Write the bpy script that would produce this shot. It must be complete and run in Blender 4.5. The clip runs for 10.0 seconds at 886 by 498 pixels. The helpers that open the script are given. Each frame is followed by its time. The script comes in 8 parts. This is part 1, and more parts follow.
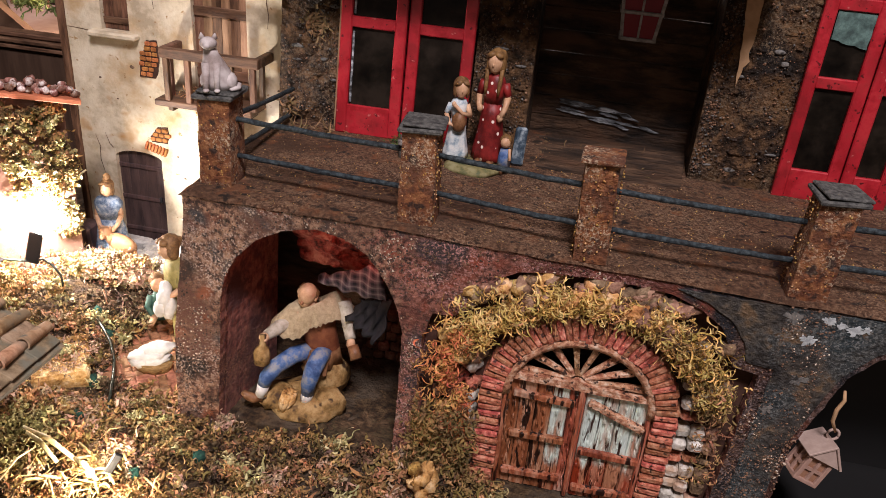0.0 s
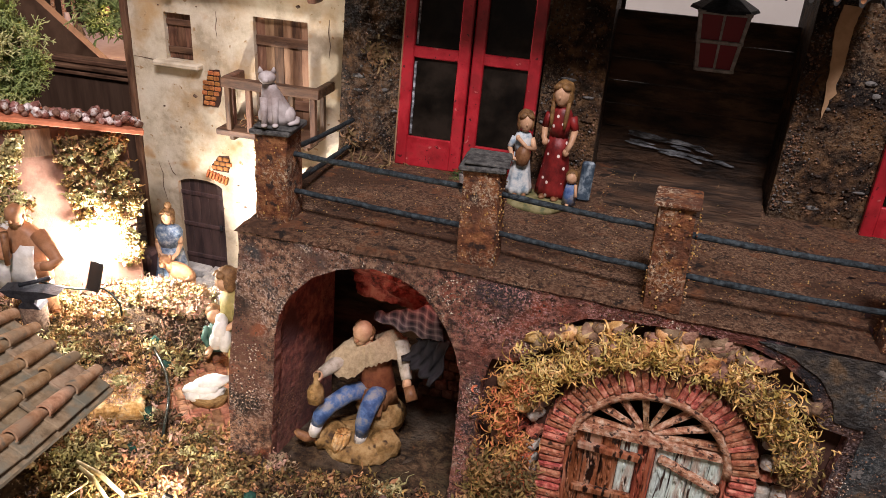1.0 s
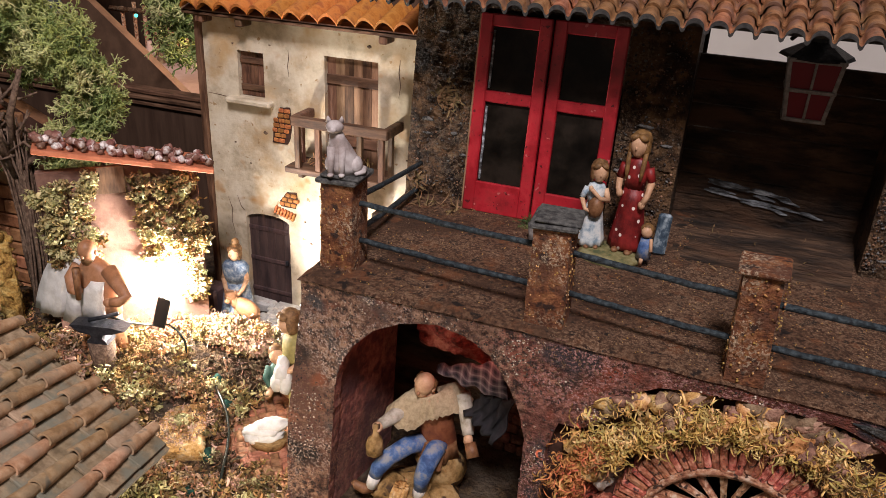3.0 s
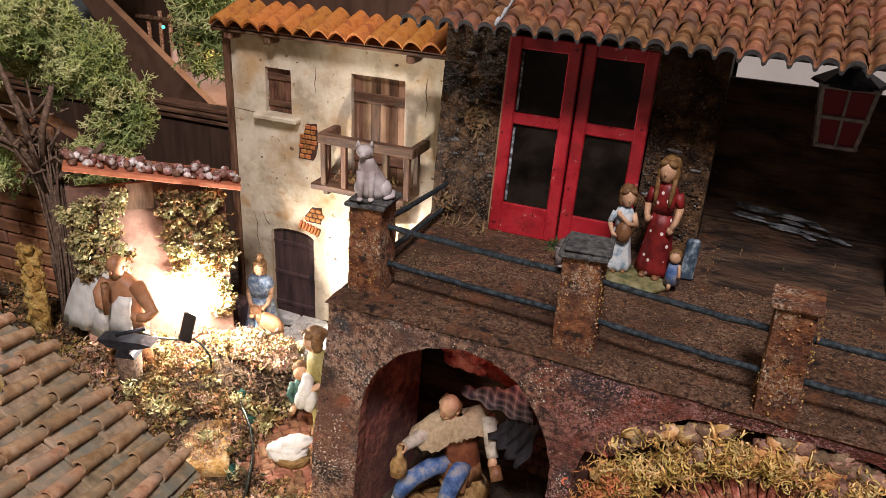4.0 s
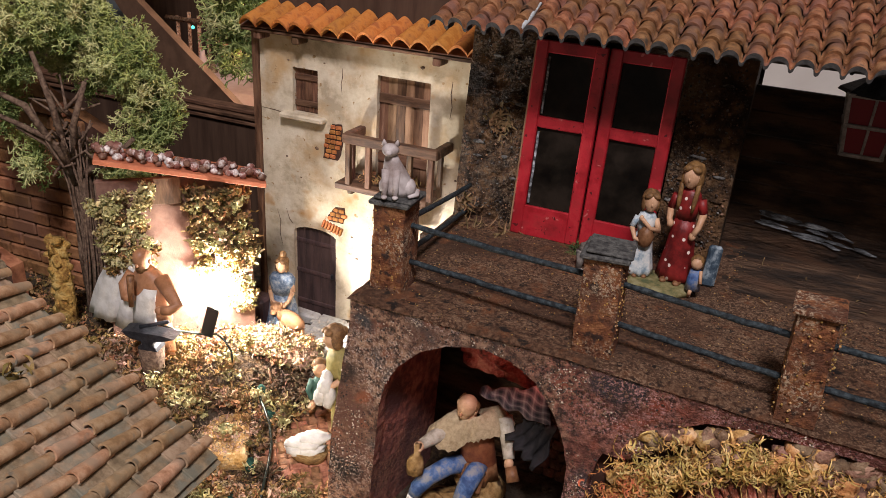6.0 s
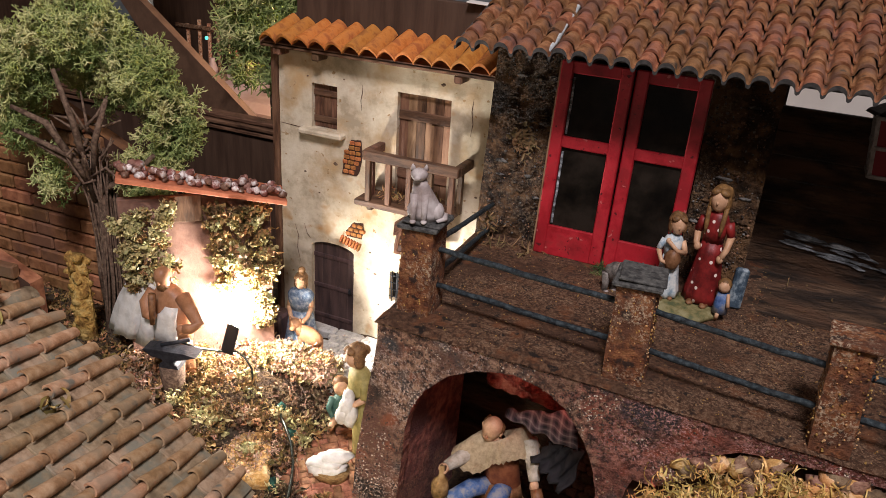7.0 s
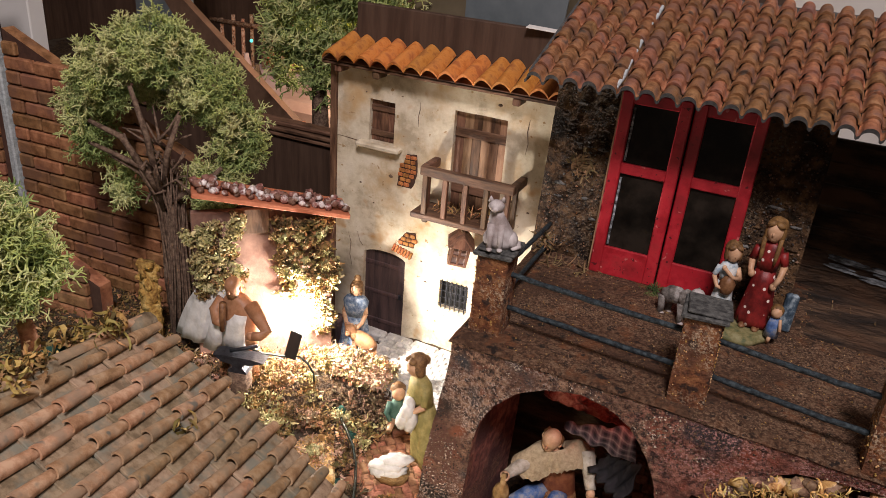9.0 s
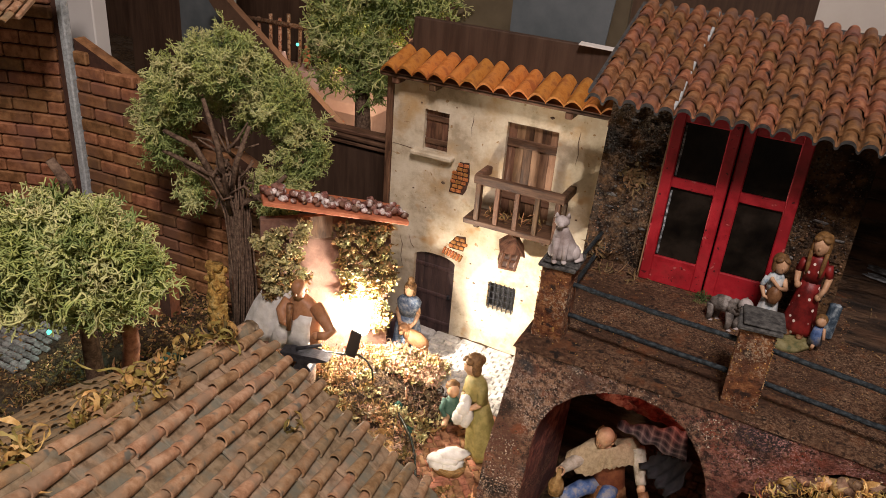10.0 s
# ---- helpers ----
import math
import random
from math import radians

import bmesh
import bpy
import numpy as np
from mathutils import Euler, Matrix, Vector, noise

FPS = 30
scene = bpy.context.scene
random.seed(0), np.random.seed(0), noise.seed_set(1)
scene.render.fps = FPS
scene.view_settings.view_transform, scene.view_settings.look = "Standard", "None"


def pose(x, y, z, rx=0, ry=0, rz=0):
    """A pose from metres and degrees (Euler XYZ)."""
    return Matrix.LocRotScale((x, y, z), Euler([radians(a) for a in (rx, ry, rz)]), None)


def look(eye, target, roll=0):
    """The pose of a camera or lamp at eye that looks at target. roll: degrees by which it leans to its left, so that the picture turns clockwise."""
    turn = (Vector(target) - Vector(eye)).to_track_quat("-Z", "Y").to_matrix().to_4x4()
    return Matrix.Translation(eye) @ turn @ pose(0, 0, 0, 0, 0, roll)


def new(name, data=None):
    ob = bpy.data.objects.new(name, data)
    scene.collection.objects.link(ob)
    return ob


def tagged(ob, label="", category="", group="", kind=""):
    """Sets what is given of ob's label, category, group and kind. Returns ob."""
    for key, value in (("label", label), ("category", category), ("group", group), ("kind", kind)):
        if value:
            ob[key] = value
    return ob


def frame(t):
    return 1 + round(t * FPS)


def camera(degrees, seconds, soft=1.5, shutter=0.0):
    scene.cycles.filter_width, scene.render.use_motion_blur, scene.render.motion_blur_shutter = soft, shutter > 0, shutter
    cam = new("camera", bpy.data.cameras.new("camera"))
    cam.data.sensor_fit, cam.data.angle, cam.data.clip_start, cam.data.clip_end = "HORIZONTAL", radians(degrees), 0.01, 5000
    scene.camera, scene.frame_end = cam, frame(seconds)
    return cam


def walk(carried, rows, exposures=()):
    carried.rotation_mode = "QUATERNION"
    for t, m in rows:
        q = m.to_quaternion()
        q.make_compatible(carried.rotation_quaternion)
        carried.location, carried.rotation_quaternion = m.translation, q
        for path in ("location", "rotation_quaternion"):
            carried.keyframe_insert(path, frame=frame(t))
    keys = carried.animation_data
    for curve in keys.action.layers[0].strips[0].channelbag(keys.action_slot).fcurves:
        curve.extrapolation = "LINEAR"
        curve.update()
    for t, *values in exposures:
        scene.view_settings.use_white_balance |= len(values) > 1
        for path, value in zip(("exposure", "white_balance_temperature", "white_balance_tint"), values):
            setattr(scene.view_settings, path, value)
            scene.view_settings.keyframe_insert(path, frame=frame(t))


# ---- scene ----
cam = camera(59.0, 10.0, 0.65)
PATH = [
    (0, (0.01779, -0.08949, 0.51624), (-0.27879, 1.66692, -0.39319), 4.950),
    (0.5, (0.01627, -0.06771, 0.52204), (-0.34356, 1.68419, -0.37316), 4.478),
    (1, (0.00842, -0.05485, 0.52011), (-0.44316, 1.68405, -0.35870), 3.641),
    (1.5, (0.01420, -0.04256, 0.53037), (-0.48073, 1.69072, -0.33612), 3.415),
    (2, (0.00586, -0.03379, 0.53530), (-0.53334, 1.69080, -0.32206), 3.242),
    (2.5, (0.00249, -0.02729, 0.53139), (-0.58162, 1.68638, -0.31839), 3.019),
    (4, (-0.01553, -0.02063, 0.55254), (-0.67582, 1.67168, -0.28419), 3.027),
    (4.5, (-0.01430, -0.02406, 0.55177), (-0.68598, 1.66329, -0.28591), 3.273),
    (5, (-0.01309, -0.02440, 0.54790), (-0.69939, 1.65841, -0.28705), 3.553),
    (5.5, (-0.00857, -0.02704, 0.54556), (-0.71019, 1.65356, -0.28107), 3.749),
    (7, (-0.03989, -0.02953, 0.56443), (-0.75316, 1.64889, -0.25664), 3.826),
    (7.5, (-0.04706, -0.02844, 0.57345), (-0.76676, 1.64276, -0.25670), 3.780),
    (8, (-0.06370, -0.03902, 0.58962), (-0.78547, 1.62593, -0.25120), 3.893),
    (8.5, (-0.07677, -0.06481, 0.60763), (-0.79758, 1.59456, -0.24497), 4.183),
    (9, (-0.08853, -0.07751, 0.61334), (-0.80305, 1.57873, -0.25055), 4.670),
    (9.5, (-0.10732, -0.09735, 0.62761), (-0.83436, 1.54459, -0.25299), 4.694),
    (10, (-0.12301, -0.13503, 0.65203), (-0.85849, 1.49566, -0.24234), 4.746),
]
walk(cam, [(t, look(eye, target, roll)) for t, eye, target, roll in PATH],
     [(0, 0.12, 6350, 14), (2.5, 0.0, 6350, 12), (5, -0.1, 6300, 11), (7.5, -0.2, 6300, 11), (9, -0.26, 6450, 12), (10, -0.4, 7000, 13)])

# ---- world and lights ----
world = bpy.data.worlds.new("room_air")
scene.world = world
world.use_nodes = True
world.node_tree.nodes["Background"].inputs[0].default_value = (1.0, 0.88, 0.76, 1)
world.node_tree.nodes["Background"].inputs[1].default_value = 0.11


def lamp(name, kind, place, watts, colour, size=0.01, target=None):
    data = bpy.data.lights.new(name, kind)
    data.energy, data.color = watts, colour
    if kind == "AREA":
        data.shape, data.size = "DISK", size
    else:
        data.shadow_soft_size = size
    ob = new(name, data)
    ob.matrix_world = look(place, target) if target else pose(*place)
    return ob


lamp("ceiling_lamp_light", "AREA", (0.25, -0.8, 2.2), 68, (1.0, 0.89, 0.9), 0.5, (-0.3, 0.65, 0.2))
lamp("forge_bulb_light", "POINT", (-0.571, 0.622, 0.099), 8.5, (1.0, 0.9, 0.8), 0.0115)
beam = lamp("forge_beam_light", "SPOT", (-0.566, 0.63, 0.099), 5.5, (1.0, 0.92, 0.84), 0.006, (-0.385, 0.8, 0.05))
beam.data.spot_size, beam.data.spot_blend = radians(60), 0.12
lamp("straw_bulb_light", "POINT", (-0.35, 0.36, 0.016), 1.5, (1.0, 0.84, 0.62), 0.006)
lamp("niche_bulb_light", "POINT", (-0.165, 0.522, 0.199), 0.08, (1.0, 0.24, 0.15), 0.003)
lamp("street_bulb_light", "POINT", (-0.93, 0.43, 0.06), 0.16, (0.55, 1.0, 0.92), 0.006)


# ---- materials ----
def noise_node(nt, scale, detail=4.0, rough=0.6, w=None):
    n = nt.nodes.new("ShaderNodeTexNoise")
    n.inputs["Scale"].default_value, n.inputs["Detail"].default_value, n.inputs["Roughness"].default_value = scale, detail, rough
    nt.links.new(w, n.inputs["Vector"])
    return n.outputs["Fac"]


def ramp(nt, fac, stops):
    r = nt.nodes.new("ShaderNodeValToRGB")
    el = r.color_ramp.elements
    while len(el) < len(stops):
        el.new(0.5)
    for e, (p, c) in zip(el, stops):
        e.position, e.color = p, (*c, 1)
    nt.links.new(fac, r.inputs[0])
    return r.outputs[0]


def mixed(nt, fac, a, b, mode="MIX"):
    m = nt.nodes.new("ShaderNodeMix")
    m.data_type, m.blend_type = "RGBA", mode
    for socket, v in ((m.inputs[0], fac), (m.inputs[6], a), (m.inputs[7], b)):
        if isinstance(v, (int, float)):
            socket.default_value = v
        elif isinstance(v, tuple):
            socket.default_value = (*v, 1)
        else:
            nt.links.new(v, socket)
    return m.outputs[2]


def surf(name, cols, scale=150.0, rough=0.8, bump=0.4, bscale=None, stain=None, stain_scale=18.0, specks=(), metal=0.0,
         vary=0.0, coat=0.0, island=0.0, stretch=(1, 1, 1), depth=0.001, stain_range=(0.48, 0.62), spec=0.35, flecks=None, zones=(), petals=None, tight=0.13):
    """A worn painted or natural surface: grain between cols, broad stains, small specks and relief, in metres."""
    m = bpy.data.materials.new(name)
    m.use_nodes = True
    nt = m.node_tree
    b = nt.nodes["Principled BSDF"]
    geo = nt.nodes.new("ShaderNodeNewGeometry")
    mp = nt.nodes.new("ShaderNodeMapping")
    mp.inputs["Scale"].default_value = stretch
    nt.links.new(geo.outputs["Position"], mp.inputs["Vector"])
    at = mp.outputs["Vector"]
    fac = noise_node(nt, scale, 5, 0.65, at)
    n = len(cols)
    col = ramp(nt, fac, [(0.5 - tight + 2 * tight * i / max(1, n - 1), c) for i, c in enumerate(cols)])
    if stain:
        big = noise_node(nt, stain_scale, 5, 0.6, at)
        mask = ramp(nt, big, [(stain_range[0], (0, 0, 0)), (stain_range[1], (1, 1, 1))])
        col = mixed(nt, mask, col, stain)
    for colour, sc, lo, hi in specks:
        sp = noise_node(nt, sc, 2, 0.5, at)
        col = mixed(nt, ramp(nt, sp, [(lo, (0, 0, 0)), (hi, (1, 1, 1))]), col, colour)
    if flecks:
        colour, sc, where = flecks
        zone = ramp(nt, noise_node(nt, where, 3, 0.6, at), [(0.44, (0, 0, 0)), (0.6, (1, 1, 1))])
        dots = ramp(nt, noise_node(nt, sc, 4, 0.7, at), [(0.53, (0, 0, 0)), (0.57, (1, 1, 1))])
        dots2 = ramp(nt, noise_node(nt, sc * 0.3, 8, 0.75, at), [(0.54, (0, 0, 0)), (0.6, (1, 1, 1))])
        col = mixed(nt, mixed(nt, 1.0, zone, mixed(nt, 0.5, dots, dots2, "ADD"), "MULTIPLY"), col, colour)
    if petals:
        colour, sc, rad = petals
        vo = nt.nodes.new("ShaderNodeTexVoronoi")
        vo.inputs["Scale"].default_value = sc
        nt.links.new(at, vo.inputs["Vector"])
        col = mixed(nt, ramp(nt, vo.outputs["Distance"], [(rad, (1, 1, 1)), (rad + 0.05, (0, 0, 0))]), col, colour)
    for axis, lo, hi, colour in zones:
        # a change of colour along one axis, with a ragged edge
        xyz = nt.nodes.new("ShaderNodeSeparateXYZ")
        nt.links.new(geo.outputs["Position"], xyz.inputs[0])
        mz = nt.nodes.new("ShaderNodeMapRange")
        mz.clamp = False
        mz.inputs["From Min"].default_value, mz.inputs["From Max"].default_value = lo, hi
        nt.links.new(xyz.outputs[axis], mz.inputs["Value"])
        ragged = nt.nodes.new("ShaderNodeMath")
        ragged.operation = "MULTIPLY_ADD"
        ragged.inputs[1].default_value, ragged.inputs[2].default_value = 3.0, -1.5
        nt.links.new(noise_node(nt, 45, 5, 0.65, at), ragged.inputs[0])
        total = nt.nodes.new("ShaderNodeMath")
        nt.links.new(mz.outputs[0], total.inputs[0])
        nt.links.new(ragged.outputs[0], total.inputs[1])
        mask = ramp(nt, total.outputs[0], [(0.3, (0, 0, 0)), (0.7, (1, 1, 1))])
        col = mixed(nt, mask, col, mixed(nt, 1.0, col, colour, "MULTIPLY"))
    if vary or island:
        if island:
            rnd, amount = geo.outputs["Random Per Island"], island
        else:
            oi = nt.nodes.new("ShaderNodeObjectInfo")
            rnd, amount = oi.outputs["Random"], vary
        hsv = nt.nodes.new("ShaderNodeHueSaturation")
        mr = nt.nodes.new("ShaderNodeMapRange")
        mr.inputs["To Min"].default_value, mr.inputs["To Max"].default_value = 1 - amount, 1 + amount
        nt.links.new(rnd, mr.inputs["Value"])
        nt.links.new(mr.outputs[0], hsv.inputs["Value"])
        mh = nt.nodes.new("ShaderNodeMapRange")
        mh.inputs["To Min"].default_value, mh.inputs["To Max"].default_value = 0.5 + 0.06 * amount, 0.5 - 0.06 * amount
        nt.links.new(rnd, mh.inputs["Value"])
        nt.links.new(mh.outputs[0], hsv.inputs["Hue"])
        nt.links.new(col, hsv.inputs["Color"])
        col = hsv.outputs[0]
    nt.links.new(col, b.inputs["Base Color"])
    rr = nt.nodes.new("ShaderNodeMapRange")
    rr.inputs["To Min"].default_value, rr.inputs["To Max"].default_value = max(0.05, rough - 0.15), min(1, rough + 0.15)
    nt.links.new(fac, rr.inputs["Value"])
    nt.links.new(rr.outputs[0], b.inputs["Roughness"])
    b.inputs["Metallic"].default_value = metal
    b.inputs["Coat Weight"].default_value = coat
    b.inputs["Specular IOR Level"].default_value = spec
    if bump:
        bn = nt.nodes.new("ShaderNodeBump")
        bn.inputs["Strength"].default_value, bn.inputs["Distance"].default_value = bump, depth
        fine = noise_node(nt, bscale or scale * 1.5, 6, 0.7, at)
        broad = noise_node(nt, (bscale or scale * 1.5) * 0.3, 3, 0.6, at)
        add = nt.nodes.new("ShaderNodeMath")
        add.operation = "MULTIPLY_ADD"
        add.inputs[1].default_value = 1.6
        nt.links.new(broad, add.inputs[0])
        nt.links.new(fine, add.inputs[2])
        nt.links.new(add.outputs[0], bn.inputs["Height"])
        nt.links.new(bn.outputs[0], b.inputs["Normal"])
    return m


def plain(name, colour, rough=0.6, emit=0.0, glass=0.0, spec=0.4):
    m = bpy.data.materials.new(name)
    m.use_nodes = True
    b = m.node_tree.nodes["Principled BSDF"]
    b.inputs["Base Color"].default_value = (*colour, 1)
    b.inputs["Roughness"].default_value = rough
    b.inputs["Transmission Weight"].default_value = glass
    b.inputs["Specular IOR Level"].default_value = spec
    if emit:
        b.inputs["Emission Color"].default_value = (*colour, 1)
        b.inputs["Emission Strength"].default_value = emit
    return m


FACADE = surf("sooty_plaster", [(0.045, 0.02, 0.013), (0.285, 0.142, 0.088), (0.58, 0.35, 0.225)], 150, 0.5, 1.0, 520,
              stain=(0.2, 0.085, 0.055), stain_scale=9, stain_range=(0.45, 0.6), depth=0.012, spec=0.55, tight=0.09,
              specks=[((0.4, 0.12, 0.05), 34, 0.56, 0.68), ((0.06, 0.062, 0.07), 22, 0.57, 0.67), ((0.02, 0.012, 0.009), 16, 0.59, 0.69)],
              flecks=((0.78, 0.6, 0.5), 400, 12), zones=[(0, -0.17, -0.09, (1.0, 0.68, 0.74)), (0, 0.12, 0.17, (0.42, 0.6, 0.62))])
FACADE_R = surf("blackened_plaster", [(0.012, 0.01, 0.009), (0.045, 0.04, 0.034), (0.11, 0.09, 0.065)], 60, 0.6, 0.9, 380,
                stain=(0.025, 0.04, 0.045), stain_scale=14, depth=0.005, spec=0.5, specks=[((0.16, 0.1, 0.05), 60, 0.62, 0.7)], flecks=((0.17, 0.18, 0.17), 480, 14))
ARCH_IN = surf("red_brown_render", [(0.11, 0.034, 0.028), (0.33, 0.105, 0.08), (0.52, 0.22, 0.15)], 110, 0.6, 1.0, 420, stain=(0.12, 0.04, 0.036), depth=0.006,
               flecks=((0.5, 0.26, 0.14), 600, 16), spec=0.5)
ARCH_RED = surf("red_lit_rock", [(0.08, 0.02, 0.016), (0.42, 0.085, 0.065), (0.6, 0.22, 0.16)], 70, 0.75, 1.0, 110, depth=0.008)
GRIT = surf("gritty_brown_floor", [(0.05, 0.022, 0.011), (0.142, 0.07, 0.037), (0.235, 0.135, 0.076)], 240, 0.7, 1.0, 700, stain=(0.088, 0.043, 0.023),
            stain_scale=16, depth=0.004, specks=[((0.22, 0.085, 0.034), 50, 0.58, 0.72), ((0.022, 0.014, 0.01), 110, 0.6, 0.7)], flecks=((0.34, 0.215, 0.13), 480, 12), spec=0.35)
RUST = surf("rust_sand_pillar", [(0.1, 0.028, 0.01), (0.25, 0.088, 0.03), (0.36, 0.16, 0.06)], 130, 0.75, 1.0, 420, stain=(0.13, 0.048, 0.022), stain_scale=40,
            depth=0.004, specks=[((0.045, 0.02, 0.012), 120, 0.58, 0.68)], flecks=((0.55, 0.42, 0.28), 420, 26), spec=0.45)
SLATE = surf("slate_cap", [(0.03, 0.03, 0.03), (0.075, 0.075, 0.07), (0.12, 0.12, 0.11)], 200, 0.75, 0.8, 400, depth=0.002)
RAIL = surf("blue_black_rail", [(0.006, 0.009, 0.011), (0.02, 0.03, 0.035), (0.05, 0.068, 0.075)], 260, 0.55, 0.9, 600, depth=0.0015)
RED = surf("red_gloss_paint", [(0.29, 0.01, 0.016), (0.4, 0.016, 0.026), (0.46, 0.03, 0.036)], 60, 0.42, 0.35, 120, stain=(0.24, 0.01, 0.015), stain_scale=30,
           specks=[((0.1, 0.008, 0.01), 170, 0.66, 0.71), ((0.5, 0.12, 0.11), 120, 0.7, 0.74)], coat=0.1)
DARKGLASS = surf("smoked_film_pane", [(0.003, 0.0025, 0.002), (0.009, 0.007, 0.005), (0.02, 0.015, 0.011)], 25, 0.35, 0.15, 30, spec=0.12)
DARKWALL = surf("dark_burnt_wall", [(0.014, 0.009, 0.005), (0.07, 0.038, 0.019), (0.2, 0.112, 0.052)], 75, 0.55, 1.0, 190, stain=(0.015, 0.011, 0.009),
                stain_scale=16, depth=0.008, specks=[((0.17, 0.09, 0.036), 26, 0.55, 0.72)], flecks=((0.2, 0.145, 0.09), 330, 12), spec=0.28)
BACKWOOD = surf("black_brown_boards", [(0.014, 0.01, 0.007), (0.055, 0.032, 0.019), (0.13, 0.075, 0.042)], 45, 0.65, 1.0, 150, stretch=(0.4, 1, 1.3), depth=0.006,
                specks=[((0.1, 0.05, 0.026), 30, 0.55, 0.7)])
PLASTER = surf("cream_plaster", [(0.45, 0.375, 0.26), (0.61, 0.53, 0.385), (0.69, 0.62, 0.48)], 35, 0.85, 0.35, 60, stain=(0.5, 0.34, 0.17), stain_scale=17,
               stain_range=(0.48, 0.7), depth=0.004, specks=[((0.36, 0.24, 0.12), 120, 0.68, 0.73), ((0.46, 0.26, 0.1), 30, 0.64, 0.76)])
WOOD = surf("dark_red_wood", [(0.055, 0.027, 0.015), (0.125, 0.064, 0.035), (0.19, 0.104, 0.058)], 120, 0.6, 0.5, 300, stretch=(1, 1, 0.18), vary=0.25)
WOOD_H = surf("brown_beam_wood", [(0.055, 0.027, 0.016), (0.13, 0.067, 0.039), (0.195, 0.105, 0.063)], 120, 0.6, 0.5, 300, stretch=(0.18, 1, 1), vary=0.15)
DOORWOOD = surf("plum_door_wood", [(0.04, 0.026, 0.026), (0.075, 0.045, 0.042), (0.1, 0.06, 0.055)], 90, 0.6, 0.5, 260, stretch=(1, 1, 0.15), vary=0.12)
ORANGE = surf("orange_clay", [(0.42, 0.14, 0.025), (0.56, 0.22, 0.045), (0.64, 0.3, 0.075)], 60, 0.7, 0.3, 200, stain=(0.36, 0.12, 0.03), stain_scale=60, vary=0.14)
TILE = surf("terracotta_tile", [(0.15, 0.062, 0.027), (0.275, 0.12, 0.052), (0.38, 0.195, 0.092)], 110, 0.6, 0.6, 360, stain=(0.18, 0.09, 0.06), stain_scale=55, vary=0.22, depth=0.002,
            specks=[((0.08, 0.055, 0.04), 80, 0.62, 0.72)])
TILE_EDGE = surf("grey_tile_edge", [(0.035, 0.034, 0.033), (0.085, 0.083, 0.078)], 200, 0.8, 0.4)
NTILE = surf("faded_clay_tile", [(0.28, 0.155, 0.075), (0.42, 0.25, 0.132), (0.52, 0.35, 0.21)], 100, 0.75, 0.5, 340, stain=(0.31, 0.22, 0.135), stain_scale=42, vary=0.2,
             specks=[((0.16, 0.15, 0.115), 90, 0.62, 0.72)])
NPAN = surf("dusty_brown_pan", [(0.17, 0.12, 0.07), (0.28, 0.2, 0.12), (0.36, 0.27, 0.17)], 110, 0.85, 0.6, 360, stain=(0.2, 0.19, 0.14), stain_scale=45, vary=0.18)
BRICK = surf("painted_foam_brick", [(0.18, 0.078, 0.032), (0.31, 0.14, 0.062), (0.41, 0.2, 0.092)], 70, 0.6, 0.6, 260, vary=0.2, stain=(0.21, 0.1, 0.058), stain_scale=14, depth=0.002)
MORTAR = surf("dark_brick_joint", [(0.05, 0.022, 0.014), (0.08, 0.038, 0.024)], 100, 0.9, 0.4)
OBRICK = surf("orange_patch_brick", [(0.3, 0.1, 0.03), (0.5, 0.21, 0.065)], 200, 0.8, 0.4, vary=0.2)
RBRICK = surf("red_arch_brick", [(0.25, 0.058, 0.032), (0.52, 0.155, 0.085), (0.68, 0.32, 0.2)], 150, 0.42, 0.9, 330, vary=0.25, specks=[((0.05, 0.016, 0.01), 190, 0.59, 0.66)], spec=0.6, depth=0.003)
ODOOR = surf("worn_red_door_board", [(0.17, 0.04, 0.018), (0.46, 0.14, 0.065), (0.64, 0.32, 0.2)], 90, 0.32, 1.0, 260, stretch=(1, 1, 0.14), vary=0.15, depth=0.005,
             stain=(0.68, 0.55, 0.42), stain_scale=20, stain_range=(0.56, 0.66), specks=[((0.025, 0.008, 0.005), 190, 0.56, 0.61)], spec=0.7)
# mint stands for teal-white glare on the boards; it fades towards the foot
ODOOR_P = surf("mint_glare_door_board", [(0.5, 0.28, 0.18), (0.74, 0.86, 0.76), (0.8, 0.95, 0.88)], 70, 0.28, 1.0, 260, stretch=(1, 1, 0.14), vary=0.1, depth=0.005,
               specks=[((0.05, 0.02, 0.012), 190, 0.58, 0.63), ((0.48, 0.17, 0.08), 40, 0.58, 0.64)], spec=0.7, zones=[(2, 0.03, 0.0, (0.7, 0.26, 0.16))])
SPOKE = surf("weathered_spoke_wood", [(0.22, 0.08, 0.04), (0.5, 0.26, 0.14), (0.66, 0.5, 0.36)], 160, 0.45, 0.9, 330, vary=0.2, depth=0.003, specks=[((0.05, 0.025, 0.016), 180, 0.58, 0.64)])
STONE = surf("pale_stone", [(0.44, 0.41, 0.34), (0.66, 0.63, 0.55), (0.78, 0.76, 0.7)], 110, 0.6, 0.8, 260, vary=0.2, stain=(0.42, 0.3, 0.2), stain_scale=60, depth=0.002)
OSTONE = surf("ochre_stone", [(0.34, 0.16, 0.045), (0.62, 0.35, 0.12), (0.76, 0.54, 0.29)], 90, 0.7, 0.8, 260, vary=0.2, depth=0.003)
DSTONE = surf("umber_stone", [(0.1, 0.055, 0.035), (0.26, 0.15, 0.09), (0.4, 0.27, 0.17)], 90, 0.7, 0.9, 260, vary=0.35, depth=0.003)
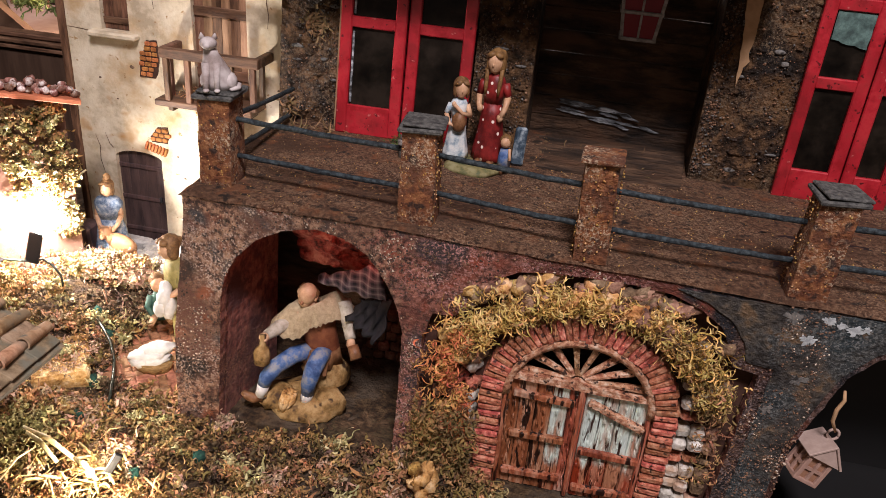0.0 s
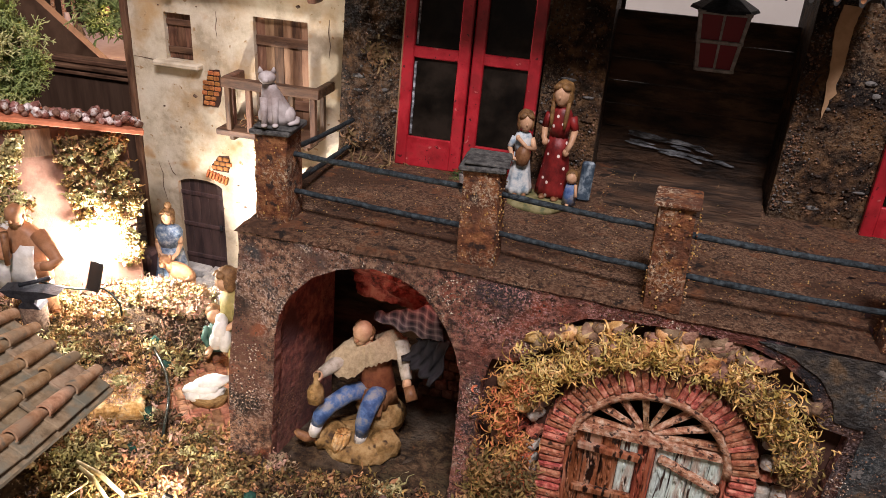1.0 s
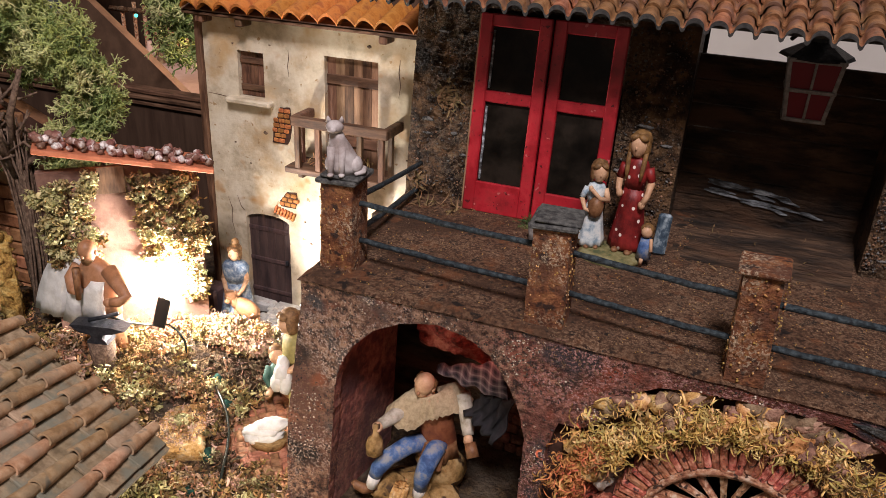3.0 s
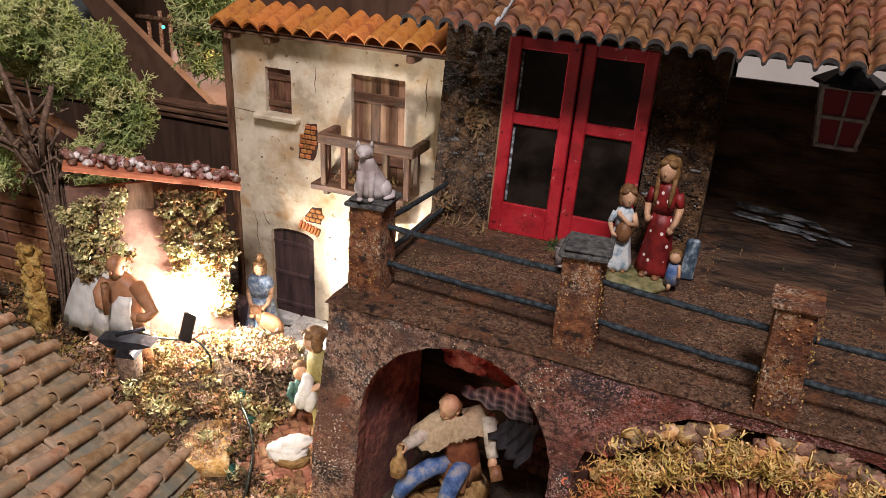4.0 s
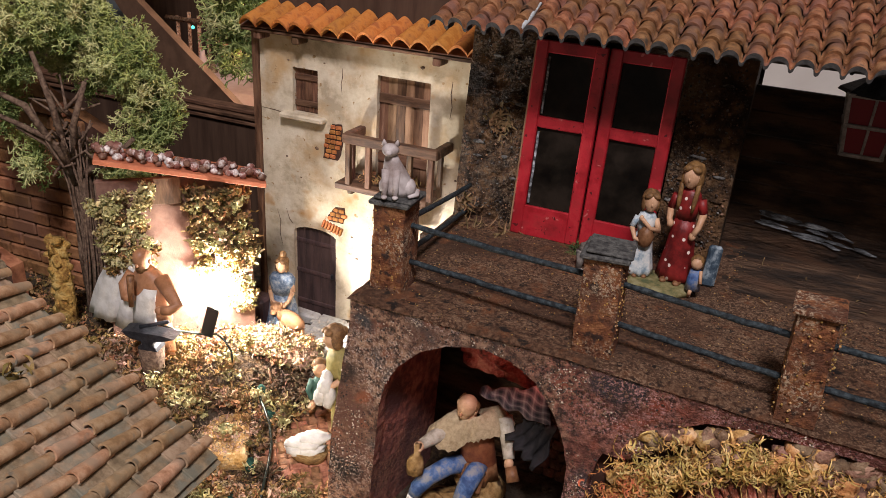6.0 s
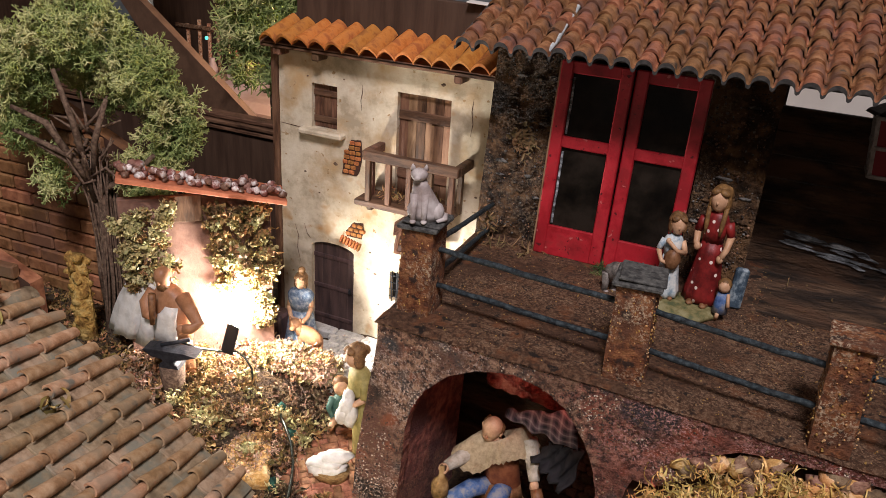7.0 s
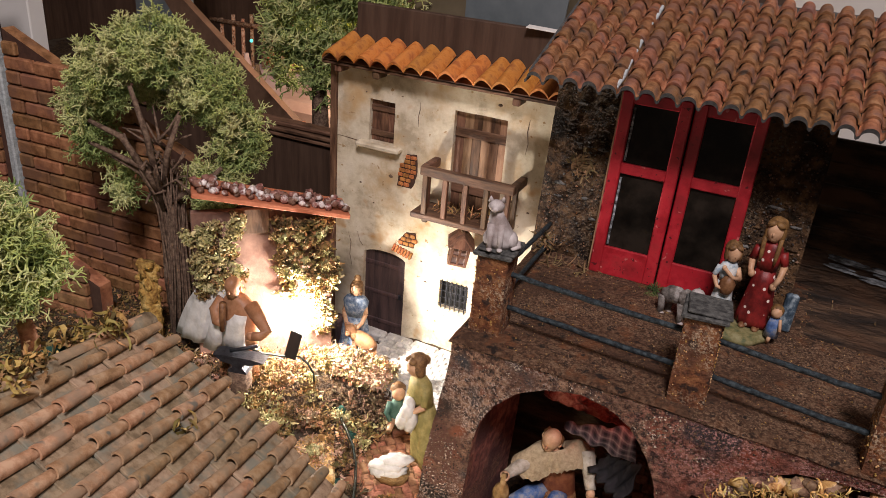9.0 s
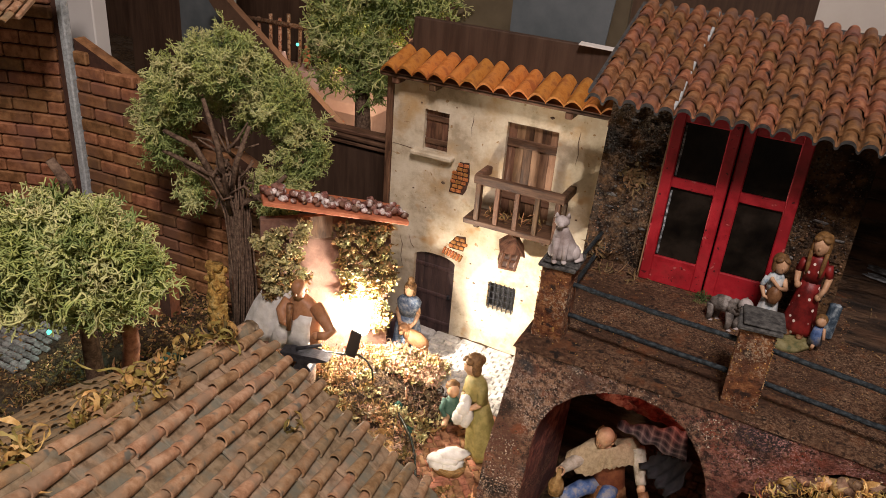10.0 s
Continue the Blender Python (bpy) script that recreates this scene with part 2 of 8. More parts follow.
DSTONE_SHADED = surf("shaded_umber_stone", [(0.05, 0.025, 0.015), (0.12, 0.062, 0.035), (0.2, 0.115, 0.07)], 90, 0.7, 0.9, 260, vary=0.35, depth=0.003)
SOIL = surf("peat_soil", [(0.025, 0.014, 0.007), (0.07, 0.04, 0.018), (0.15, 0.095, 0.045)], 120, 0.95, 1.0, 300, depth=0.006, stain=(0.12, 0.09, 0.06), stain_scale=22)
SAND = surf("sandy_floor", [(0.03, 0.018, 0.009), (0.075, 0.045, 0.022), (0.15, 0.095, 0.05)], 120, 0.95, 0.9, 400, depth=0.003, stain=(0.06, 0.045, 0.02), stain_scale=30)
COBBLE = surf("pale_cobble", [(0.36, 0.35, 0.32), (0.5, 0.49, 0.45), (0.56, 0.55, 0.52)], 120, 0.8, 0.4, vary=0.18)
COBBLE_D = surf("grey_cobble", [(0.1, 0.1, 0.09), (0.2, 0.2, 0.185), (0.27, 0.27, 0.25)], 120, 0.8, 0.4, vary=0.25)
PAVER = surf("terracotta_paver", [(0.2, 0.09, 0.045), (0.34, 0.16, 0.08), (0.42, 0.22, 0.12)], 130, 0.8, 0.5, vary=0.25)
MOSS = surf("dry_moss", [(0.14, 0.075, 0.028), (0.36, 0.21, 0.08), (0.56, 0.38, 0.16)], 60, 0.85, 0, island=0.5, stain=(0.26, 0.14, 0.065), stain_scale=25)
MOSS_G = surf("olive_moss", [(0.085, 0.056, 0.02), (0.21, 0.138, 0.05), (0.37, 0.255, 0.1)], 60, 0.85, 0, island=0.5, stain=(0.27, 0.17, 0.05), stain_scale=30)
MOSS_REDLIT = surf("red_lit_moss", [(0.42, 0.12, 0.05), (0.58, 0.24, 0.08), (0.62, 0.4, 0.13)], 60, 0.8, 0, island=0.4)
MOSS_P = surf("pale_lichen", [(0.34, 0.31, 0.12), (0.5, 0.46, 0.22), (0.58, 0.54, 0.3)], 60, 0.9, 0, island=0.35, stain=(0.3, 0.24, 0.1), stain_scale=40)
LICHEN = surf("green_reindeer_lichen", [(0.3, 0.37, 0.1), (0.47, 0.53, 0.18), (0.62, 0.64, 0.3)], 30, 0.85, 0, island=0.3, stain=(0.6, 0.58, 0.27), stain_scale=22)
LICHEN_SHADE = surf("shaded_green_lichen", [(0.18, 0.25, 0.07), (0.31, 0.39, 0.13), (0.43, 0.49, 0.2)], 30, 0.9, 0, island=0.3)
STRAW = surf("straw", [(0.45, 0.3, 0.1), (0.62, 0.45, 0.18), (0.7, 0.55, 0.28)], 60, 0.7, 0, island=0.25)
BARK = surf("twig_bark", [(0.07, 0.04, 0.025), (0.14, 0.09, 0.06), (0.22, 0.15, 0.1)], 200, 0.85, 0.7, 500)
CORK = surf("yellow_cork_bark", [(0.26, 0.13, 0.03), (0.56, 0.34, 0.09), (0.68, 0.48, 0.17)], 80, 0.9, 1.0, 160, depth=0.006)
PINK = surf("pink_shelter_wall", [(0.15, 0.08, 0.056), (0.2, 0.11, 0.08), (0.24, 0.14, 0.1)], 70, 0.85, 0.4, 260, stain=(0.13, 0.07, 0.05), stain_scale=20)
BOARD = surf("orange_board_edge", [(0.42, 0.13, 0.06), (0.52, 0.18, 0.09)], 90, 0.7, 0.3)
STONES = surf("dusted_red_stone", [(0.12, 0.05, 0.035), (0.24, 0.11, 0.08), (0.34, 0.2, 0.15)], 120, 0.7, 0.6, vary=0.3, stain=(0.7, 0.66, 0.62), stain_scale=60, stain_range=(0.52, 0.62))
BLACK = plain("black_plastic_and_shade", (0.012, 0.012, 0.012), 0.45)
IRON = surf("black_iron", [(0.015, 0.016, 0.02), (0.04, 0.042, 0.05)], 200, 0.45, 0.4, metal=0.3)
CABLE = plain("dark_cable", (0.02, 0.025, 0.02), 0.25)
GREENWIRE = surf("dark_green_felt", [(0.01, 0.04, 0.03), (0.02, 0.08, 0.055)], 300, 0.9, 0.5)
TAN = surf("tan_card", [(0.4, 0.25, 0.13), (0.5, 0.32, 0.18)], 90, 0.85, 0.3)
PINKWOOD = surf("pinkish_wood", [(0.28, 0.17, 0.13), (0.36, 0.23, 0.18)], 120, 0.7, 0.3)
PINKPALE = surf("pale_pink_wood", [(0.34, 0.25, 0.21), (0.42, 0.32, 0.27)], 120, 0.7, 0.3)
TIN = surf("grey_lantern_tin", [(0.16, 0.15, 0.14), (0.3, 0.28, 0.26)], 200, 0.6, 0.3)
REDPANE = plain("red_lantern_pane", (0.17, 0.014, 0.022), 0.3)
BULB = plain("hot_bulb", (1.0, 0.93, 0.8), 0.3, emit=60)
TEALBULB = plain("teal_bulb", (0.15, 1.0, 0.8), 0.3, emit=1.4)
# figurine paints
SKIN = surf("painted_skin", [(0.44, 0.25, 0.14), (0.6, 0.38, 0.23)], 120, 0.5, 0.1)
TANSKIN = surf("tanned_painted_skin", [(0.28, 0.13, 0.06), (0.38, 0.19, 0.1)], 120, 0.5, 0.1)
HAIR = surf("brown_painted_hair", [(0.1, 0.05, 0.02), (0.24, 0.13, 0.05)], 200, 0.6, 0.5, 300)
BLOND = surf("golden_brown_hair", [(0.11, 0.055, 0.018), (0.25, 0.135, 0.045)], 200, 0.6, 0.5, 300)
REDCLOTH = surf("red_flowered_cloth", [(0.09, 0.008, 0.008), (0.25, 0.02, 0.018)], 90, 0.45, 0.3, 200, petals=((0.78, 0.66, 0.58), 135, 0.17), stretch=(1, 1, 0.85))
WHITECLOTH = surf("white_cloth", [(0.55, 0.53, 0.48), (0.7, 0.69, 0.65)], 90, 0.7, 0.4, 200)
CREAMCLOTH = surf("cream_shawl", [(0.29, 0.225, 0.135), (0.43, 0.345, 0.22)], 260, 0.9, 0.7, 500, stain=(0.22, 0.15, 0.08), stain_scale=60, stain_range=(0.55, 0.7))
BROWNCLOTH = surf("russet_tunic", [(0.13, 0.035, 0.015), (0.22, 0.075, 0.03)], 120, 0.7, 0.4)
BLUECLOTH = surf("blue_trousers", [(0.03, 0.065, 0.17), (0.075, 0.14, 0.3), (0.24, 0.25, 0.27)], 90, 0.65, 0.4)
PALEBLUE = surf("blue_patterned_dress", [(0.06, 0.1, 0.17), (0.16, 0.22, 0.3), (0.36, 0.4, 0.42)], 180, 0.6, 0.3)
OLIVECLOTH = surf("olive_dress", [(0.2, 0.17, 0.05), (0.34, 0.28, 0.1)], 100, 0.65, 0.4)
GREENCLOTH = surf("dark_green_cloth", [(0.03, 0.08, 0.06), (0.07, 0.14, 0.11)], 100, 0.65, 0.4)
LEATHER = surf("brown_leather", [(0.12, 0.05, 0.02), (0.24, 0.12, 0.055)], 150, 0.5, 0.4)
ROCK = surf("ochre_painted_rock", [(0.1, 0.055, 0.015), (0.28, 0.165, 0.055), (0.42, 0.28, 0.12)], 60, 0.6, 0.9, 160, depth=0.003, specks=[((0.05, 0.025, 0.01), 70, 0.58, 0.66)])
GREENBASE = surf("green_painted_base", [(0.07, 0.085, 0.035), (0.17, 0.15, 0.06), (0.24, 0.22, 0.11)], 90, 0.7, 0.5)
CATFUR = surf("grey_painted_cat", [(0.24, 0.19, 0.17), (0.36, 0.31, 0.29), (0.5, 0.46, 0.44)], 45, 0.6, 0.2, 300)
GREYFUR = surf("grey_painted_fur", [(0.06, 0.055, 0.05), (0.17, 0.15, 0.13), (0.3, 0.28, 0.26)], 120, 0.8, 0.7, 300)
FAWN = surf("fawn_painted_fur", [(0.26, 0.13, 0.06), (0.38, 0.2, 0.1)], 120, 0.6, 0.3)
BLUEWHITE = surf("blue_white_dress", [(0.22, 0.3, 0.36), (0.5, 0.56, 0.57), (0.68, 0.68, 0.64)], 110, 0.6, 0.4, 200)
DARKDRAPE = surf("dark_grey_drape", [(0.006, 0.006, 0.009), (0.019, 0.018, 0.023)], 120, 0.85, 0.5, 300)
PALESTRAW = surf("pale_straw", [(0.5, 0.38, 0.17), (0.7, 0.58, 0.32), (0.76, 0.66, 0.42)], 60, 0.6, 0, island=0.25)
MOSS_T = surf("tan_pink_moss", [(0.24, 0.145, 0.085), (0.4, 0.265, 0.17), (0.54, 0.4, 0.27)], 60, 0.85, 0, island=0.45)
WOOD_L = surf("bleached_red_wood", [(0.15, 0.078, 0.042), (0.255, 0.14, 0.078), (0.35, 0.205, 0.12)], 120, 0.6, 0.5, 300, stretch=(1, 1, 0.18), vary=0.15)
SLEEVE = surf("off_white_sleeve", [(0.28, 0.24, 0.18), (0.42, 0.38, 0.3), (0.52, 0.48, 0.4)], 110, 0.75, 0.6, 220)
MOSS_D = surf("root_moss_and_hollow_shade", [(0.03, 0.018, 0.01), (0.09, 0.055, 0.028), (0.2, 0.13, 0.07)], 60, 0.9, 0, island=0.5)
RAFFIA = surf("golden_raffia", [(0.2, 0.12, 0.03), (0.42, 0.29, 0.08), (0.58, 0.45, 0.17)], 60, 0.6, 0, island=0.45)
GRASS = surf("dark_green_grass", [(0.04, 0.07, 0.02), (0.09, 0.14, 0.04), (0.17, 0.22, 0.07)], 60, 0.8, 0, island=0.3)


# ---- mesh tools ----
class Mesh:
    """Gathers the faces of one mesh; slots are its materials."""

    def __init__(self, *mats):
        self.v, self.f, self.m, self.s, self.mats = [], [], [], [], list(mats)

    def slot(self, mat):
        if mat is None:
            return 0
        if mat not in self.mats:
            self.mats.append(mat)
        return self.mats.index(mat)

    def add(self, verts, faces, mat=None, smooth=False, at=None):
        n, k = len(self.v), self.slot(mat)
        self.v.extend([tuple(at @ Vector(p)) if at is not None else tuple(p) for p in verts])
        for f in faces:
            self.f.append(tuple(i + n for i in f))
            self.m.append(k)
            self.s.append(smooth)
        return self

    def box(self, c, size, mat=None, at=None, b=0.0, turn=None):
        x, y, z = (s / 2 for s in size)
        b = min(b, x * 0.9, y * 0.9, z * 0.9)
        m = Matrix.Translation(c) @ (Euler([radians(a) for a in turn]).to_matrix().to_4x4() if turn else Matrix.Identity(4))
        m = at @ m if at is not None else m
        if not b:
            vs = [(i * x, j * y, k * z) for i in (-1, 1) for j in (-1, 1) for k in (-1, 1)]
            fs = [(0, 1, 3, 2), (4, 6, 7, 5), (0, 4, 5, 1), (2, 3, 7, 6), (0, 2, 6, 4), (1, 5, 7, 3)]
            return self.add(vs, fs, mat, False, m)
        vs, ix = [], {}
        for i in (-1, 1):
            for j in (-1, 1):
                for k in (-1, 1):
                    for a in range(3):
                        e = [x - b, y - b, z - b]
                        e[a] += b
                        ix[i, j, k, a] = len(vs)
                        vs.append((i * e[0], j * e[1], k * e[2]))
        fs = []
        for s in (-1, 1):
            loop = [(-1, -1), (1, -1), (1, 1), (-1, 1)] if s > 0 else [(-1, -1), (-1, 1), (1, 1), (1, -1)]
            fs.append([ix[s, p, q, 0] for p, q in loop])
            fs.append([ix[q, s, p, 1] for p, q in loop])
            fs.append([ix[p, q, s, 2] for p, q in loop])
        for p in (-1, 1):
            for q in (-1, 1):
                fs.append([ix[-1, p, q, 1], ix[1, p, q, 1], ix[1, p, q, 2], ix[-1, p, q, 2]][::p * q])
                fs.append([ix[q, -1, p, 2], ix[q, 1, p, 2], ix[q, 1, p, 0], ix[q, -1, p, 0]][::p * q])
                fs.append([ix[p, q, -1, 0], ix[p, q, 1, 0], ix[p, q, 1, 1], ix[p, q, -1, 1]][::p * q])
        for i in (-1, 1):
            for j in (-1, 1):
                for k in (-1, 1):
                    fs.append([ix[i, j, k, 0], ix[i, j, k, 1], ix[i, j, k, 2]][::i * j * k])
        return self.add(vs, fs, mat, False, m)

    def loft(self, rings, mat=None, smooth=True, caps=True, closed=True):
        n = len(rings[0])
        vs = [p for r in rings for p in r]
        fs = []
        for a in range(len(rings) - 1):
            for i in range(n if closed else n - 1):
                j = (i + 1) % n
                fs.append((a * n + i, a * n + j, (a + 1) * n + j, (a + 1) * n + i))
        if caps and closed:
            fs.append(tuple(range(n))[::-1])
            fs.append(tuple(range((len(rings) - 1) * n, len(rings) * n)))
        return self.add(vs, fs, mat, smooth)

    def tube(self, pts, radii, mat=None, n=8, smooth=True, flat=1.0):
        pts = [Vector(p) for p in pts]
        if isinstance(radii, (int, float)):
            radii = [radii] * len(pts)
        rings, side = [], None
        for i, p in enumerate(pts):
            d = (pts[min(i + 1, len(pts) - 1)] - pts[max(i - 1, 0)]).normalized()
            if side is None:
                side = d.orthogonal().normalized()
            side = (side - d * side.dot(d)).normalized()
            up = d.cross(side)
            rings.append([p + (side * math.cos(2 * math.pi * k / n) + up * flat * math.sin(2 * math.pi * k / n)) * radii[i] for k in range(n)])
        return self.loft(rings, mat, smooth)

    def stack(self, rows, mat=None, n=14, at=None, folds=0, deep=0.0, smooth=True):
        """Horizontal rings: rows of (x, y, z, rx, ry); folds ripple the outline like cloth."""
        rings = []
        for i, (x, y, z, rx, ry) in enumerate(rows):
            ring = []
            for k in range(n):
                a = 2 * math.pi * k / n
                q = 1 + deep * math.cos(folds * a) * (1 - i / len(rows)) if folds else 1
                p = Vector((x + rx * q * math.cos(a), y + ry * q * math.sin(a), z))
                ring.append(at @ p if at is not None else p)
            rings.append(ring)
        return self.loft(rings, mat, smooth)

    def ball(self, c, r, mat=None, n=10, at=None, lump=0.0, turn=None):
        rx, ry, rz = r if isinstance(r, tuple) else (r, r, r)
        m = Matrix.Translation(c) @ (Euler([radians(a) for a in turn]).to_matrix().to_4x4() if turn else Matrix.Identity(4))
        m = at @ m if at is not None else m
        rings, h = [], max(4, n // 2 + 1)
        for i in range(h):
            t = math.pi * (i + 0.35) / (h - 0.3)
            ring = []
            for k in range(n):
                a = 2 * math.pi * k / n
                p = Vector((math.sin(t) * math.cos(a), math.sin(t) * math.sin(a), -math.cos(t)))
                q = 1 + lump * noise.noise(p * 2.2 + Vector(c) * 90) if lump else 1
                ring.append(m @ Vector((p.x * rx * q, p.y * ry * q, p.z * rz * q)))
            rings.append(ring)
        return self.loft(rings, mat)

    def prism(self, outline, y0, y1, mat=None, side=None):
        """An outline of (x, z) pulled from y0 to y1."""
        n = len(outline)
        vs = [(x, y0, z) for x, z in outline] + [(x, y1, z) for x, z in outline]
        self.add(vs, [tuple(range(n)), tuple(range(2 * n - 1, n - 1, -1))], mat)
        self.add(vs, [(i, i + n, (i + 1) % n + n, (i + 1) % n) for i in range(n)], side or mat)
        return self

    def build(self, name, parent=None, fix=True):
        me = bpy.data.meshes.new(name)
        me.from_pydata(self.v, [], self.f)
        for m in self.mats:
            me.materials.append(m)
        me.polygons.foreach_set("material_index", self.m)
        me.polygons.foreach_set("use_smooth", self.s)
        if fix:
            bm = bmesh.new()
            bm.from_mesh(me)
            bmesh.ops.recalc_face_normals(bm, faces=bm.faces)
            bm.to_mesh(me)
            bm.free()
        me.update()
        ob = new(name, me)
        if parent is not None:
            ob.parent = parent
        return ob


def thing(name, label, category, place=(0, 0, 0), group="", kind="", turn=0.0):
    ob = new(name)
    ob.empty_display_size = 0.01
    ob.matrix_world = pose(*place, 0, 0, turn)
    return tagged(ob, label, category, group, kind)


def single(mesh, name, label, category, group="", kind="", fix=True):
    return tagged(mesh.build(name, None, fix), label, category, group, kind)


def piece(name, data, parent, m):
    """One more object on shared mesh data, under parent."""
    ob = new(name, data)
    ob.parent = parent
    ob.matrix_basis = m
    return ob


def rag(outline, step=0.006, amp=0.0008, seed=0.0):
    """An outline with uneven, hand-cut edges."""
    out = []
    for (x0, z0), (x1, z1) in zip(outline, outline[1:] + outline[:1]):
        n = max(1, int(math.hypot(x1 - x0, z1 - z0) / step))
        for i in range(n):
            x, z = x0 + (x1 - x0) * i / n, z0 + (z1 - z0) * i / n
            k = amp if i else amp * 0.4
            out.append((x + k * noise.noise((x * 130, z * 130, seed)), z + k * noise.noise((x * 130, z * 130, seed + 7))))
    return out


def curls(mesh, spots, mat, seed, n=4, length=0.012, width=0.0009, lift=0.6, curl=1.0):
    """Dry moss or straw: many curled ribbons springing from spots (x, y, z, nx, ny, nz)."""
    rnd = random.Random(seed)
    for x, y, z, nx, ny, nz in spots:
        up = Vector((nx, ny, nz))
        d = Vector((rnd.gauss(0, 1), rnd.gauss(0, 1), rnd.gauss(0, 1)))
        d = (d - up * d.dot(up)).normalized()
        d = (d + up * lift * rnd.uniform(0.2, 1.4)).normalized()
        p, w = Vector((x, y, z)), width * rnd.uniform(0.6, 1.5)
        side = d.cross(up)
        side = (side if side.length > 0.05 else d.orthogonal()).normalized()
        axis = (side * rnd.choice((-1, 1)) + Vector((rnd.gauss(0, 1), rnd.gauss(0, 1), rnd.gauss(0, 1))) * 0.5).normalized()
        bend = curl * 0.45
        ln = length * rnd.uniform(0.5, 1.4) / n
        vs, fs = [], []
        for i in range(n + 1):
            ww = w * (0.35 + 1.3 * math.sin(math.pi * (0.12 + 0.8 * i / n)) * 0.6) * rnd.uniform(0.55, 1.4)
            vs += [p - side * ww, p + side * ww]
            if i < n:
                fs.append((2 * i, 2 * i + 1, 2 * i + 3, 2 * i + 2))
            p = p + d * ln
            d = (Matrix.Rotation(bend * rnd.uniform(0.4, 1.5), 3, axis) @ d).normalized()
            side = (side + Vector((rnd.gauss(0, 1), rnd.gauss(0, 1), rnd.gauss(0, 1))) * 0.4).normalized()
        mesh.add(vs, fs, mat, True)


def within(poly, x, z):
    """Whether (x, z) lies inside the outline."""
    hit = False
    for (xa, za), (xb, zb) in zip(poly, poly[1:] + poly[:1]):
        if (za > z) != (zb > z) and x < xa + (z - za) / (zb - za) * (xb - xa):
            hit = not hit
    return hit


def grains(mesh, spots, mats, seed, lo=0.0003, hi=0.0011):
    """Coarse grains stuck on a surface: little uneven pyramids at spots (x, y, z, nx, ny, nz)."""
    rnd = random.Random(seed)
    for x, y, z, nx, ny, nz in spots:
        up = Vector((nx, ny, nz)).normalized()
        a = up.orthogonal().normalized()
        b = up.cross(a)
        p, r, t = Vector((x, y, z)), lo + (hi - lo) * rnd.random() ** 2.2, rnd.uniform(0, 6.28)
        vs = [p + (a * math.cos(t + 1.57 * k) + b * math.sin(t + 1.57 * k)) * r * rnd.uniform(0.7, 1.3) - up * 0.0003 for k in range(4)]
        mesh.add(vs + [p + up * r * rnd.uniform(0.6, 1.2) + a * r * rnd.uniform(-0.3, 0.3)], [(0, 1, 4), (1, 2, 4), (2, 3, 4), (3, 0, 4)], rnd.choice(mats))


def clumps(mesh, centres, mats, seed, r=0.008, n=14, length=0.018, width=0.0016, curl=2.2):
    """Crumpled tufts: curled ribbons wrapped round each centre (x, y, z, nx, ny, nz)."""
    rnd = random.Random(seed)
    for x, y, z, nx, ny, nz in centres:
        mat, rr, sp = rnd.choice(mats), r * rnd.uniform(0.6, 1.3), []
        for _ in range(n):
            v = Vector((rnd.gauss(0, 1), rnd.gauss(0, 1), rnd.gauss(0, 1))).normalized()
            v = (v + Vector((nx, ny, nz)) * 0.9).normalized()
            sp.append((x + v.x * rr, y + v.y * rr, z + v.z * rr * 0.8, v.x, v.y, v.z))
        curls(mesh, sp, mat, rnd.random(), 8, length, width, 0.7, curl)


def antlers(mesh, spots, mat, seed, size=0.016, thick=0.0007, deep=4):
    """Reindeer lichen: forked, antler-like sprigs."""
    rnd = random.Random(seed)

    def twig(p, d, ln, r, level):
        # two short lengths with a bend between them
        bent = (d + Vector((rnd.gauss(0, 1), rnd.gauss(0, 1), rnd.gauss(0, 1))) * 0.3).normalized()
        mid = p + d * ln * 0.5
        q = mid + bent * ln * 0.5
        s = d.orthogonal().normalized()
        u = d.cross(s)
        vs = []
        for c, rr in ((p, r), (mid, r * 0.95), (q, r * 0.8)):
            for k in range(3):
                a = 2.094 * k
                vs.append(c + (s * math.cos(a) + u * math.sin(a)) * rr)
        mesh.add(vs, [(0, 1, 4, 3), (1, 2, 5, 4), (2, 0, 3, 5), (3, 4, 7, 6), (4, 5, 8, 7), (5, 3, 6, 8)], mat, True)
        d = bent
        if level:
            for _ in range(2 if rnd.random() < 0.8 else 3):
                e = (d + Vector((rnd.gauss(0, 1), rnd.gauss(0, 1), rnd.gauss(0, 1))) * 0.78).normalized()
                twig(q, e, ln * rnd.uniform(0.7, 1.05), r * 0.88, level - 1)

    for x, y, z, nx, ny, nz in spots:
        d = (Vector((nx, ny, nz)) + Vector((rnd.gauss(0, 1), rnd.gauss(0, 1), rnd.gauss(0, 1))) * 1.3).normalized()
        twig(Vector((x, y, z)), d, size * rnd.uniform(0.2, 0.34), thick * rnd.uniform(0.8, 1.3), deep)


def stand(x, y):
    """Height of the ground."""
    z = -0.026 + 0.045 * min(1, max(0, (-0.43 - x) / 0.14)) * min(1, max(0, (0.72 - y) / 0.06)) * min(1, max(0, (y - 0.3) / 0.2))
    z += 0.016 * min(1, max(0, (y - 0.58) / 0.12)) * min(1, max(0, (x + 0.62) / 0.1)) * (1 if x < -0.33 else 0)
    z += 0.02 * min(1, max(0, (-0.62 - x) / 0.1)) * min(1, max(0, (0.66 - y) / 0.1)) * min(1, max(0, (y - 0.44) / 0.1))
    return z + 0.004 * noise.noise((x * 25, y * 25, 3.3)) + 0.002 * noise.noise((x * 80, y * 80, 1.3))


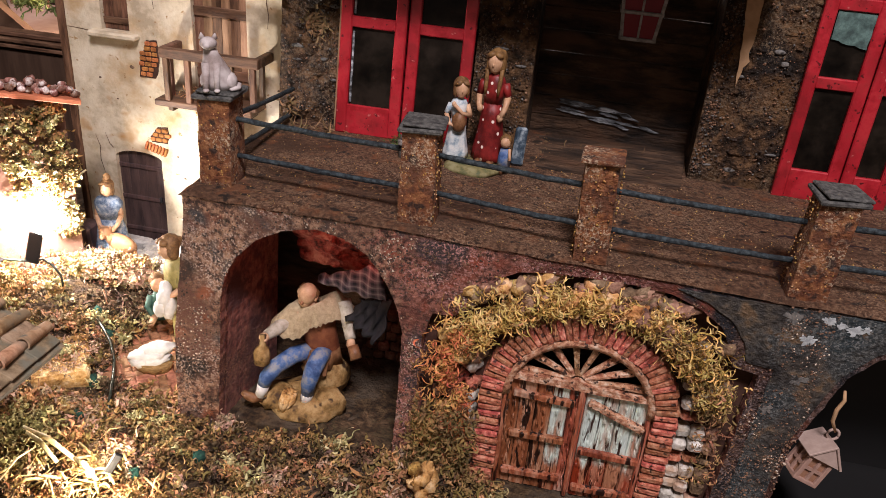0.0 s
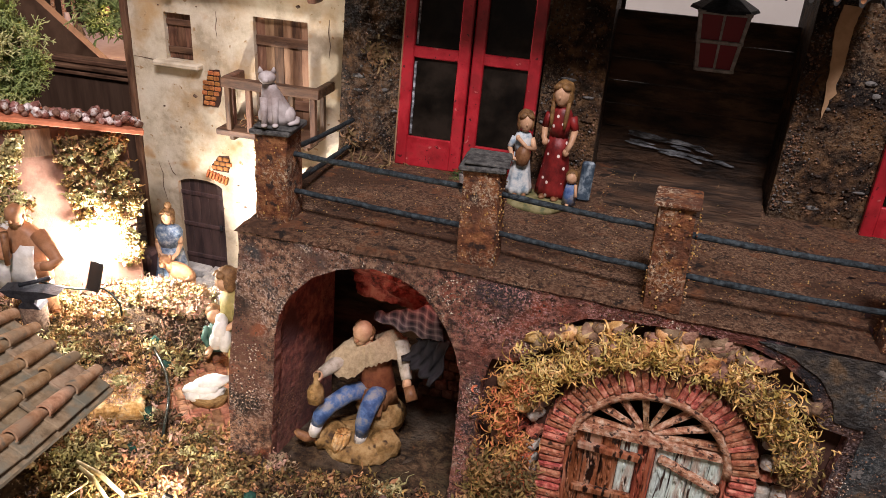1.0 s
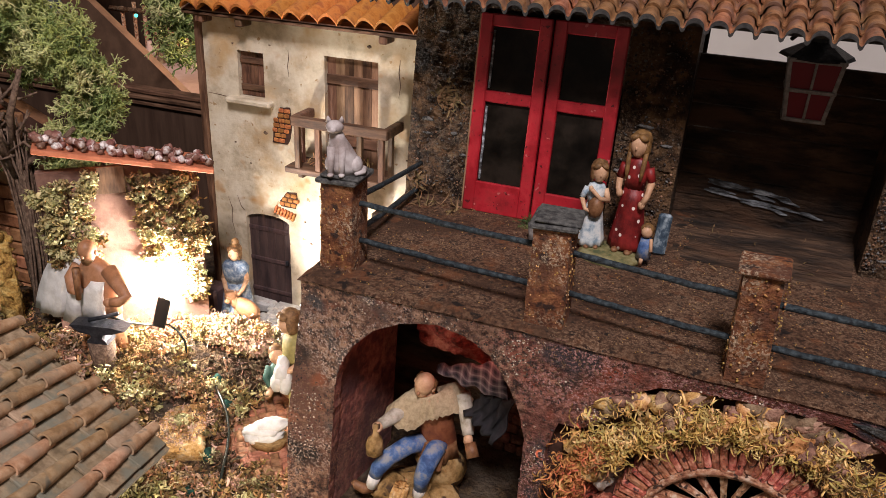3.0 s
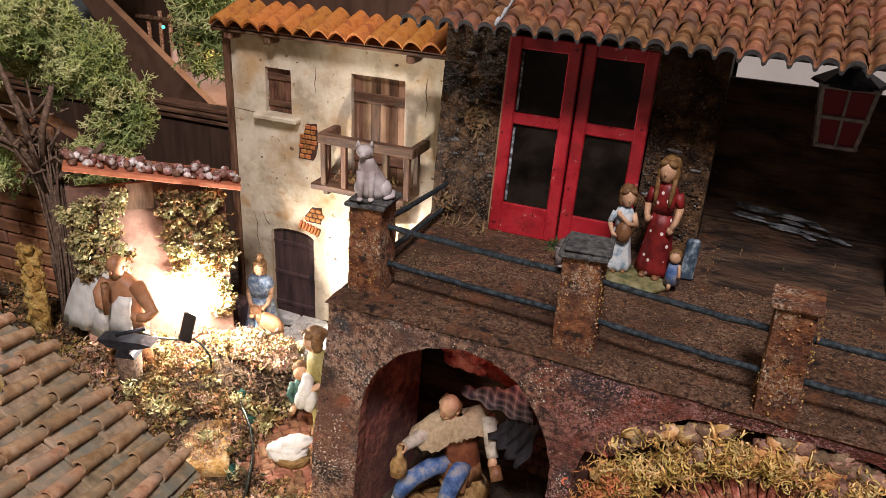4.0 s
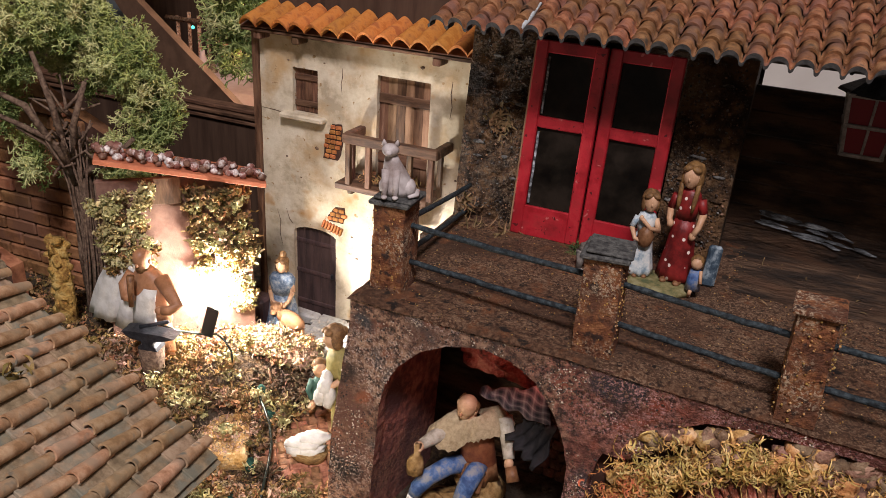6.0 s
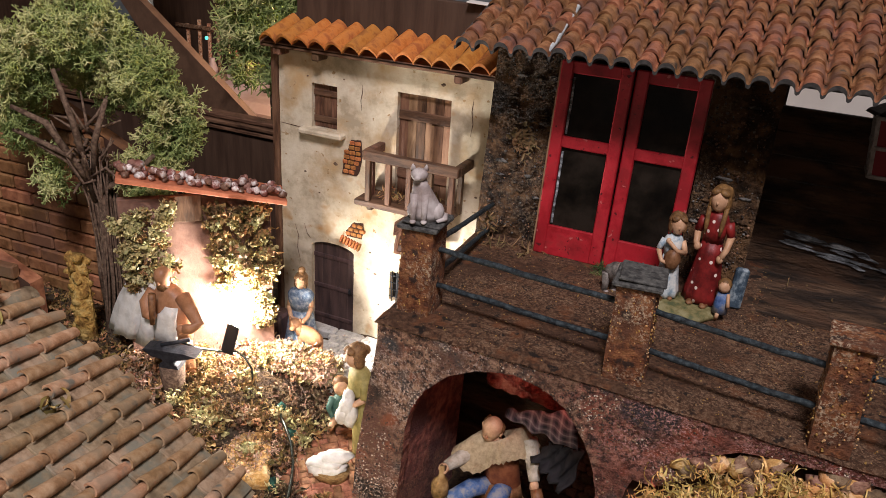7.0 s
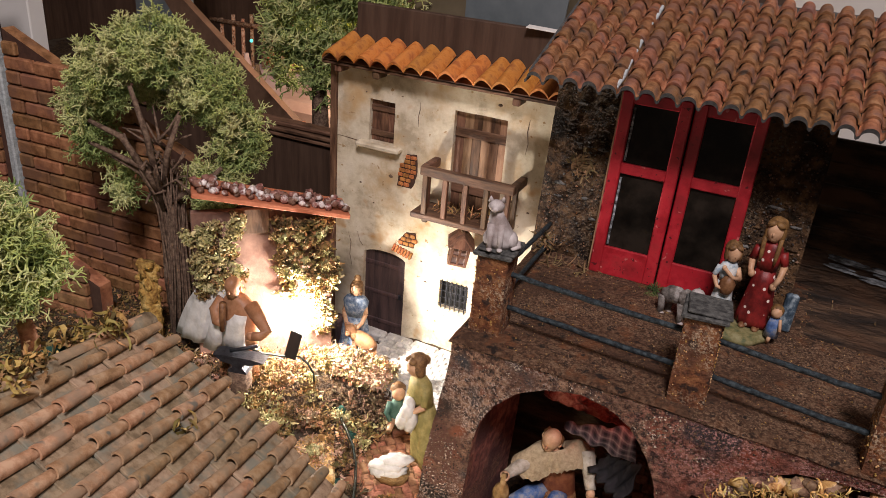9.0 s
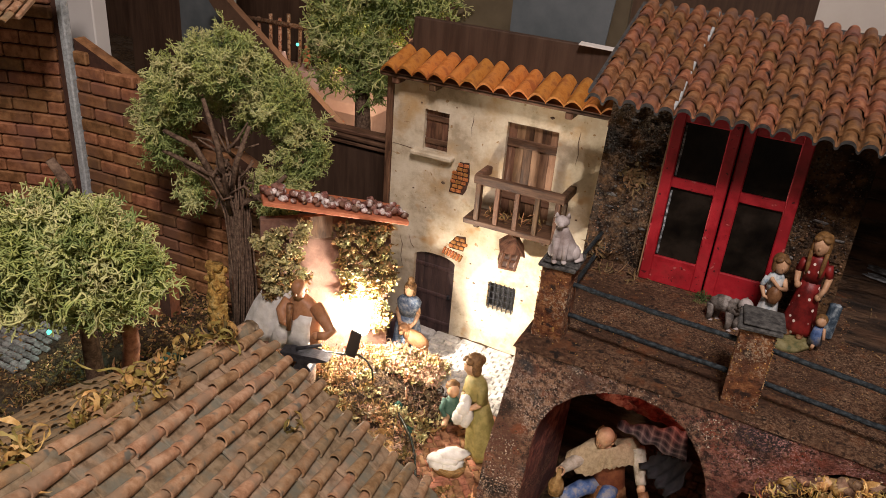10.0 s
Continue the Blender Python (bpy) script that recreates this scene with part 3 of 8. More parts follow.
# ---- the ground and the room ----
FAR = 2.6
gm = Mesh(SOIL)
xs = [-FAR] + [-1.3 + 0.0135 * i for i in range(131)] + [FAR]
ys = [-1.6] + [0.1 + 0.0135 * i for i in range(70)] + [FAR]
gm.add([(x, y, stand(x, y) if -1.3 <= x <= 0.5 and 0.1 <= y <= 1.05 else -0.03) for y in ys for x in xs],
       [(j * len(xs) + i, j * len(xs) + i + 1, (j + 1) * len(xs) + i + 1, (j + 1) * len(xs) + i) for j in range(len(ys) - 1) for i in range(len(xs) - 1)], SOIL, True)
single(gm, "ground", "brown peaty soil base under the moss of the model village", "ground", kind="structure", fix=False)

ROOMWALL = surf("beige_room_wall", [(0.5, 0.46, 0.4), (0.58, 0.54, 0.47)], 8, 0.9, 0.1, stain=(0.5, 0.45, 0.38), stain_scale=2)
ROOMDARK = surf("brown_panelling", [(0.05, 0.028, 0.018), (0.085, 0.05, 0.032)], 20, 0.6, 0.2, stretch=(4, 4, 0.4))
ROOMCEIL = surf("white_ceiling", [(0.66, 0.63, 0.58), (0.72, 0.7, 0.65)], 6, 0.9, 0.1)
room = Mesh(ROOMWALL)
room.box((FAR, 0.5, 0.95), (0.1, 4.4, 3.5)).box((-FAR, 0.5, 0.95), (0.1, 4.4, 3.5), ROOMDARK).box((0, -1.65, 0.95), (5.3, 0.1, 3.5))
single(room, "wall_room", "plain beige walls of the room round the display", "wall", kind="structure")
single(Mesh(ROOMDARK).box((-1.37, 2.05, 0.95), (2.42, 0.08, 3.5)), "wall_back_brown", "dark brown panelled wall behind the display", "wall", kind="structure")
single(Mesh(ROOMCEIL).box((1.22, 2.05, 0.95), (2.76, 0.08, 3.5)), "wall_back_white", "white painted wall behind the model house", "wall", kind="structure")
single(Mesh(ROOMCEIL).box((0, 0.5, 2.75), (5.3, 4.4, 0.1)), "ceiling", "white ceiling of the room", "ceiling", kind="structure")
single(Mesh(ROOMDARK).box((0, 0.5, -0.8), (5.3, 4.4, 0.1)), "floor", "dark floor of the room under the display", "floor", kind="structure")

# ---- terrace with arches ----
X0, X1, YF = -0.321, 0.46, 0.492


def deck(x):
    return 0.230 - 0.010 * min(1, max(0, (x + 0.15) / 0.35))


terrace = thing("terrace", "sooty brown plaster terrace with arched openings and gritty deck", "terrace", kind="structure")
arch = [(-0.115, -0.04), (-0.112, 0.05), (-0.111, 0.125), (-0.118, 0.15), (-0.128, 0.172), (-0.146, 0.197), (-0.168, 0.209), (-0.193, 0.2135), (-0.224, 0.207),
        (-0.25, 0.193), (-0.27, 0.172), (-0.282, 0.15), (-0.287, 0.125), (-0.292, 0.05), (-0.299, -0.04)]
gap = [(0.182, -0.04), (0.189, 0.05), (0.191, 0.1), (0.195, 0.146), (0.172, 0.15), (0.167, 0.168), (0.156, 0.185), (0.138, 0.198), (0.112, 0.208), (0.08, 0.211),
       (0.045, 0.2105), (0.008, 0.2085), (-0.014, 0.205), (-0.03, 0.196), (-0.042, 0.18), (-0.05, 0.163), (-0.064, 0.152), (-0.085, 0.15), (-0.093, 0.12), (-0.095, -0.04)]
arch2 = [(0.46, 0.18), (0.36, 0.2), (0.305, 0.192), (0.28, 0.18), (0.262, 0.158), (0.25, 0.12), (0.238, 0.08), (0.235, -0.04)]
shape = [(X0 - 0.022, -0.04), (X0 - 0.016, 0.08), (X0 + 0.002, 0.2), (X0 + 0.003, deck(X0) - 0.003), (-0.1, 0.2265), (0.05, 0.2205), (0.2, 0.2165)]
shape += [(0.46, 0.2165)] + arch2 + gap + arch
front = Mesh(FACADE)
front.prism(rag(shape, 0.006, 0.0012, 2.0), YF, YF + 0.013, FACADE, ARCH_IN)
front.build("facade", terrace)
# the darker right-hand skin, a thin layer of paint and plaster
skin = [(0.196, -0.04), (0.2, 0.05), (0.203, 0.13), (0.205, 0.155), (0.182, 0.158), (0.176, 0.176), (0.163, 0.193), (0.142, 0.206), (0.115, 0.2145), (0.3, 0.2145), (0.46, 0.2145), (0.46, 0.185), (0.36, 0.205),
        (0.303, 0.197), (0.276, 0.184), (0.257, 0.16), (0.244, 0.12), (0.232, 0.08), (0.228, -0.04)]
Mesh(FACADE_R).prism(rag(skin, 0.006, 0.0014, 5.0), YF - 0.0015, YF + 0.001).build("plaster_skin", terrace)
GRAIN_D = surf("soot_grain", [(0.02, 0.014, 0.011), (0.06, 0.04, 0.03)], 90, 0.5, 0, spec=0.5)
GRAIN_L = surf("cream_grain", [(0.5, 0.4, 0.3), (0.7, 0.6, 0.48)], 90, 0.5, 0, spec=0.5)
GRAIN_B = surf("umber_grain", [(0.12, 0.062, 0.036), (0.3, 0.17, 0.1)], 90, 0.5, 0, spec=0.5)
rnd = random.Random(91)
spots = []
while len(spots) < 7000:
    x, z = rnd.uniform(-0.345, 0.24), rnd.uniform(-0.03, 0.23)
    if within(shape, x, z) and noise.noise((x * 22, z * 22, 4)) + 0.4 * noise.noise((x * 70, z * 70, 8)) > rnd.uniform(-0.5, 0.35):
        spots.append((x, YF if x < 0.2 else YF - 0.0015, z, 0, -1, 0.1))
fg = Mesh(GRAIN_B)
pale = [p for p in spots if noise.noise((p[0] * 26, p[2] * 26, 40)) > 0.12]
grains(fg, spots, (GRAIN_D, GRAIN_D, GRAIN_B, GRAIN_B, GRAIN_B), 92, 0.0004, 0.0015)
grains(fg, [(x + 0.0011, y, z + 0.0007, a, b, c) for x, y, z, a, b, c in pale], (GRAIN_L, GRAIN_L, GRAIN_B), 94, 0.0003, 0.0013)
tagged(fg.build("facade_grains", terrace), kind="stuff")
top = Mesh(GRIT)
nx, ny = 110, 60
vs = []
for j in range(ny + 1):
    for i in range(nx + 1):
        x, y = X0 + (X1 - X0) * i / nx, YF - 0.002 + 0.36 * j / ny
        e = 0.003 if j == 0 or i == 0 else 0.0
        vs.append((x, y, deck(x) - e + 0.0012 * noise.noise((x * 60, y * 60, 0)) + 0.0007 * noise.noise((x * 220, y * 220, 5))))
top.add(vs, [(j * (nx + 1) + i, j * (nx + 1) + i + 1, (j + 1) * (nx + 1) + i + 1, (j + 1) * (nx + 1) + i) for j in range(ny) for i in range(nx)], GRIT, True)
top.build("deck_surface", terrace, False)
slab = Mesh(FACADE)
slab.prism([(X0 + 0.001, deck(X0) - 0.006), (X0 + 0.001, deck(X0) - 0.018), (-0.1, 0.2145), (0.46, 0.212), (0.46, 0.2165), (0.2, 0.2165), (0.05, 0.2205), (-0.1, 0.2265)], YF + 0.013, 0.86)
slab.build("deck_slab", terrace)
side = Mesh(FACADE)
side.add([(X0 - 0.022, YF + 0.013, -0.04), (X0 - 0.022, 0.86, -0.04), (X0 + 0.003, 0.86, 0.226), (X0 + 0.003, YF + 0.013, 0.226), (X0 - 0.006, YF + 0.013, -0.04), (X0 - 0.006, 0.86, -0.04), (X0 + 0.015, 0.86, 0.226), (X0 + 0.015, YF + 0.013, 0.226)],
         [(0, 1, 2, 3), (4, 7, 6, 5), (0, 4, 5, 1), (3, 2, 6, 7), (1, 5, 6, 2), (0, 3, 7, 4)])
side.build("side_wall", terrace)
niche = Mesh(ARCH_IN)
niche.box((-0.2925, 0.56, 0.085), (0.012, 0.108, 0.25), ARCH_IN, turn=(0, 2, -6)).box((-0.1, 0.56, 0.085), (0.012, 0.11, 0.25), FACADE, turn=(0, 0, 3))
niche.build("niche_side", terrace)
back = Mesh(DSTONE)
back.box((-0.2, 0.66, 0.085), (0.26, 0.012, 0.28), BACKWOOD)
back.build("niche_back", terrace)
# rough rock under the vault, the red glow there put into its colour
rk = Mesh(ARCH_RED)
rows = []
for j in range(13):
    v = j / 12
    row = []
    for i in range(25):
        u = i / 24
        x = -0.252 + 0.13 * u
        z = 0.118 + 0.082 * v - 0.014 * u * (1 - v)
        y = 0.606 - 0.062 * v ** 1.6 + 0.009 * noise.noise((x * 60, z * 85, 3)) + 0.005 * noise.noise((x * 170, z * 210, 9))
        row.append((x, y, z))
    rows.append(row)
rk.loft(rows, ARCH_RED, False, False, False)
rk.build("vault_rock", terrace, False)
# stones at the niche back, a darker copy that holds the shade there
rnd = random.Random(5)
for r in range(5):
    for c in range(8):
        Mesh(DSTONE_SHADED).box((-0.185 + c * 0.014 + (r % 2) * 0.006, 0.645 + rnd.uniform(-0.002, 0.003), -0.012 + r * 0.013), (0.0135, 0.012, 0.0115), DSTONE_SHADED, b=0.002, turn=(rnd.uniform(-5, 5), rnd.uniform(-4, 4), rnd.uniform(-5, 5))).build("stone", terrace)
# floor colour kept dark behind the sand for the shade under the arch
single(Mesh(SAND).prism([(-0.285, -0.03), (-0.1, -0.03), (-0.1, -0.0215), (-0.285, -0.0215)], 0.50, 0.66, SOIL), "niche_floor", "earthy floor inside the arched niche, darkened for its shade", "floor", kind="structure")
sandy = Mesh(SAND)
rnd = random.Random(77)
for _ in range(260):
    x, y = -0.15 + rnd.gauss(0, 0.018), 0.515 + rnd.gauss(0, 0.014)
    if -0.2 < x < -0.108 and 0.487 < y < 0.56:
        sandy.ball((x, y, -0.0215), (rnd.uniform(0.003, 0.007), rnd.uniform(0.003, 0.006), 0.0018), SAND, 8, lump=0.5)
single(sandy, "niche_sand", "loose tan sand in the mouth of the niche", "sand", kind="stuff")

# black sheets added in the right-hand arch in place of its deep shade
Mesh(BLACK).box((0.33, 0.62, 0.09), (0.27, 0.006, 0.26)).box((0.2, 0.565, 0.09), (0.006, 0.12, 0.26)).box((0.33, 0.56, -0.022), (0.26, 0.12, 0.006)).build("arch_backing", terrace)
# pale and blue-grey plaster patches on the terrace front
PATCH = surf("pale_blue_flake", [(0.3, 0.33, 0.33), (0.52, 0.56, 0.56)], 200, 0.8, 0.8, 400)
PATCH_D = surf("grey_flake", [(0.1, 0.1, 0.095), (0.2, 0.19, 0.17)], 260, 0.8, 0.9, 400, specks=[((0.03, 0.028, 0.025), 200, 0.55, 0.62)])
rnd = random.Random(8)
for x, z, r, m in [(0.222, 0.188, 0.0085, PATCH), (0.254, 0.203, 0.007, PATCH), (0.243, 0.2055, 0.0045, PATCH), (0.2325, 0.2085, 0.006, PATCH), (0.262, 0.205, 0.005, PATCH),
                   (0.206, 0.206, 0.009, PATCH_D), (0.225, 0.15, 0.009, PATCH_D), (0.208, 0.115, 0.006, PATCH_D)]:
    pts = []
    for k in range(44):
        a = 2 * math.pi * k / 44
        q = r * (0.72 + 0.7 * noise.noise((x * 90 + math.cos(a) * 1.1, z * 90 + math.sin(a) * 1.1, 2)) + 0.5 * noise.noise((x * 90 + math.cos(a) * 4, z * 90 + math.sin(a) * 4, 7)))
        pts.append((x + q * math.cos(a), z + 0.8 * q * math.sin(a)))
    Mesh(m).prism(pts, YF - 0.0022, YF - 0.001).build("plaster_flake", terrace)

# ---- pillars and rails ----
def pillar(x, y, h, lean=0.0, slab_turn=0.0, cap=SLATE, w=0.031):
    p = thing("terrace_pillar", "rust-brown sanded square terrace pillar with a slate cap", "pillar", (x, y, deck(x) - 0.001), group="terrace pillars")
    sh = Mesh(RUST)
    rings = []
    for i in range(9):
        z = h * i / 8
        q = w / 2 * (1.04 - 0.05 * i / 8)
        ring = []
        for a, b in ((-1, -1), (0, -1), (1, -1), (1, 0), (1, 1), (0, 1), (-1, 1), (-1, 0)):
            e = 0.0008 * noise.noise((x * 50 + a, y * 50 + b, z * 90))
            k = 0.94 if a and b else 1.0
            ring.append((a * q * k + lean * z + e, b * q * k + e, z))
        rings.append(ring)
    sh.loft(rings, RUST, False)
    sh.build("shaft", p)
    cp = Mesh(cap)
    cp.box((lean * h, 0, h + 0.0016), (w * 1.2, w * 1.2, 0.0042), cap, b=0.0012, turn=(1.5, -2, slab_turn))
    if cap is SLATE:
        cp.box((lean * h + 0.002, 0.001, h + 0.0048), (w * 1.12, w * 1.14, 0.0028), cap, b=0.001, turn=(-1, 2, slab_turn + 4))
    cp.build("cap", p)
    return p


pillar(-0.297, 0.530, 0.081, 0.02)
pillar(-0.109, 0.518, 0.083, -0.01, 3)
pillar(0.041, 0.507, 0.086, -0.03, -3, RUST, 0.028)
pillar(0.213, 0.512, 0.084, 0.05, 5)


def rail(a, b, r=0.0026, sag=0.0008):
    m = Mesh(RAIL)
    a, b = Vector(a), Vector(b)
    pts, n = [], 14
    for i in range(n + 1):
        u = i / n
        p = a.lerp(b, u) - Vector((0, 0, sag * math.sin(math.pi * u)))
        pts.append(p + Vector((0, 0.0008 * noise.noise((p.x * 60, p.y * 60, 1)), 0.0008 * noise.noise((p.x * 60, p.y * 60, 4)))))
    m.tube(pts, [r * (1 + 0.18 * noise.noise((p.x * 200, p.y * 200, 9))) for p in pts], RAIL, 8)
    return single(m, "terrace_rail", "rough blue-black painted rail between the terrace pillars", "rail", "terrace rails")


for (xa, ya), (xb, yb) in (((-0.285, 0.53), (-0.122, 0.518)), ((-0.096, 0.517), (0.03, 0.507)), ((0.053, 0.507), (0.2, 0.512)), ((0.226, 0.512), (0.42, 0.518))):
    rail((xa, ya, deck(xa) + 0.060), (xb, yb, deck(xb) + 0.060))
    rail((xa, ya, deck(xa) + 0.026), (xb, yb, deck(xb) + 0.026))
rail((-0.296, 0.543, 0.285), (-0.302, 0.716, 0.266))
rail((-0.296, 0.543, 0.252), (-0.304, 0.716, 0.238))

# ---- dark house on the terrace ----
YW = 0.722
# dark sheet added over the deck; the shade of the recess is its colour
single(Mesh(BACKWOOD).prism(rag([(-0.043, 0.6905), (0.0, 0.6885), (0.05, 0.691), (0.1265, 0.694), (0.14, 0.82), (-0.043, 0.82)], 0.006, 0.0012, 4), 0.0, 0.004), "recess_floor", "black-brown sheet for the shade on the porch recess deck", "floor", kind="structure").matrix_world = Matrix(((1, 0, 0, 0), (0, 0, 1, 0), (0, 1, 0, 0.2225), (0, 0, 0, 1)))
house = thing("dark_house", "burnt dark brown model house with tiled roof and red doors", "house", kind="structure")


def wall(x0, x1, y, z0, z1, thick=0.02, mat=DARKWALL, name="wall", lean=0.0):
    m = Mesh(mat)
    n, k = max(2, int((x1 - x0) / 0.004)), int((z1 - z0) / 0.004)
    vs = [(x0 + (x1 - x0) * i / n, y + lean * (z0 + (z1 - z0) * j / k - 0.226) - 0.0025 * noise.noise((i * 0.31 + x0 * 40, j * 0.31, 2)) - 0.0015 * noise.noise((i * 0.9, j * 0.9 + x0 * 70, 6)), z0 + (z1 - z0) * j / k)
          for j in range(k + 1) for i in range(n + 1)]
    m.add(vs, [(j * (n + 1) + i, j * (n + 1) + i + 1, (j + 1) * (n + 1) + i + 1, (j + 1) * (n + 1) + i) for j in range(k) for i in range(n)], mat, True)
    ya, yb = y + 0.002 + lean * (z0 - 0.226), y + 0.002 + lean * (z1 - 0.226)
    m.add([(x0, ya, z0), (x1, ya, z0), (x1, ya + thick, z0), (x0, ya + thick, z0), (x0, yb, z1), (x1, yb, z1), (x1, yb + thick, z1), (x0, yb + thick, z1)],
          [(0, 3, 2, 1), (4, 5, 6, 7), (0, 1, 5, 4), (1, 2, 6, 5), (2, 3, 7, 6), (3, 0, 4, 7)], mat)
    return m.build(name, house, False)


LEAN = 0.12
wall(-0.322, -0.25, YW, 0.226, 0.445, lean=LEAN)
wall(-0.104, -0.042, YW, 0.222, 0.445, lean=LEAN)
wall(-0.25, -0.104, YW, 0.428, 0.445, lean=LEAN)
Mesh(DARKWALL).box((-0.314, 0.81, 0.335), (0.015, 0.1, 0.215), b=0.002).build("side_wall", house)
Mesh(DARKWALL).box((-0.0535, 0.797, 0.33), (0.021, 0.09, 0.215), b=0.002).build("side_wall", house)
Mesh(BACKWOOD).box((-0.177, 0.775, 0.33), (0.16, 0.006, 0.21)).build("inner_screen", house)
# recess with board wall
rnd = random.Random(3)
for r in range(7):
    Mesh(BACKWOOD).box((0.06, 0.815 + rnd.uniform(-0.001, 0.001), 0.235 + r * 0.0247), (0.24, 0.006, 0.0243), BACKWOOD, b=0.0012, turn=(rnd.uniform(-1.5, 1.5), rnd.uniform(-0.4, 0.4), 0)).build("board", house)
PALE = surf("pale_scuffed_paint", [(0.03, 0.028, 0.026), (0.15, 0.165, 0.175), (0.46, 0.5, 0.53)], 170, 0.8, 0.5, 300, stretch=(0.3, 1, 1))
rnd = random.Random(12)
for i in range(26):
    u = rnd.random()
    x, z, ln = -0.016 + 0.1 * u, 0.2575 - 0.012 * u + rnd.uniform(-0.0035, 0.003) + (0.01 if i > 12 else 0), rnd.uniform(0.012, 0.04)
    w = rnd.uniform(0.0003, 0.0012)
    pts = [(x, z), (x + ln * 0.4, z - 0.0012 - w), (x + ln, z - 0.003 - w * 0.4), (x + ln * 1.05, z - 0.0028), (x + ln * 0.5, z + w * 0.6), (x + ln * 0.15, z + w)]
    Mesh(PALE).prism(rag(pts, 0.003, 0.0012, i), 0.8098 - 0.0001 * i, 0.811).build("scuffed_paint", house)
wall(0.136, 0.224, 0.736, 0.218, 0.45)
Mesh(DARKWALL).box((0.147, 0.79, 0.335), (0.02, 0.1, 0.23), b=0.002).build("side_wall", house)
wall(0.33, 0.46, 0.736, 0.218, 0.45)
wall(0.224, 0.33, 0.736, 0.424, 0.45)
Mesh(BACKWOOD).box((0.28, 0.765, 0.33), (0.13, 0.006, 0.23)).build("inner_screen", house)
Mesh(TAN).prism(rag([(0.1615, 0.325), (0.159, 0.356), (0.157, 0.38), (0.153, 0.41), (0.155, 0.43), (0.171, 0.43), (0.168, 0.411), (0.1685, 0.371), (0.1665, 0.36), (0.169, 0.352), (0.1645, 0.345)], 0.004, 0.0015, 3), 0.7325, 0.734).build("torn_card_edge", house)
spots = []
while len(spots) < 3600:
    x, z = rnd.choice((rnd.uniform(-0.32, -0.252), rnd.uniform(-0.102, -0.044), rnd.uniform(0.138, 0.222), rnd.uniform(0.137, 0.152))), rnd.uniform(0.228, 0.43)
    if noise.noise((x * 30, z * 30, 14)) > rnd.uniform(-0.6, 0.3):
        spots.append((x, 0.7205 + LEAN * (z - 0.226) if x < 0 else 0.7345, z, 0, -1, 0.1))
wg = Mesh(GRAIN_B)
grains(wg, spots, (GRAIN_D, GRAIN_D, GRAIN_D, GRAIN_B, GRAIN_B, PATCH_D), 93, 0.0004, 0.0017)
tagged(wg.build("wall_grains", house), kind="stuff")
Mesh(BACKWOOD).box((-0.18, 0.868, 0.33), (0.28, 0.006, 0.2)).build("back_wall", house)


def red_leaf(parent, x0, x1, z0, z1, y, name="door_leaf"):
    """A glazed door leaf: frame with a cross bar and two dark panes."""
    leaf = Mesh(RED)
    w, s, t = x1 - x0, 0.0125, 0.008
    leaf.box((x0 + s / 2, y, (z0 + z1) / 2), (s, t, z1 - z0), RED, b=0.0012)
    leaf.box((x1 - s / 2, y, (z0 + z1) / 2), (s, t, z1 - z0), RED, b=0.0012)
    leaf.box(((x0 + x1) / 2, y, z1 - 0.006), (w - 2 * s + 0.002, t - 0.001, 0.012), RED, b=0.001)
    leaf.box(((x0 + x1) / 2, y, z0 + 0.016), (w - 2 * s + 0.002, t - 0.001, 0.032), RED, b=0.001)
    zm = z0 + (z1 - z0) * 0.6
    leaf.box(((x0 + x1) / 2, y, zm), (w - 2 * s + 0.002, t - 0.001, 0.0115), RED, b=0.001)
    ob = leaf.build(name, parent)
    for a, b in ((z0 + 0.032, zm - 0.006), (zm + 0.006, z1 - 0.012)):
        Mesh(DARKGLASS).box(((x0 + x1) / 2, y + 0.0015, (a + b) / 2), (w - 2 * s, 0.0015, b - a)).build("pane", ob)
    return ob


doors = tagged(new("door_1"), "tall red painted double door with dark panes", "door", kind="structure")
red_leaf(doors, -0.248, -0.1765, 0.229, 0.4275, 0.709)
red_leaf(doors, -0.1745, -0.104, 0.228, 0.4275, 0.710)
for a, b in ((0.263, 0.338), (0.356, 0.412)):
    Mesh(PALE).prism(rag([(-0.2345, a), (-0.2325, a), (-0.2325, b), (-0.2345, b)], 0.006, 0.0007, a), 0.7075, 0.7092).build("pane_edge", doors)
Mesh(WOOD_L).box((-0.2492, 0.7105, 0.328), (0.0016, 0.006, 0.196)).build("bare_edge", doors)
doors.matrix_world = Matrix.Translation((0, 0.7045, 0.229)) @ pose(0, 0, 0, -7.6) @ Matrix.Translation((0, -0.709, -0.229))
doors2 = tagged(new("door_2"), "red painted glazed door with murky panes", "door", kind="structure")
red_leaf(doors2, 0.222, 0.283, 0.219, 0.422, 0.73)
red_leaf(doors2, 0.2845, 0.334, 0.219, 0.422, 0.73)
# teal glare on the upper pane, painted as a thin flat patch
Mesh(surf("painted_teal_glare", [(0.05, 0.08, 0.075), (0.12, 0.2, 0.18)], 90, 0.25, 0.6, 90)).prism(rag([(0.236, 0.383), (0.27, 0.376), (0.2705, 0.409), (0.236, 0.409)], 0.005, 0.002, 8), 0.7285, 0.7295).build("foil_patch", doors2)

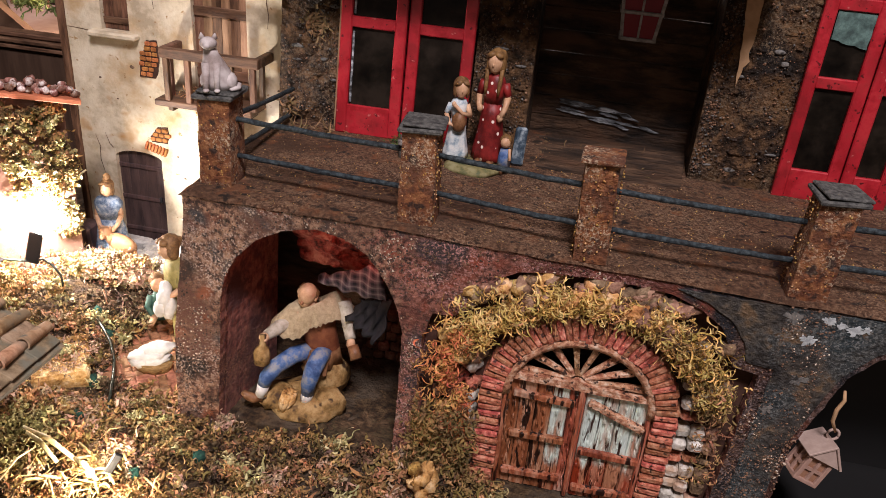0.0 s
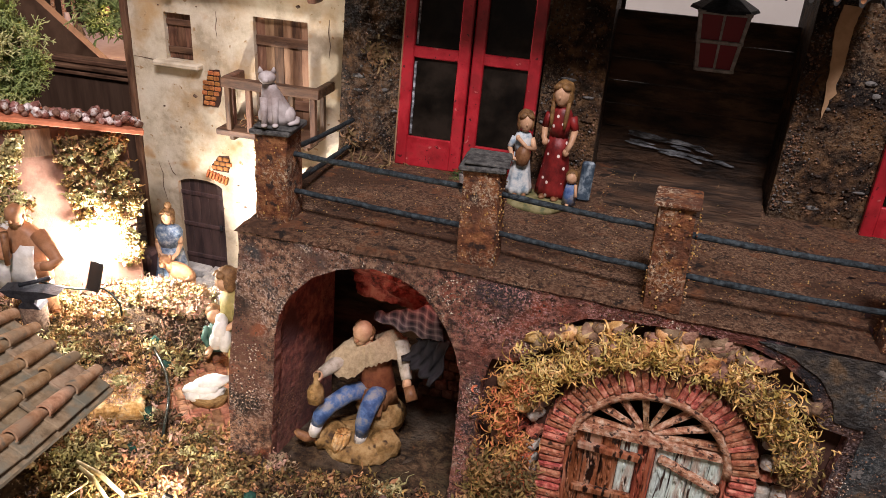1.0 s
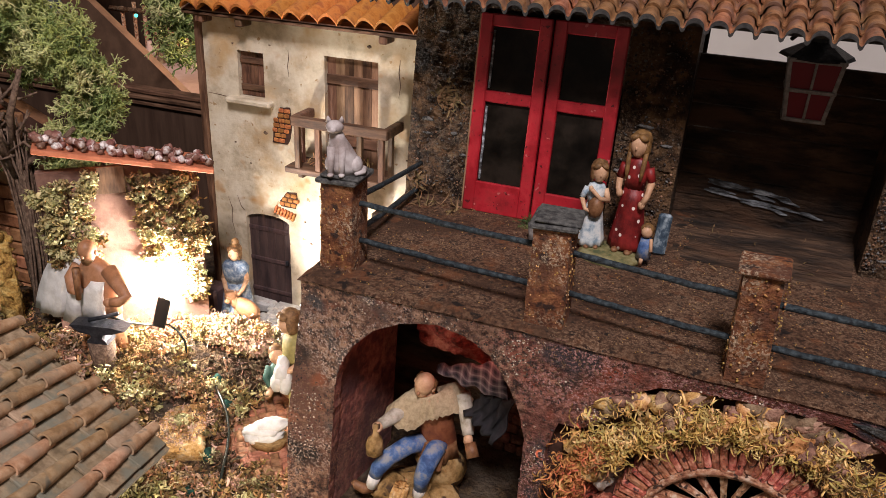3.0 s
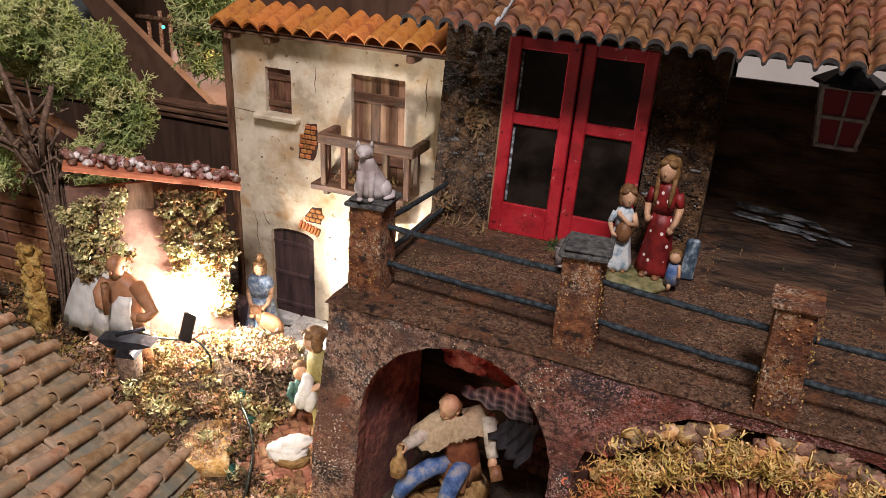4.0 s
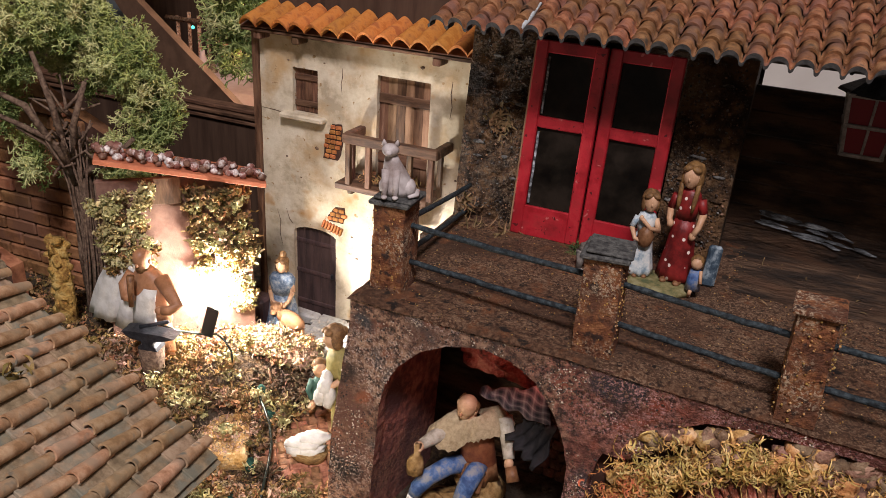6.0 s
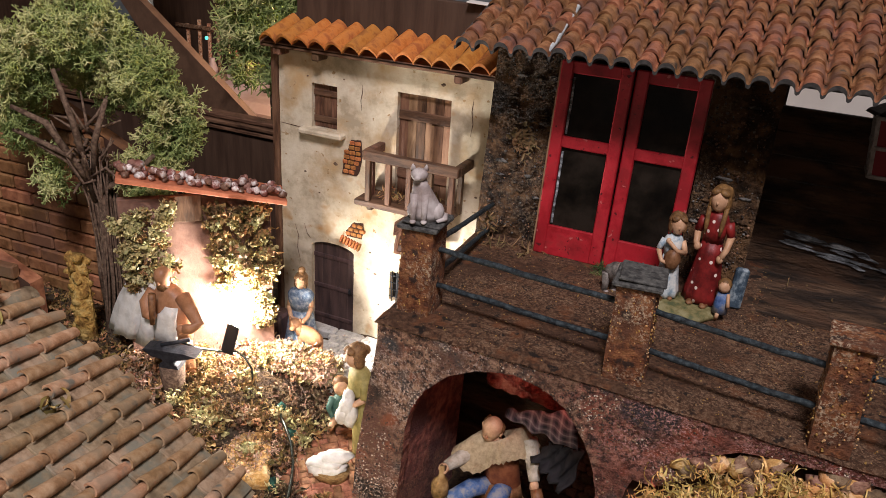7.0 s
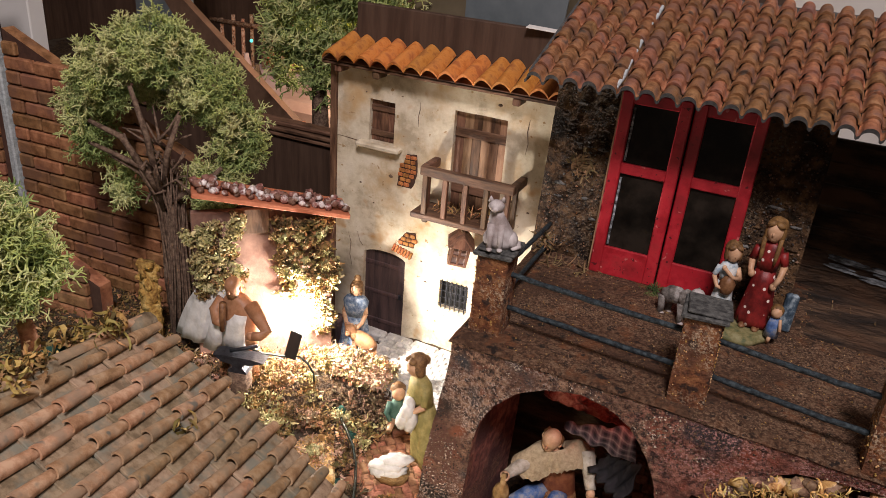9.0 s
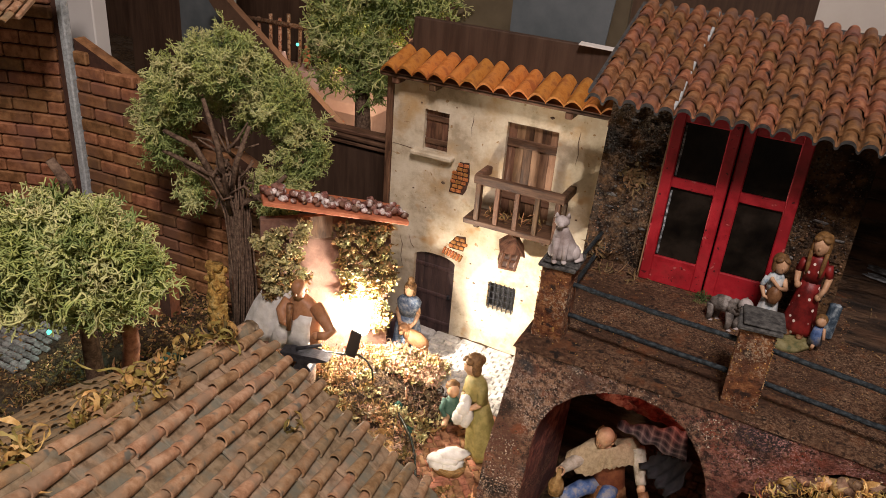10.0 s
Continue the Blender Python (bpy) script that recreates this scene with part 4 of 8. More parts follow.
# ---- roofs ----
def wave_tile(name, pitch, length, high, mats, thick=0.0014, n=10, sharp=1.0, arch_=0.45):
    """One corrugated tile: a barrel and its half valleys; it lies along +y, lower end at y = 0."""
    m = Mesh(*mats)
    prof = []
    for i in range(n + 1):
        u = i / n - 0.5
        if arch_ < 0:
            # a round barrel with a narrow hollow valley
            z = math.sqrt(max(0.0, 1 - (u / 0.4) ** 2)) if abs(u) < 0.4 else -0.16 * math.sin(math.pi * (abs(u) - 0.4) / 0.2)
        else:
            z = (1 - arch_) * (0.5 + 0.5 * math.cos(2 * math.pi * u)) + arch_ * max(0.0, math.cos(math.pi * u)) ** sharp
        prof.append((pitch * u, high * z))
    up = [[(x * w, y, z * (0.75 + 0.25 * w) + d) for x, z in prof] for y, d, w in ((0, 0.0026, 1.0), (length * 0.5, 0.0008, 0.97), (length, -0.001, 0.9))]
    m.loft(up, mats[0], True, False, False)
    low = [(x, 0, z * 0.9 + 0.0026 - thick) for x, z in prof]
    k = n + 1
    m.add([(x, 0, z + 0.0026) for x, z in prof] + low + [(x, length * 0.5, z - thick) for x, z in prof],
          [(i, i + k, i + 1 + k, i + 1) for i in range(n)] + [(i + k, i + 2 * k, i + 1 + 2 * k, i + 1 + k) for i in range(n)], mats[-1], False)
    ob = m.build(name)
    data = ob.data
    bpy.data.objects.remove(ob)
    return data


roof = tagged(new("tiled_roof"), "terracotta pantile roof with a mended seam over the terrace", "roof", kind="structure")
SL = math.atan(0.35)
sheet = Mesh(TILE_EDGE)
sheet.add([(-0.333, 0.668, 0.4448), (0.18, 0.668, 0.4448), (0.18, 0.862, 0.5127), (-0.333, 0.862, 0.5127), (-0.333, 0.668, 0.4408), (0.18, 0.668, 0.4408), (0.18, 0.862, 0.5087), (-0.333, 0.862, 0.5087)],
          [(0, 1, 2, 3), (4, 7, 6, 5), (0, 4, 5, 1), (1, 5, 6, 2), (2, 6, 7, 3), (3, 7, 4, 0)])
sheet.build("roof_board", roof)
PITCH, EXPOSE, ROWS_N = 0.01845, 0.0198, 11
tile_data = [wave_tile("roof_tile", PITCH * 1.02, EXPOSE * 1.3, 0.0086, (TILE, TILE_EDGE if k == 2 else TILE), 0.0034 if k == 2 else 0.0019 + 0.0003 * k, 20, 1.0, -1.0) for k in range(3)]
rnd = random.Random(11)
for row in range(ROWS_N):
    for c in range(28):
        x = (-0.3195 + PITCH * c if c < 5 else -0.2277 + PITCH * (c - 5)) + (0.0 if row % 2 == 0 else 0.0008)
        d = 0.001 + row * EXPOSE
        if x > 0.178:
            continue
        drop = -0.0025 if c < 5 else 0
        m = Matrix.Translation((x, 0.6435 + d * math.cos(SL) - (0.004 if c >= 5 else 0), 0.4405 + d * math.sin(SL) + drop)) @ pose(0, 0, 0, math.degrees(SL) + rnd.uniform(-1.2, 1.2), rnd.uniform(-1.5, 1.5), rnd.uniform(-1.5, 1.5))
        piece("roof_tile", tile_data[(row + c) % 2 if row else 2], roof, m)
seam = Mesh(STONE)
seam.tube([(-0.2405 + 0.001 * math.sin(i), 0.649 + 0.197 * i / 10, 0.4453 + 0.197 * 0.35 * i / 10) for i in range(11)], [1.15 * (0.0016 + 0.0007 * math.sin(i * 1.9)) for i in range(11)], PATCH, 6)
seam.build("mortar_seam", roof)


# ---- cream house ----
YH = 0.815
cream = thing("cream_house", "cream plaster model house with wooden shutters and orange roof tiles", "house", kind="structure")
HX0, HX1 = -0.646, -0.318
holes = [(-0.596, -0.558, 0.279, 0.337), (-0.472, -0.400, 0.208, 0.344), (-0.598, -0.530, -0.04, 0.119), (-0.474, -0.431, 0.058, 0.1)]


def holed_wall(x0, x1, z0, z1, cuts, y0, y1, mat, name, parent, step=0.009):
    """A wall with rectangular openings through it, gently uneven."""
    gx = sorted({x0, x1, *[c[0] for c in cuts], *[c[1] for c in cuts], *[x0 + (x1 - x0) * i / int((x1 - x0) / step) for i in range(int((x1 - x0) / step))]})
    gz = sorted({z0, z1, *[c[2] for c in cuts], *[c[3] for c in cuts], *[z0 + (z1 - z0) * i / int((z1 - z0) / step) for i in range(int((z1 - z0) / step))]})
    gz = [z for z in gz if z >= z0]
    m = Mesh(mat)

    def inside(a, b):
        return any(c[0] < a < c[1] and c[2] < b < c[3] for c in cuts)

    def p(x, z, y):
        return (x, y - (0.0016 * noise.noise((x * 45, z * 45, 3)) if y == y0 else 0), z)

    for i in range(len(gx) - 1):
        for j in range(len(gz) - 1):
            a, b, c, d = gx[i], gx[i + 1], gz[j], gz[j + 1]
            if inside((a + b) / 2, (c + d) / 2):
                continue
            m.add([p(a, c, y0), p(b, c, y0), p(b, d, y0), p(a, d, y0)], [(0, 1, 2, 3)], mat, True)
            m.add([p(a, c, y1), p(b, c, y1), p(b, d, y1), p(a, d, y1)], [(3, 2, 1, 0)], mat, True)
    for a, b, c, d in cuts:
        m.add([(a, y0, c), (a, y1, c), (a, y1, d), (a, y0, d)], [(0, 3, 2, 1)], mat)
        m.add([(b, y0, c), (b, y1, c), (b, y1, d), (b, y0, d)], [(0, 1, 2, 3)], mat)
        m.add([(a, y0, d), (b, y0, d), (b, y1, d), (a, y1, d)], [(0, 3, 2, 1)], mat)
        m.add([(a, y0, c), (b, y0, c), (b, y1, c), (a, y1, c)], [(0, 1, 2, 3)], mat)
    ob = m.build(name, parent, False)
    bm = bmesh.new()
    bm.from_mesh(ob.data)
    bmesh.ops.remove_doubles(bm, verts=bm.verts, dist=1e-5)
    bm.to_mesh(ob.data)
    bm.free()
    return ob


holed_wall(HX0, HX1, -0.04, 0.39, holes, YH, YH + 0.014, PLASTER, "front_wall", cream)
Mesh(WOOD_H).box((HX0 - 0.005, YH + 0.06, 0.18), (0.009, 0.13, 0.44), WOOD, b=0.001).build("side_board", cream)
Mesh(BACKWOOD).box((-0.49, 0.95, 0.2), (0.33, 0.006, 0.45)).build("back_board", cream)
# shuttered window
win = tagged(new("window_1"), "small brown shuttered window with a plaster ledge", "window", kind="structure")
for i in range(3):
    Mesh(WOOD).box((-0.5895 + i * 0.0125, YH + 0.0085, 0.308), (0.0122, 0.004, 0.057), b=0.0005).build("plank", win)
for z in (0.325, 0.291):
    Mesh(WOOD_H).box((-0.577, YH + 0.0055, z), (0.037, 0.003, 0.0075), b=0.0005).build("batten", win)
Mesh(PLASTER).box((-0.578, YH - 0.004, 0.2745), (0.066, 0.018, 0.008), b=0.0022).build("window_sill", win)
# balcony door
bd = tagged(new("door_3"), "brown plank balcony door", "door", kind="structure")
shade = [0, 1, 0, 1, 0, 1]
for i in range(6):
    Mesh((WOOD, WOOD_L)[shade[i]]).box((-0.466 + i * 0.012, YH + 0.009, 0.276), (0.0118, 0.004, 0.136), b=0.0004).build("plank", bd)
for z in (0.316, 0.24):
    Mesh(WOOD_H).box((-0.436, YH + 0.006, z), (0.071, 0.003, 0.012), b=0.0005).build("batten", bd)
# house door with an arched head
hd = tagged(new("door_4"), "dark plum wooden plank door with a curved head", "door", kind="structure")
for i in range(5):
    u = (i - 2) / 2.5
    Mesh(DOORWOOD).box((-0.591 + i * 0.0136, YH + 0.008, 0.0455 - 0.002 * u * u), (0.0134, 0.004, 0.146), b=0.0004).build("plank", hd)
for z in (0.095, 0.0, 0.048):
    Mesh(DOORWOOD).box((-0.564, YH + 0.0055, z), (0.067, 0.0025, 0.006), b=0.0006).build("batten", hd)
Mesh(IRON).box((-0.538, YH + 0.003, 0.05), (0.004, 0.004, 0.008), b=0.001).build("door_handle", hd)
hood = Mesh(PLASTER)
hood.prism([(-0.5985, 0.12)] + [(-0.564 + 0.0345 * math.cos(a), 0.108 + 0.011 * math.sin(a)) for a in [math.pi - math.pi * k / 12 for k in range(13)]] + [(-0.5295, 0.12)], YH + 0.0005, YH + 0.012)
hood.build("door_head", cream)
# grille window
gw = tagged(new("window_2"), "small barred window with dark glass", "window", kind="structure")
Mesh(BLACK).box((-0.4525, YH + 0.011, 0.079), (0.043, 0.002, 0.042)).build("pane", gw)
for i in range(6):
    Mesh(IRON).box((-0.470 + i * 0.0072, YH - 0.001, 0.079), (0.0012, 0.0016, 0.046), b=0.0003).build("bar", gw)
for i in range(4):
    Mesh(IRON).box((-0.4525, YH + 0.0004, 0.063 + i * 0.0105), (0.045, 0.0012, 0.0012), b=0.0003).build("bar", gw)
# bare brick patches where the plaster has gone
rnd = random.Random(4)
for (px, pz, rows) in ((-0.533, 0.2685, [(0.003, 2), (0.001, 2), (-0.001, 3), (-0.002, 3), (-0.003, 3), (-0.0045, 2), (-0.006, 2)]), (-0.529, 0.1545, [(0.004, 2), (0.002, 3), (-0.001, 3)])):
    n = len(rows)
    outline_ = [(px + rows[0][0] - 0.006, pz + 0.004), (px + rows[0][0] + 0.0085, pz + 0.005), (px + 0.0135, pz - 0.4 * n * 0.0066), (px + 0.0105, pz - 0.75 * n * 0.0066), (px + rows[-1][0] + 0.0115, pz - n * 0.0066 + 0.002), (px + rows[-1][0] - 0.0105, pz - n * 0.0066 + 0.002), (px - 0.0135, pz - 0.5 * n * 0.0066)]
    Mesh(MORTAR).prism(rag(outline_, 0.004, 0.001, px), YH - 0.0012, YH + 0.003).build("bare_patch", cream)
    for r, (dx, k) in enumerate(rows):
        for c in range(k):
            w = 0.0082 if (r + c) % 2 else 0.0068
            Mesh(OBRICK).box((px + dx + (c - (k - 1) / 2) * 0.0086 + 0.0012 * (r % 2), YH - 0.0012, pz - r * 0.0066), (w, 0.004, 0.005), OBRICK, b=0.0009, turn=(0, rnd.uniform(-5, 5), 0)).build("brick", cream)
for k in range(7):
    Mesh(OBRICK).box((-0.549 + 0.0045 * k, YH - 0.001, 0.131 - 0.0012 * k), (0.0034, 0.005, 0.0115), OBRICK, b=0.0007, turn=(0, 20, 0)).build("brick", cream)
for x, z, r in ((-0.56, 0.235, 0.004), (-0.607, 0.216, 0.0025), (-0.602, 0.345, 0.0015), (-0.548, 0.348, 0.002), (-0.412, 0.361, 0.003), (-0.383, 0.24, 0.003), (-0.36, 0.23, 0.0025),
                (-0.585, 0.19, 0.002), (-0.497, 0.09, 0.003), (-0.505, 0.12, 0.002), (-0.415, 0.11, 0.002), (-0.42, 0.085, 0.0025), (-0.49, 0.045, 0.002)):
    Mesh(BARK).ball((x, YH + 0.0002, z), (r, 0.0012, r * 0.6), BARK, 8, lump=0.4).build("chip", cream)
for pts in ([(-0.522, 0.345), (-0.5215, 0.335), (-0.5235, 0.325), (-0.522, 0.312)], [(-0.372, 0.35), (-0.3735, 0.335), (-0.371, 0.32), (-0.373, 0.305)], [(-0.646, 0.2775), (-0.632, 0.277), (-0.612, 0.2755)],
            [(-0.625, 0.135), (-0.62, 0.12), (-0.6215, 0.1), (-0.617, 0.08)], [(-0.61, 0.14), (-0.605, 0.125), (-0.6, 0.12)]):
    Mesh(BARK).tube([(x, YH - 0.0002, z) for x, z in pts], [0.0002, 0.0006, 0.0005, 0.0002][:len(pts)], BARK, 5).build("crack", cream)
# eaves: beam, corbels and orange tiles
Mesh(WOOD_H).box((-0.484, 0.8, 0.3825), (0.345, 0.02, 0.006), b=0.001).build("eaves_beam", cream)
for x in (-0.634, -0.577, -0.385, -0.33):
    Mesh(WOOD).box((x, 0.804, 0.3745), (0.010, 0.024, 0.0095), b=0.0015).build("corbel", cream)
Mesh(WOOD_H).add([(-0.655, 0.79, 0.386), (-0.318, 0.79, 0.386), (-0.318, 0.875, 0.414), (-0.655, 0.875, 0.414), (-0.655, 0.79, 0.383), (-0.318, 0.79, 0.383), (-0.318, 0.875, 0.411), (-0.655, 0.875, 0.411)],
                 [(0, 1, 2, 3), (4, 7, 6, 5), (0, 4, 5, 1), (1, 5, 6, 2), (2, 6, 7, 3), (3, 7, 4, 0)]).build("roof_board", cream)
od = wave_tile("clay_tile", 0.024, 0.062, 0.0112, (ORANGE, ORANGE), 0.0026, 16, 0.75, 0.9)
rnd = random.Random(6)
for r in range(1):
    for c in range(14):
        piece("clay_tile", od, cream, Matrix.Translation((-0.639 + c * 0.0237, 0.7825 + r * 0.038, 0.3865 + r * 0.013)) @ pose(0, 0, 0, 18 + rnd.uniform(-2, 2), rnd.uniform(-3, 3), rnd.uniform(-3, 3)))
Mesh(ROOMDARK).box((-0.4675, 0.848, 0.423), (0.336, 0.012, 0.06), b=0.001).build("roof_backboard", cream)
# balcony
bal = thing("balcony", "brown wooden balcony with square balusters", "balcony", kind="structure")
Mesh(WOOD_H).box((-0.441, 0.792, 0.209), (0.128, 0.046, 0.008), b=0.0012).build("balcony_floor", bal)
Mesh(WOOD_H).box((-0.43, 0.7725, 0.272), (0.128, 0.0085, 0.0125), b=0.0012).build("top_rail", bal)
for x in (-0.491, -0.37):
    Mesh(WOOD_H).box((x, 0.7955, 0.272), (0.0095, 0.038, 0.0115), b=0.0012).build("top_rail", bal)
for i in range(5):
    Mesh(WOOD).box((-0.487 + i * 0.028, 0.773, 0.2395), (0.007, 0.0062, 0.0535), b=0.0006).build("baluster", bal)
for x in (-0.493, -0.372):
    Mesh(WOOD).box((x, 0.793, 0.2395), (0.006, 0.0062, 0.0535), b=0.0006).build("baluster", bal)
for x in (-0.49, -0.39):
    Mesh(WOOD).box((x, 0.796, 0.2005), (0.0085, 0.03, 0.009), b=0.0015).build("bracket", bal)
# plank of dry flowers behind the rail
fl = Mesh(MOSS)
rnd = random.Random(31)
curls(fl, [(rnd.uniform(-0.48, -0.4), rnd.uniform(0.78, 0.805), 0.2135 + rnd.uniform(0, 0.012), 0, -0.3, 1) for _ in range(90)], MOSS, 3, 3, 0.012, 0.0007)
single(fl, "dry_flowers", "dry brown sprigs lying on the balcony floor", "plants")
# kerb
for i in range(7):
    single(Mesh(COBBLE).box((-0.61 + i * 0.0425, 0.798, -0.012), (0.0415, 0.018, 0.016), COBBLE, b=0.003, turn=(0, 1, 1.5 * (-1) ** i)), "kerb_stone", "pale stone kerb block along the cream house", "kerb", "kerb stones")


def house_lantern(name, place, turn, scale, mats, label, panes=None):
    """A little house-shaped hanging lantern: box with cross-barred windows, gable roof, ring on top."""
    la = thing(name, label, "lantern", place)
    la.rotation_mode = "XYZ"
    la.matrix_world = Matrix.Translation(place) @ pose(0, 0, 0, 0, turn[1], 0) @ pose(0, 0, 0, turn[0], 0, turn[2]) @ Matrix.Scale(scale, 4)
    body, rf = mats
    b = Mesh(body)
    for x in (-0.011, 0.011):
        for y in (-0.011, 0.011):
            b.box((x, y, 0), (0.0045, 0.0045, 0.03), body, b=0.0006)
    for z in (-0.0135, 0.0135):
        for s in (-1, 1):
            b.box((0, s * 0.011, z), (0.026, 0.0042, 0.004), body, b=0.0005)
            b.box((s * 0.011, 0, z), (0.0042, 0.026, 0.004), body, b=0.0005)
    for s in (-1, 1):
        b.box((0, s * 0.0115, 0), (0.003, 0.0025, 0.026), body).box((0, s * 0.0113, 0), (0.02, 0.0025, 0.003), body)
        b.box((s * 0.0115, 0, 0), (0.0025, 0.003, 0.026), body).box((s * 0.0113, 0, 0), (0.0025, 0.02, 0.003), body)
    b.build("frame", la)
    Mesh(panes or REDPANE).box((0, 0, 0), (0.0205, 0.0205, 0.026)).build("pane", la)
    r = Mesh(rf)
    r.add([(-0.0165, -0.016, 0.0135), (0.0165, -0.016, 0.0135), (0, -0.016, 0.031), (-0.0165, 0.016, 0.0135), (0.0165, 0.016, 0.0135), (0, 0.016, 0.031)], [(0, 1, 2), (3, 5, 4), (0, 2, 5, 3), (1, 4, 5, 2), (0, 3, 4, 1)])
    r.box((-0.0088, 0, 0.0235), (0.027, 0.036, 0.0022), rf, b=0.0004, turn=(0, -46.5, 0)).box((0.0088, 0, 0.0235), (0.027, 0.036, 0.0022), rf, b=0.0004, turn=(0, 46.5, 0))
    cap_ = r.build("lantern_roof", la)
    ring = Mesh(rf)
    ring.tube([(0.0055 * math.cos(a), 0, 0.0375 + 0.0055 * math.sin(a)) for a in [2 * math.pi * k / 14 for k in range(15)]], 0.0014, rf, 6)
    ring.build("ring", cap_)
    return la


house_lantern("balcony_lantern", (-0.435, 0.779, 0.168), (0, 10, 25), 0.95, (WOOD, WOOD), "small dark wooden lantern hanging under the balcony", PINKPALE)
house_lantern("arch_lantern", (0.2555, 0.49, 0.068), (-10, 24, 6), 0.9, (PINKWOOD, PINKPALE), "pinkish wooden house-shaped lantern hanging at the arch", surf("brown_lantern_pane", [(0.2, 0.1, 0.06), (0.28, 0.15, 0.09)], 90, 0.6, 0.2))
Mesh_arm = Mesh(TAN)
Mesh_arm.tube([(0.262, 0.489, 0.148), (0.2635, 0.487, 0.14), (0.26, 0.486, 0.13), (0.2605, 0.487, 0.118), (0.266, 0.488, 0.107)], [0.0011, 0.0016, 0.0018, 0.0016, 0.0011], TAN, 6)
single(Mesh_arm, "lantern_hanger", "bent tan straw hanger of the arch lantern", "hanger")

# grey tin lantern under the tiled roof
tl = thing("porch_lantern", "grey tin lantern with red panes hanging under the roof", "lantern", (0.0585, 0.762, 0.3845))
tl.matrix_world = tl.matrix_world @ Matrix.Scale(0.98, 4)
f = Mesh(TIN)
for sx in (-1, 1):
    for sy in (-1, 1):
        f.tube([(sx * 0.0165, sy * 0.0165, -0.0275), (sx * 0.0225, sy * 0.0225, 0.0275)], 0.0024, TIN, 4, False)
for z, q in ((-0.0275, 0.0175), (0.0275, 0.0235), (0.0, 0.0205)):
    for s in (-1, 1):
        f.box((0, s * q, z), (2 * q, 0.0035, 0.0035), TIN, b=0.0006).box((s * q, 0, z), (0.0035, 2 * q, 0.0035), TIN, b=0.0006)
for s in (-1, 1):
    f.tube([(0, s * 0.0172, -0.0275), (0, s * 0.0232, 0.0275)], 0.0016, TIN, 4, False).tube([(s * 0.0172, 0, -0.0275), (s * 0.0232, 0, 0.0275)], 0.0016, TIN, 4, False)
f.build("frame", tl)
Mesh(REDPANE).loft([[(a * q, b * q, z) for a, b in ((-1, -1), (1, -1), (1, 1), (-1, 1))] for z, q in ((-0.027, 0.016), (0.027, 0.0215))], REDPANE, False).build("pane", tl)
hat = Mesh(IRON)
hat.stack([(0, 0, 0.028, 0.033, 0.033), (0, 0, 0.031, 0.031, 0.031), (0, 0, 0.039, 0.016, 0.016), (0, 0, 0.042, 0.009, 0.009), (0, 0, 0.048, 0.008, 0.008), (0, 0, 0.05, 0.003, 0.003)], IRON, 8, smooth=False)
hat.build("hood", tl)
arm = Mesh(IRON)
arm.tube([(-0.001, 0.0, 0.05), (0.0, 0.008, 0.055), (-0.01, 0.03, 0.052), (-0.022, 0.048, 0.035)], 0.0022, IRON, 6)
arm.build("arm", tl)

# ---- round-headed barrel gate in the terrace ----
gate = thing("barrel_gate", "round-headed worn red plank gate with painted mint glare and wheel spokes", "gate", kind="structure")
CX, CZ, RO, RI = 0.0535, 0.083, 0.088, 0.067
backing = Mesh(BLACK)
backing.box((0.055, 0.545, 0.085), (0.24, 0.004, 0.25), BACKWOOD)
backing.build("dark_backing", gate)
bed = Mesh(MORTAR)
bedline = [(CX + (RI + 0.012) * math.cos(a), CZ + (RI + 0.012) * math.sin(a)) for a in [math.pi * k / 24 for k in range(25)]]
bed.prism([(0.2, -0.04), (0.2, 0.215), (-0.1, 0.215), (-0.1, -0.04), (CX - RI - 0.012, -0.04)] + bedline[::-1] + [(CX + RI + 0.012, -0.04)], 0.507, 0.52)
bed.build("stone_bed", gate)
rnd = random.Random(21)
nv = 39
for k in range(nv):
    a = math.pi * (k + 0.5) / nv
    ca, sa = math.cos(a), math.sin(a)
    rm, ln = (RO + RI) / 2 + rnd.uniform(-0.0012, 0.0012), (RO - RI) * rnd.uniform(0.9, 1.04)
    Mesh(RBRICK).box((CX + rm * ca, 0.4975 + rnd.uniform(-0.0012, 0.0012), CZ + rm * sa), (ln, 0.02, 0.0054), RBRICK, b=0.0013, turn=(rnd.uniform(-3, 3), -math.degrees(a) + rnd.uniform(-3, 3), 0)).build("arch_brick", gate)
for s in (-1, 1):
    for k in range(15):
        z = CZ - 0.0045 - k * 0.0077
        Mesh(RBRICK).box((CX + s * (RO + RI) / 2 + rnd.uniform(-0.001, 0.001), 0.4975 + rnd.uniform(-0.0012, 0.0012), z), (0.0215, 0.02, 0.0062), RBRICK, b=0.0013, turn=(0, rnd.uniform(-4, 4), rnd.uniform(-2, 2))).build("jamb_brick", gate)
ring = Mesh(SPOKE)
rows = []
for k in range(25):
    a = math.pi * k / 24
    rows.append([(CX + r * math.cos(a), y, CZ + r * math.sin(a)) for r, y in ((RI - 0.0055, 0.488), (RI - 0.0065, 0.506), (RI + 0.0005, 0.506), (RI + 0.0005, 0.486))])
ring.loft(rows, SPOKE, True)
ring.build("gate_rim", gate)
HX, HZ = CX - 0.004, CZ + 0.024
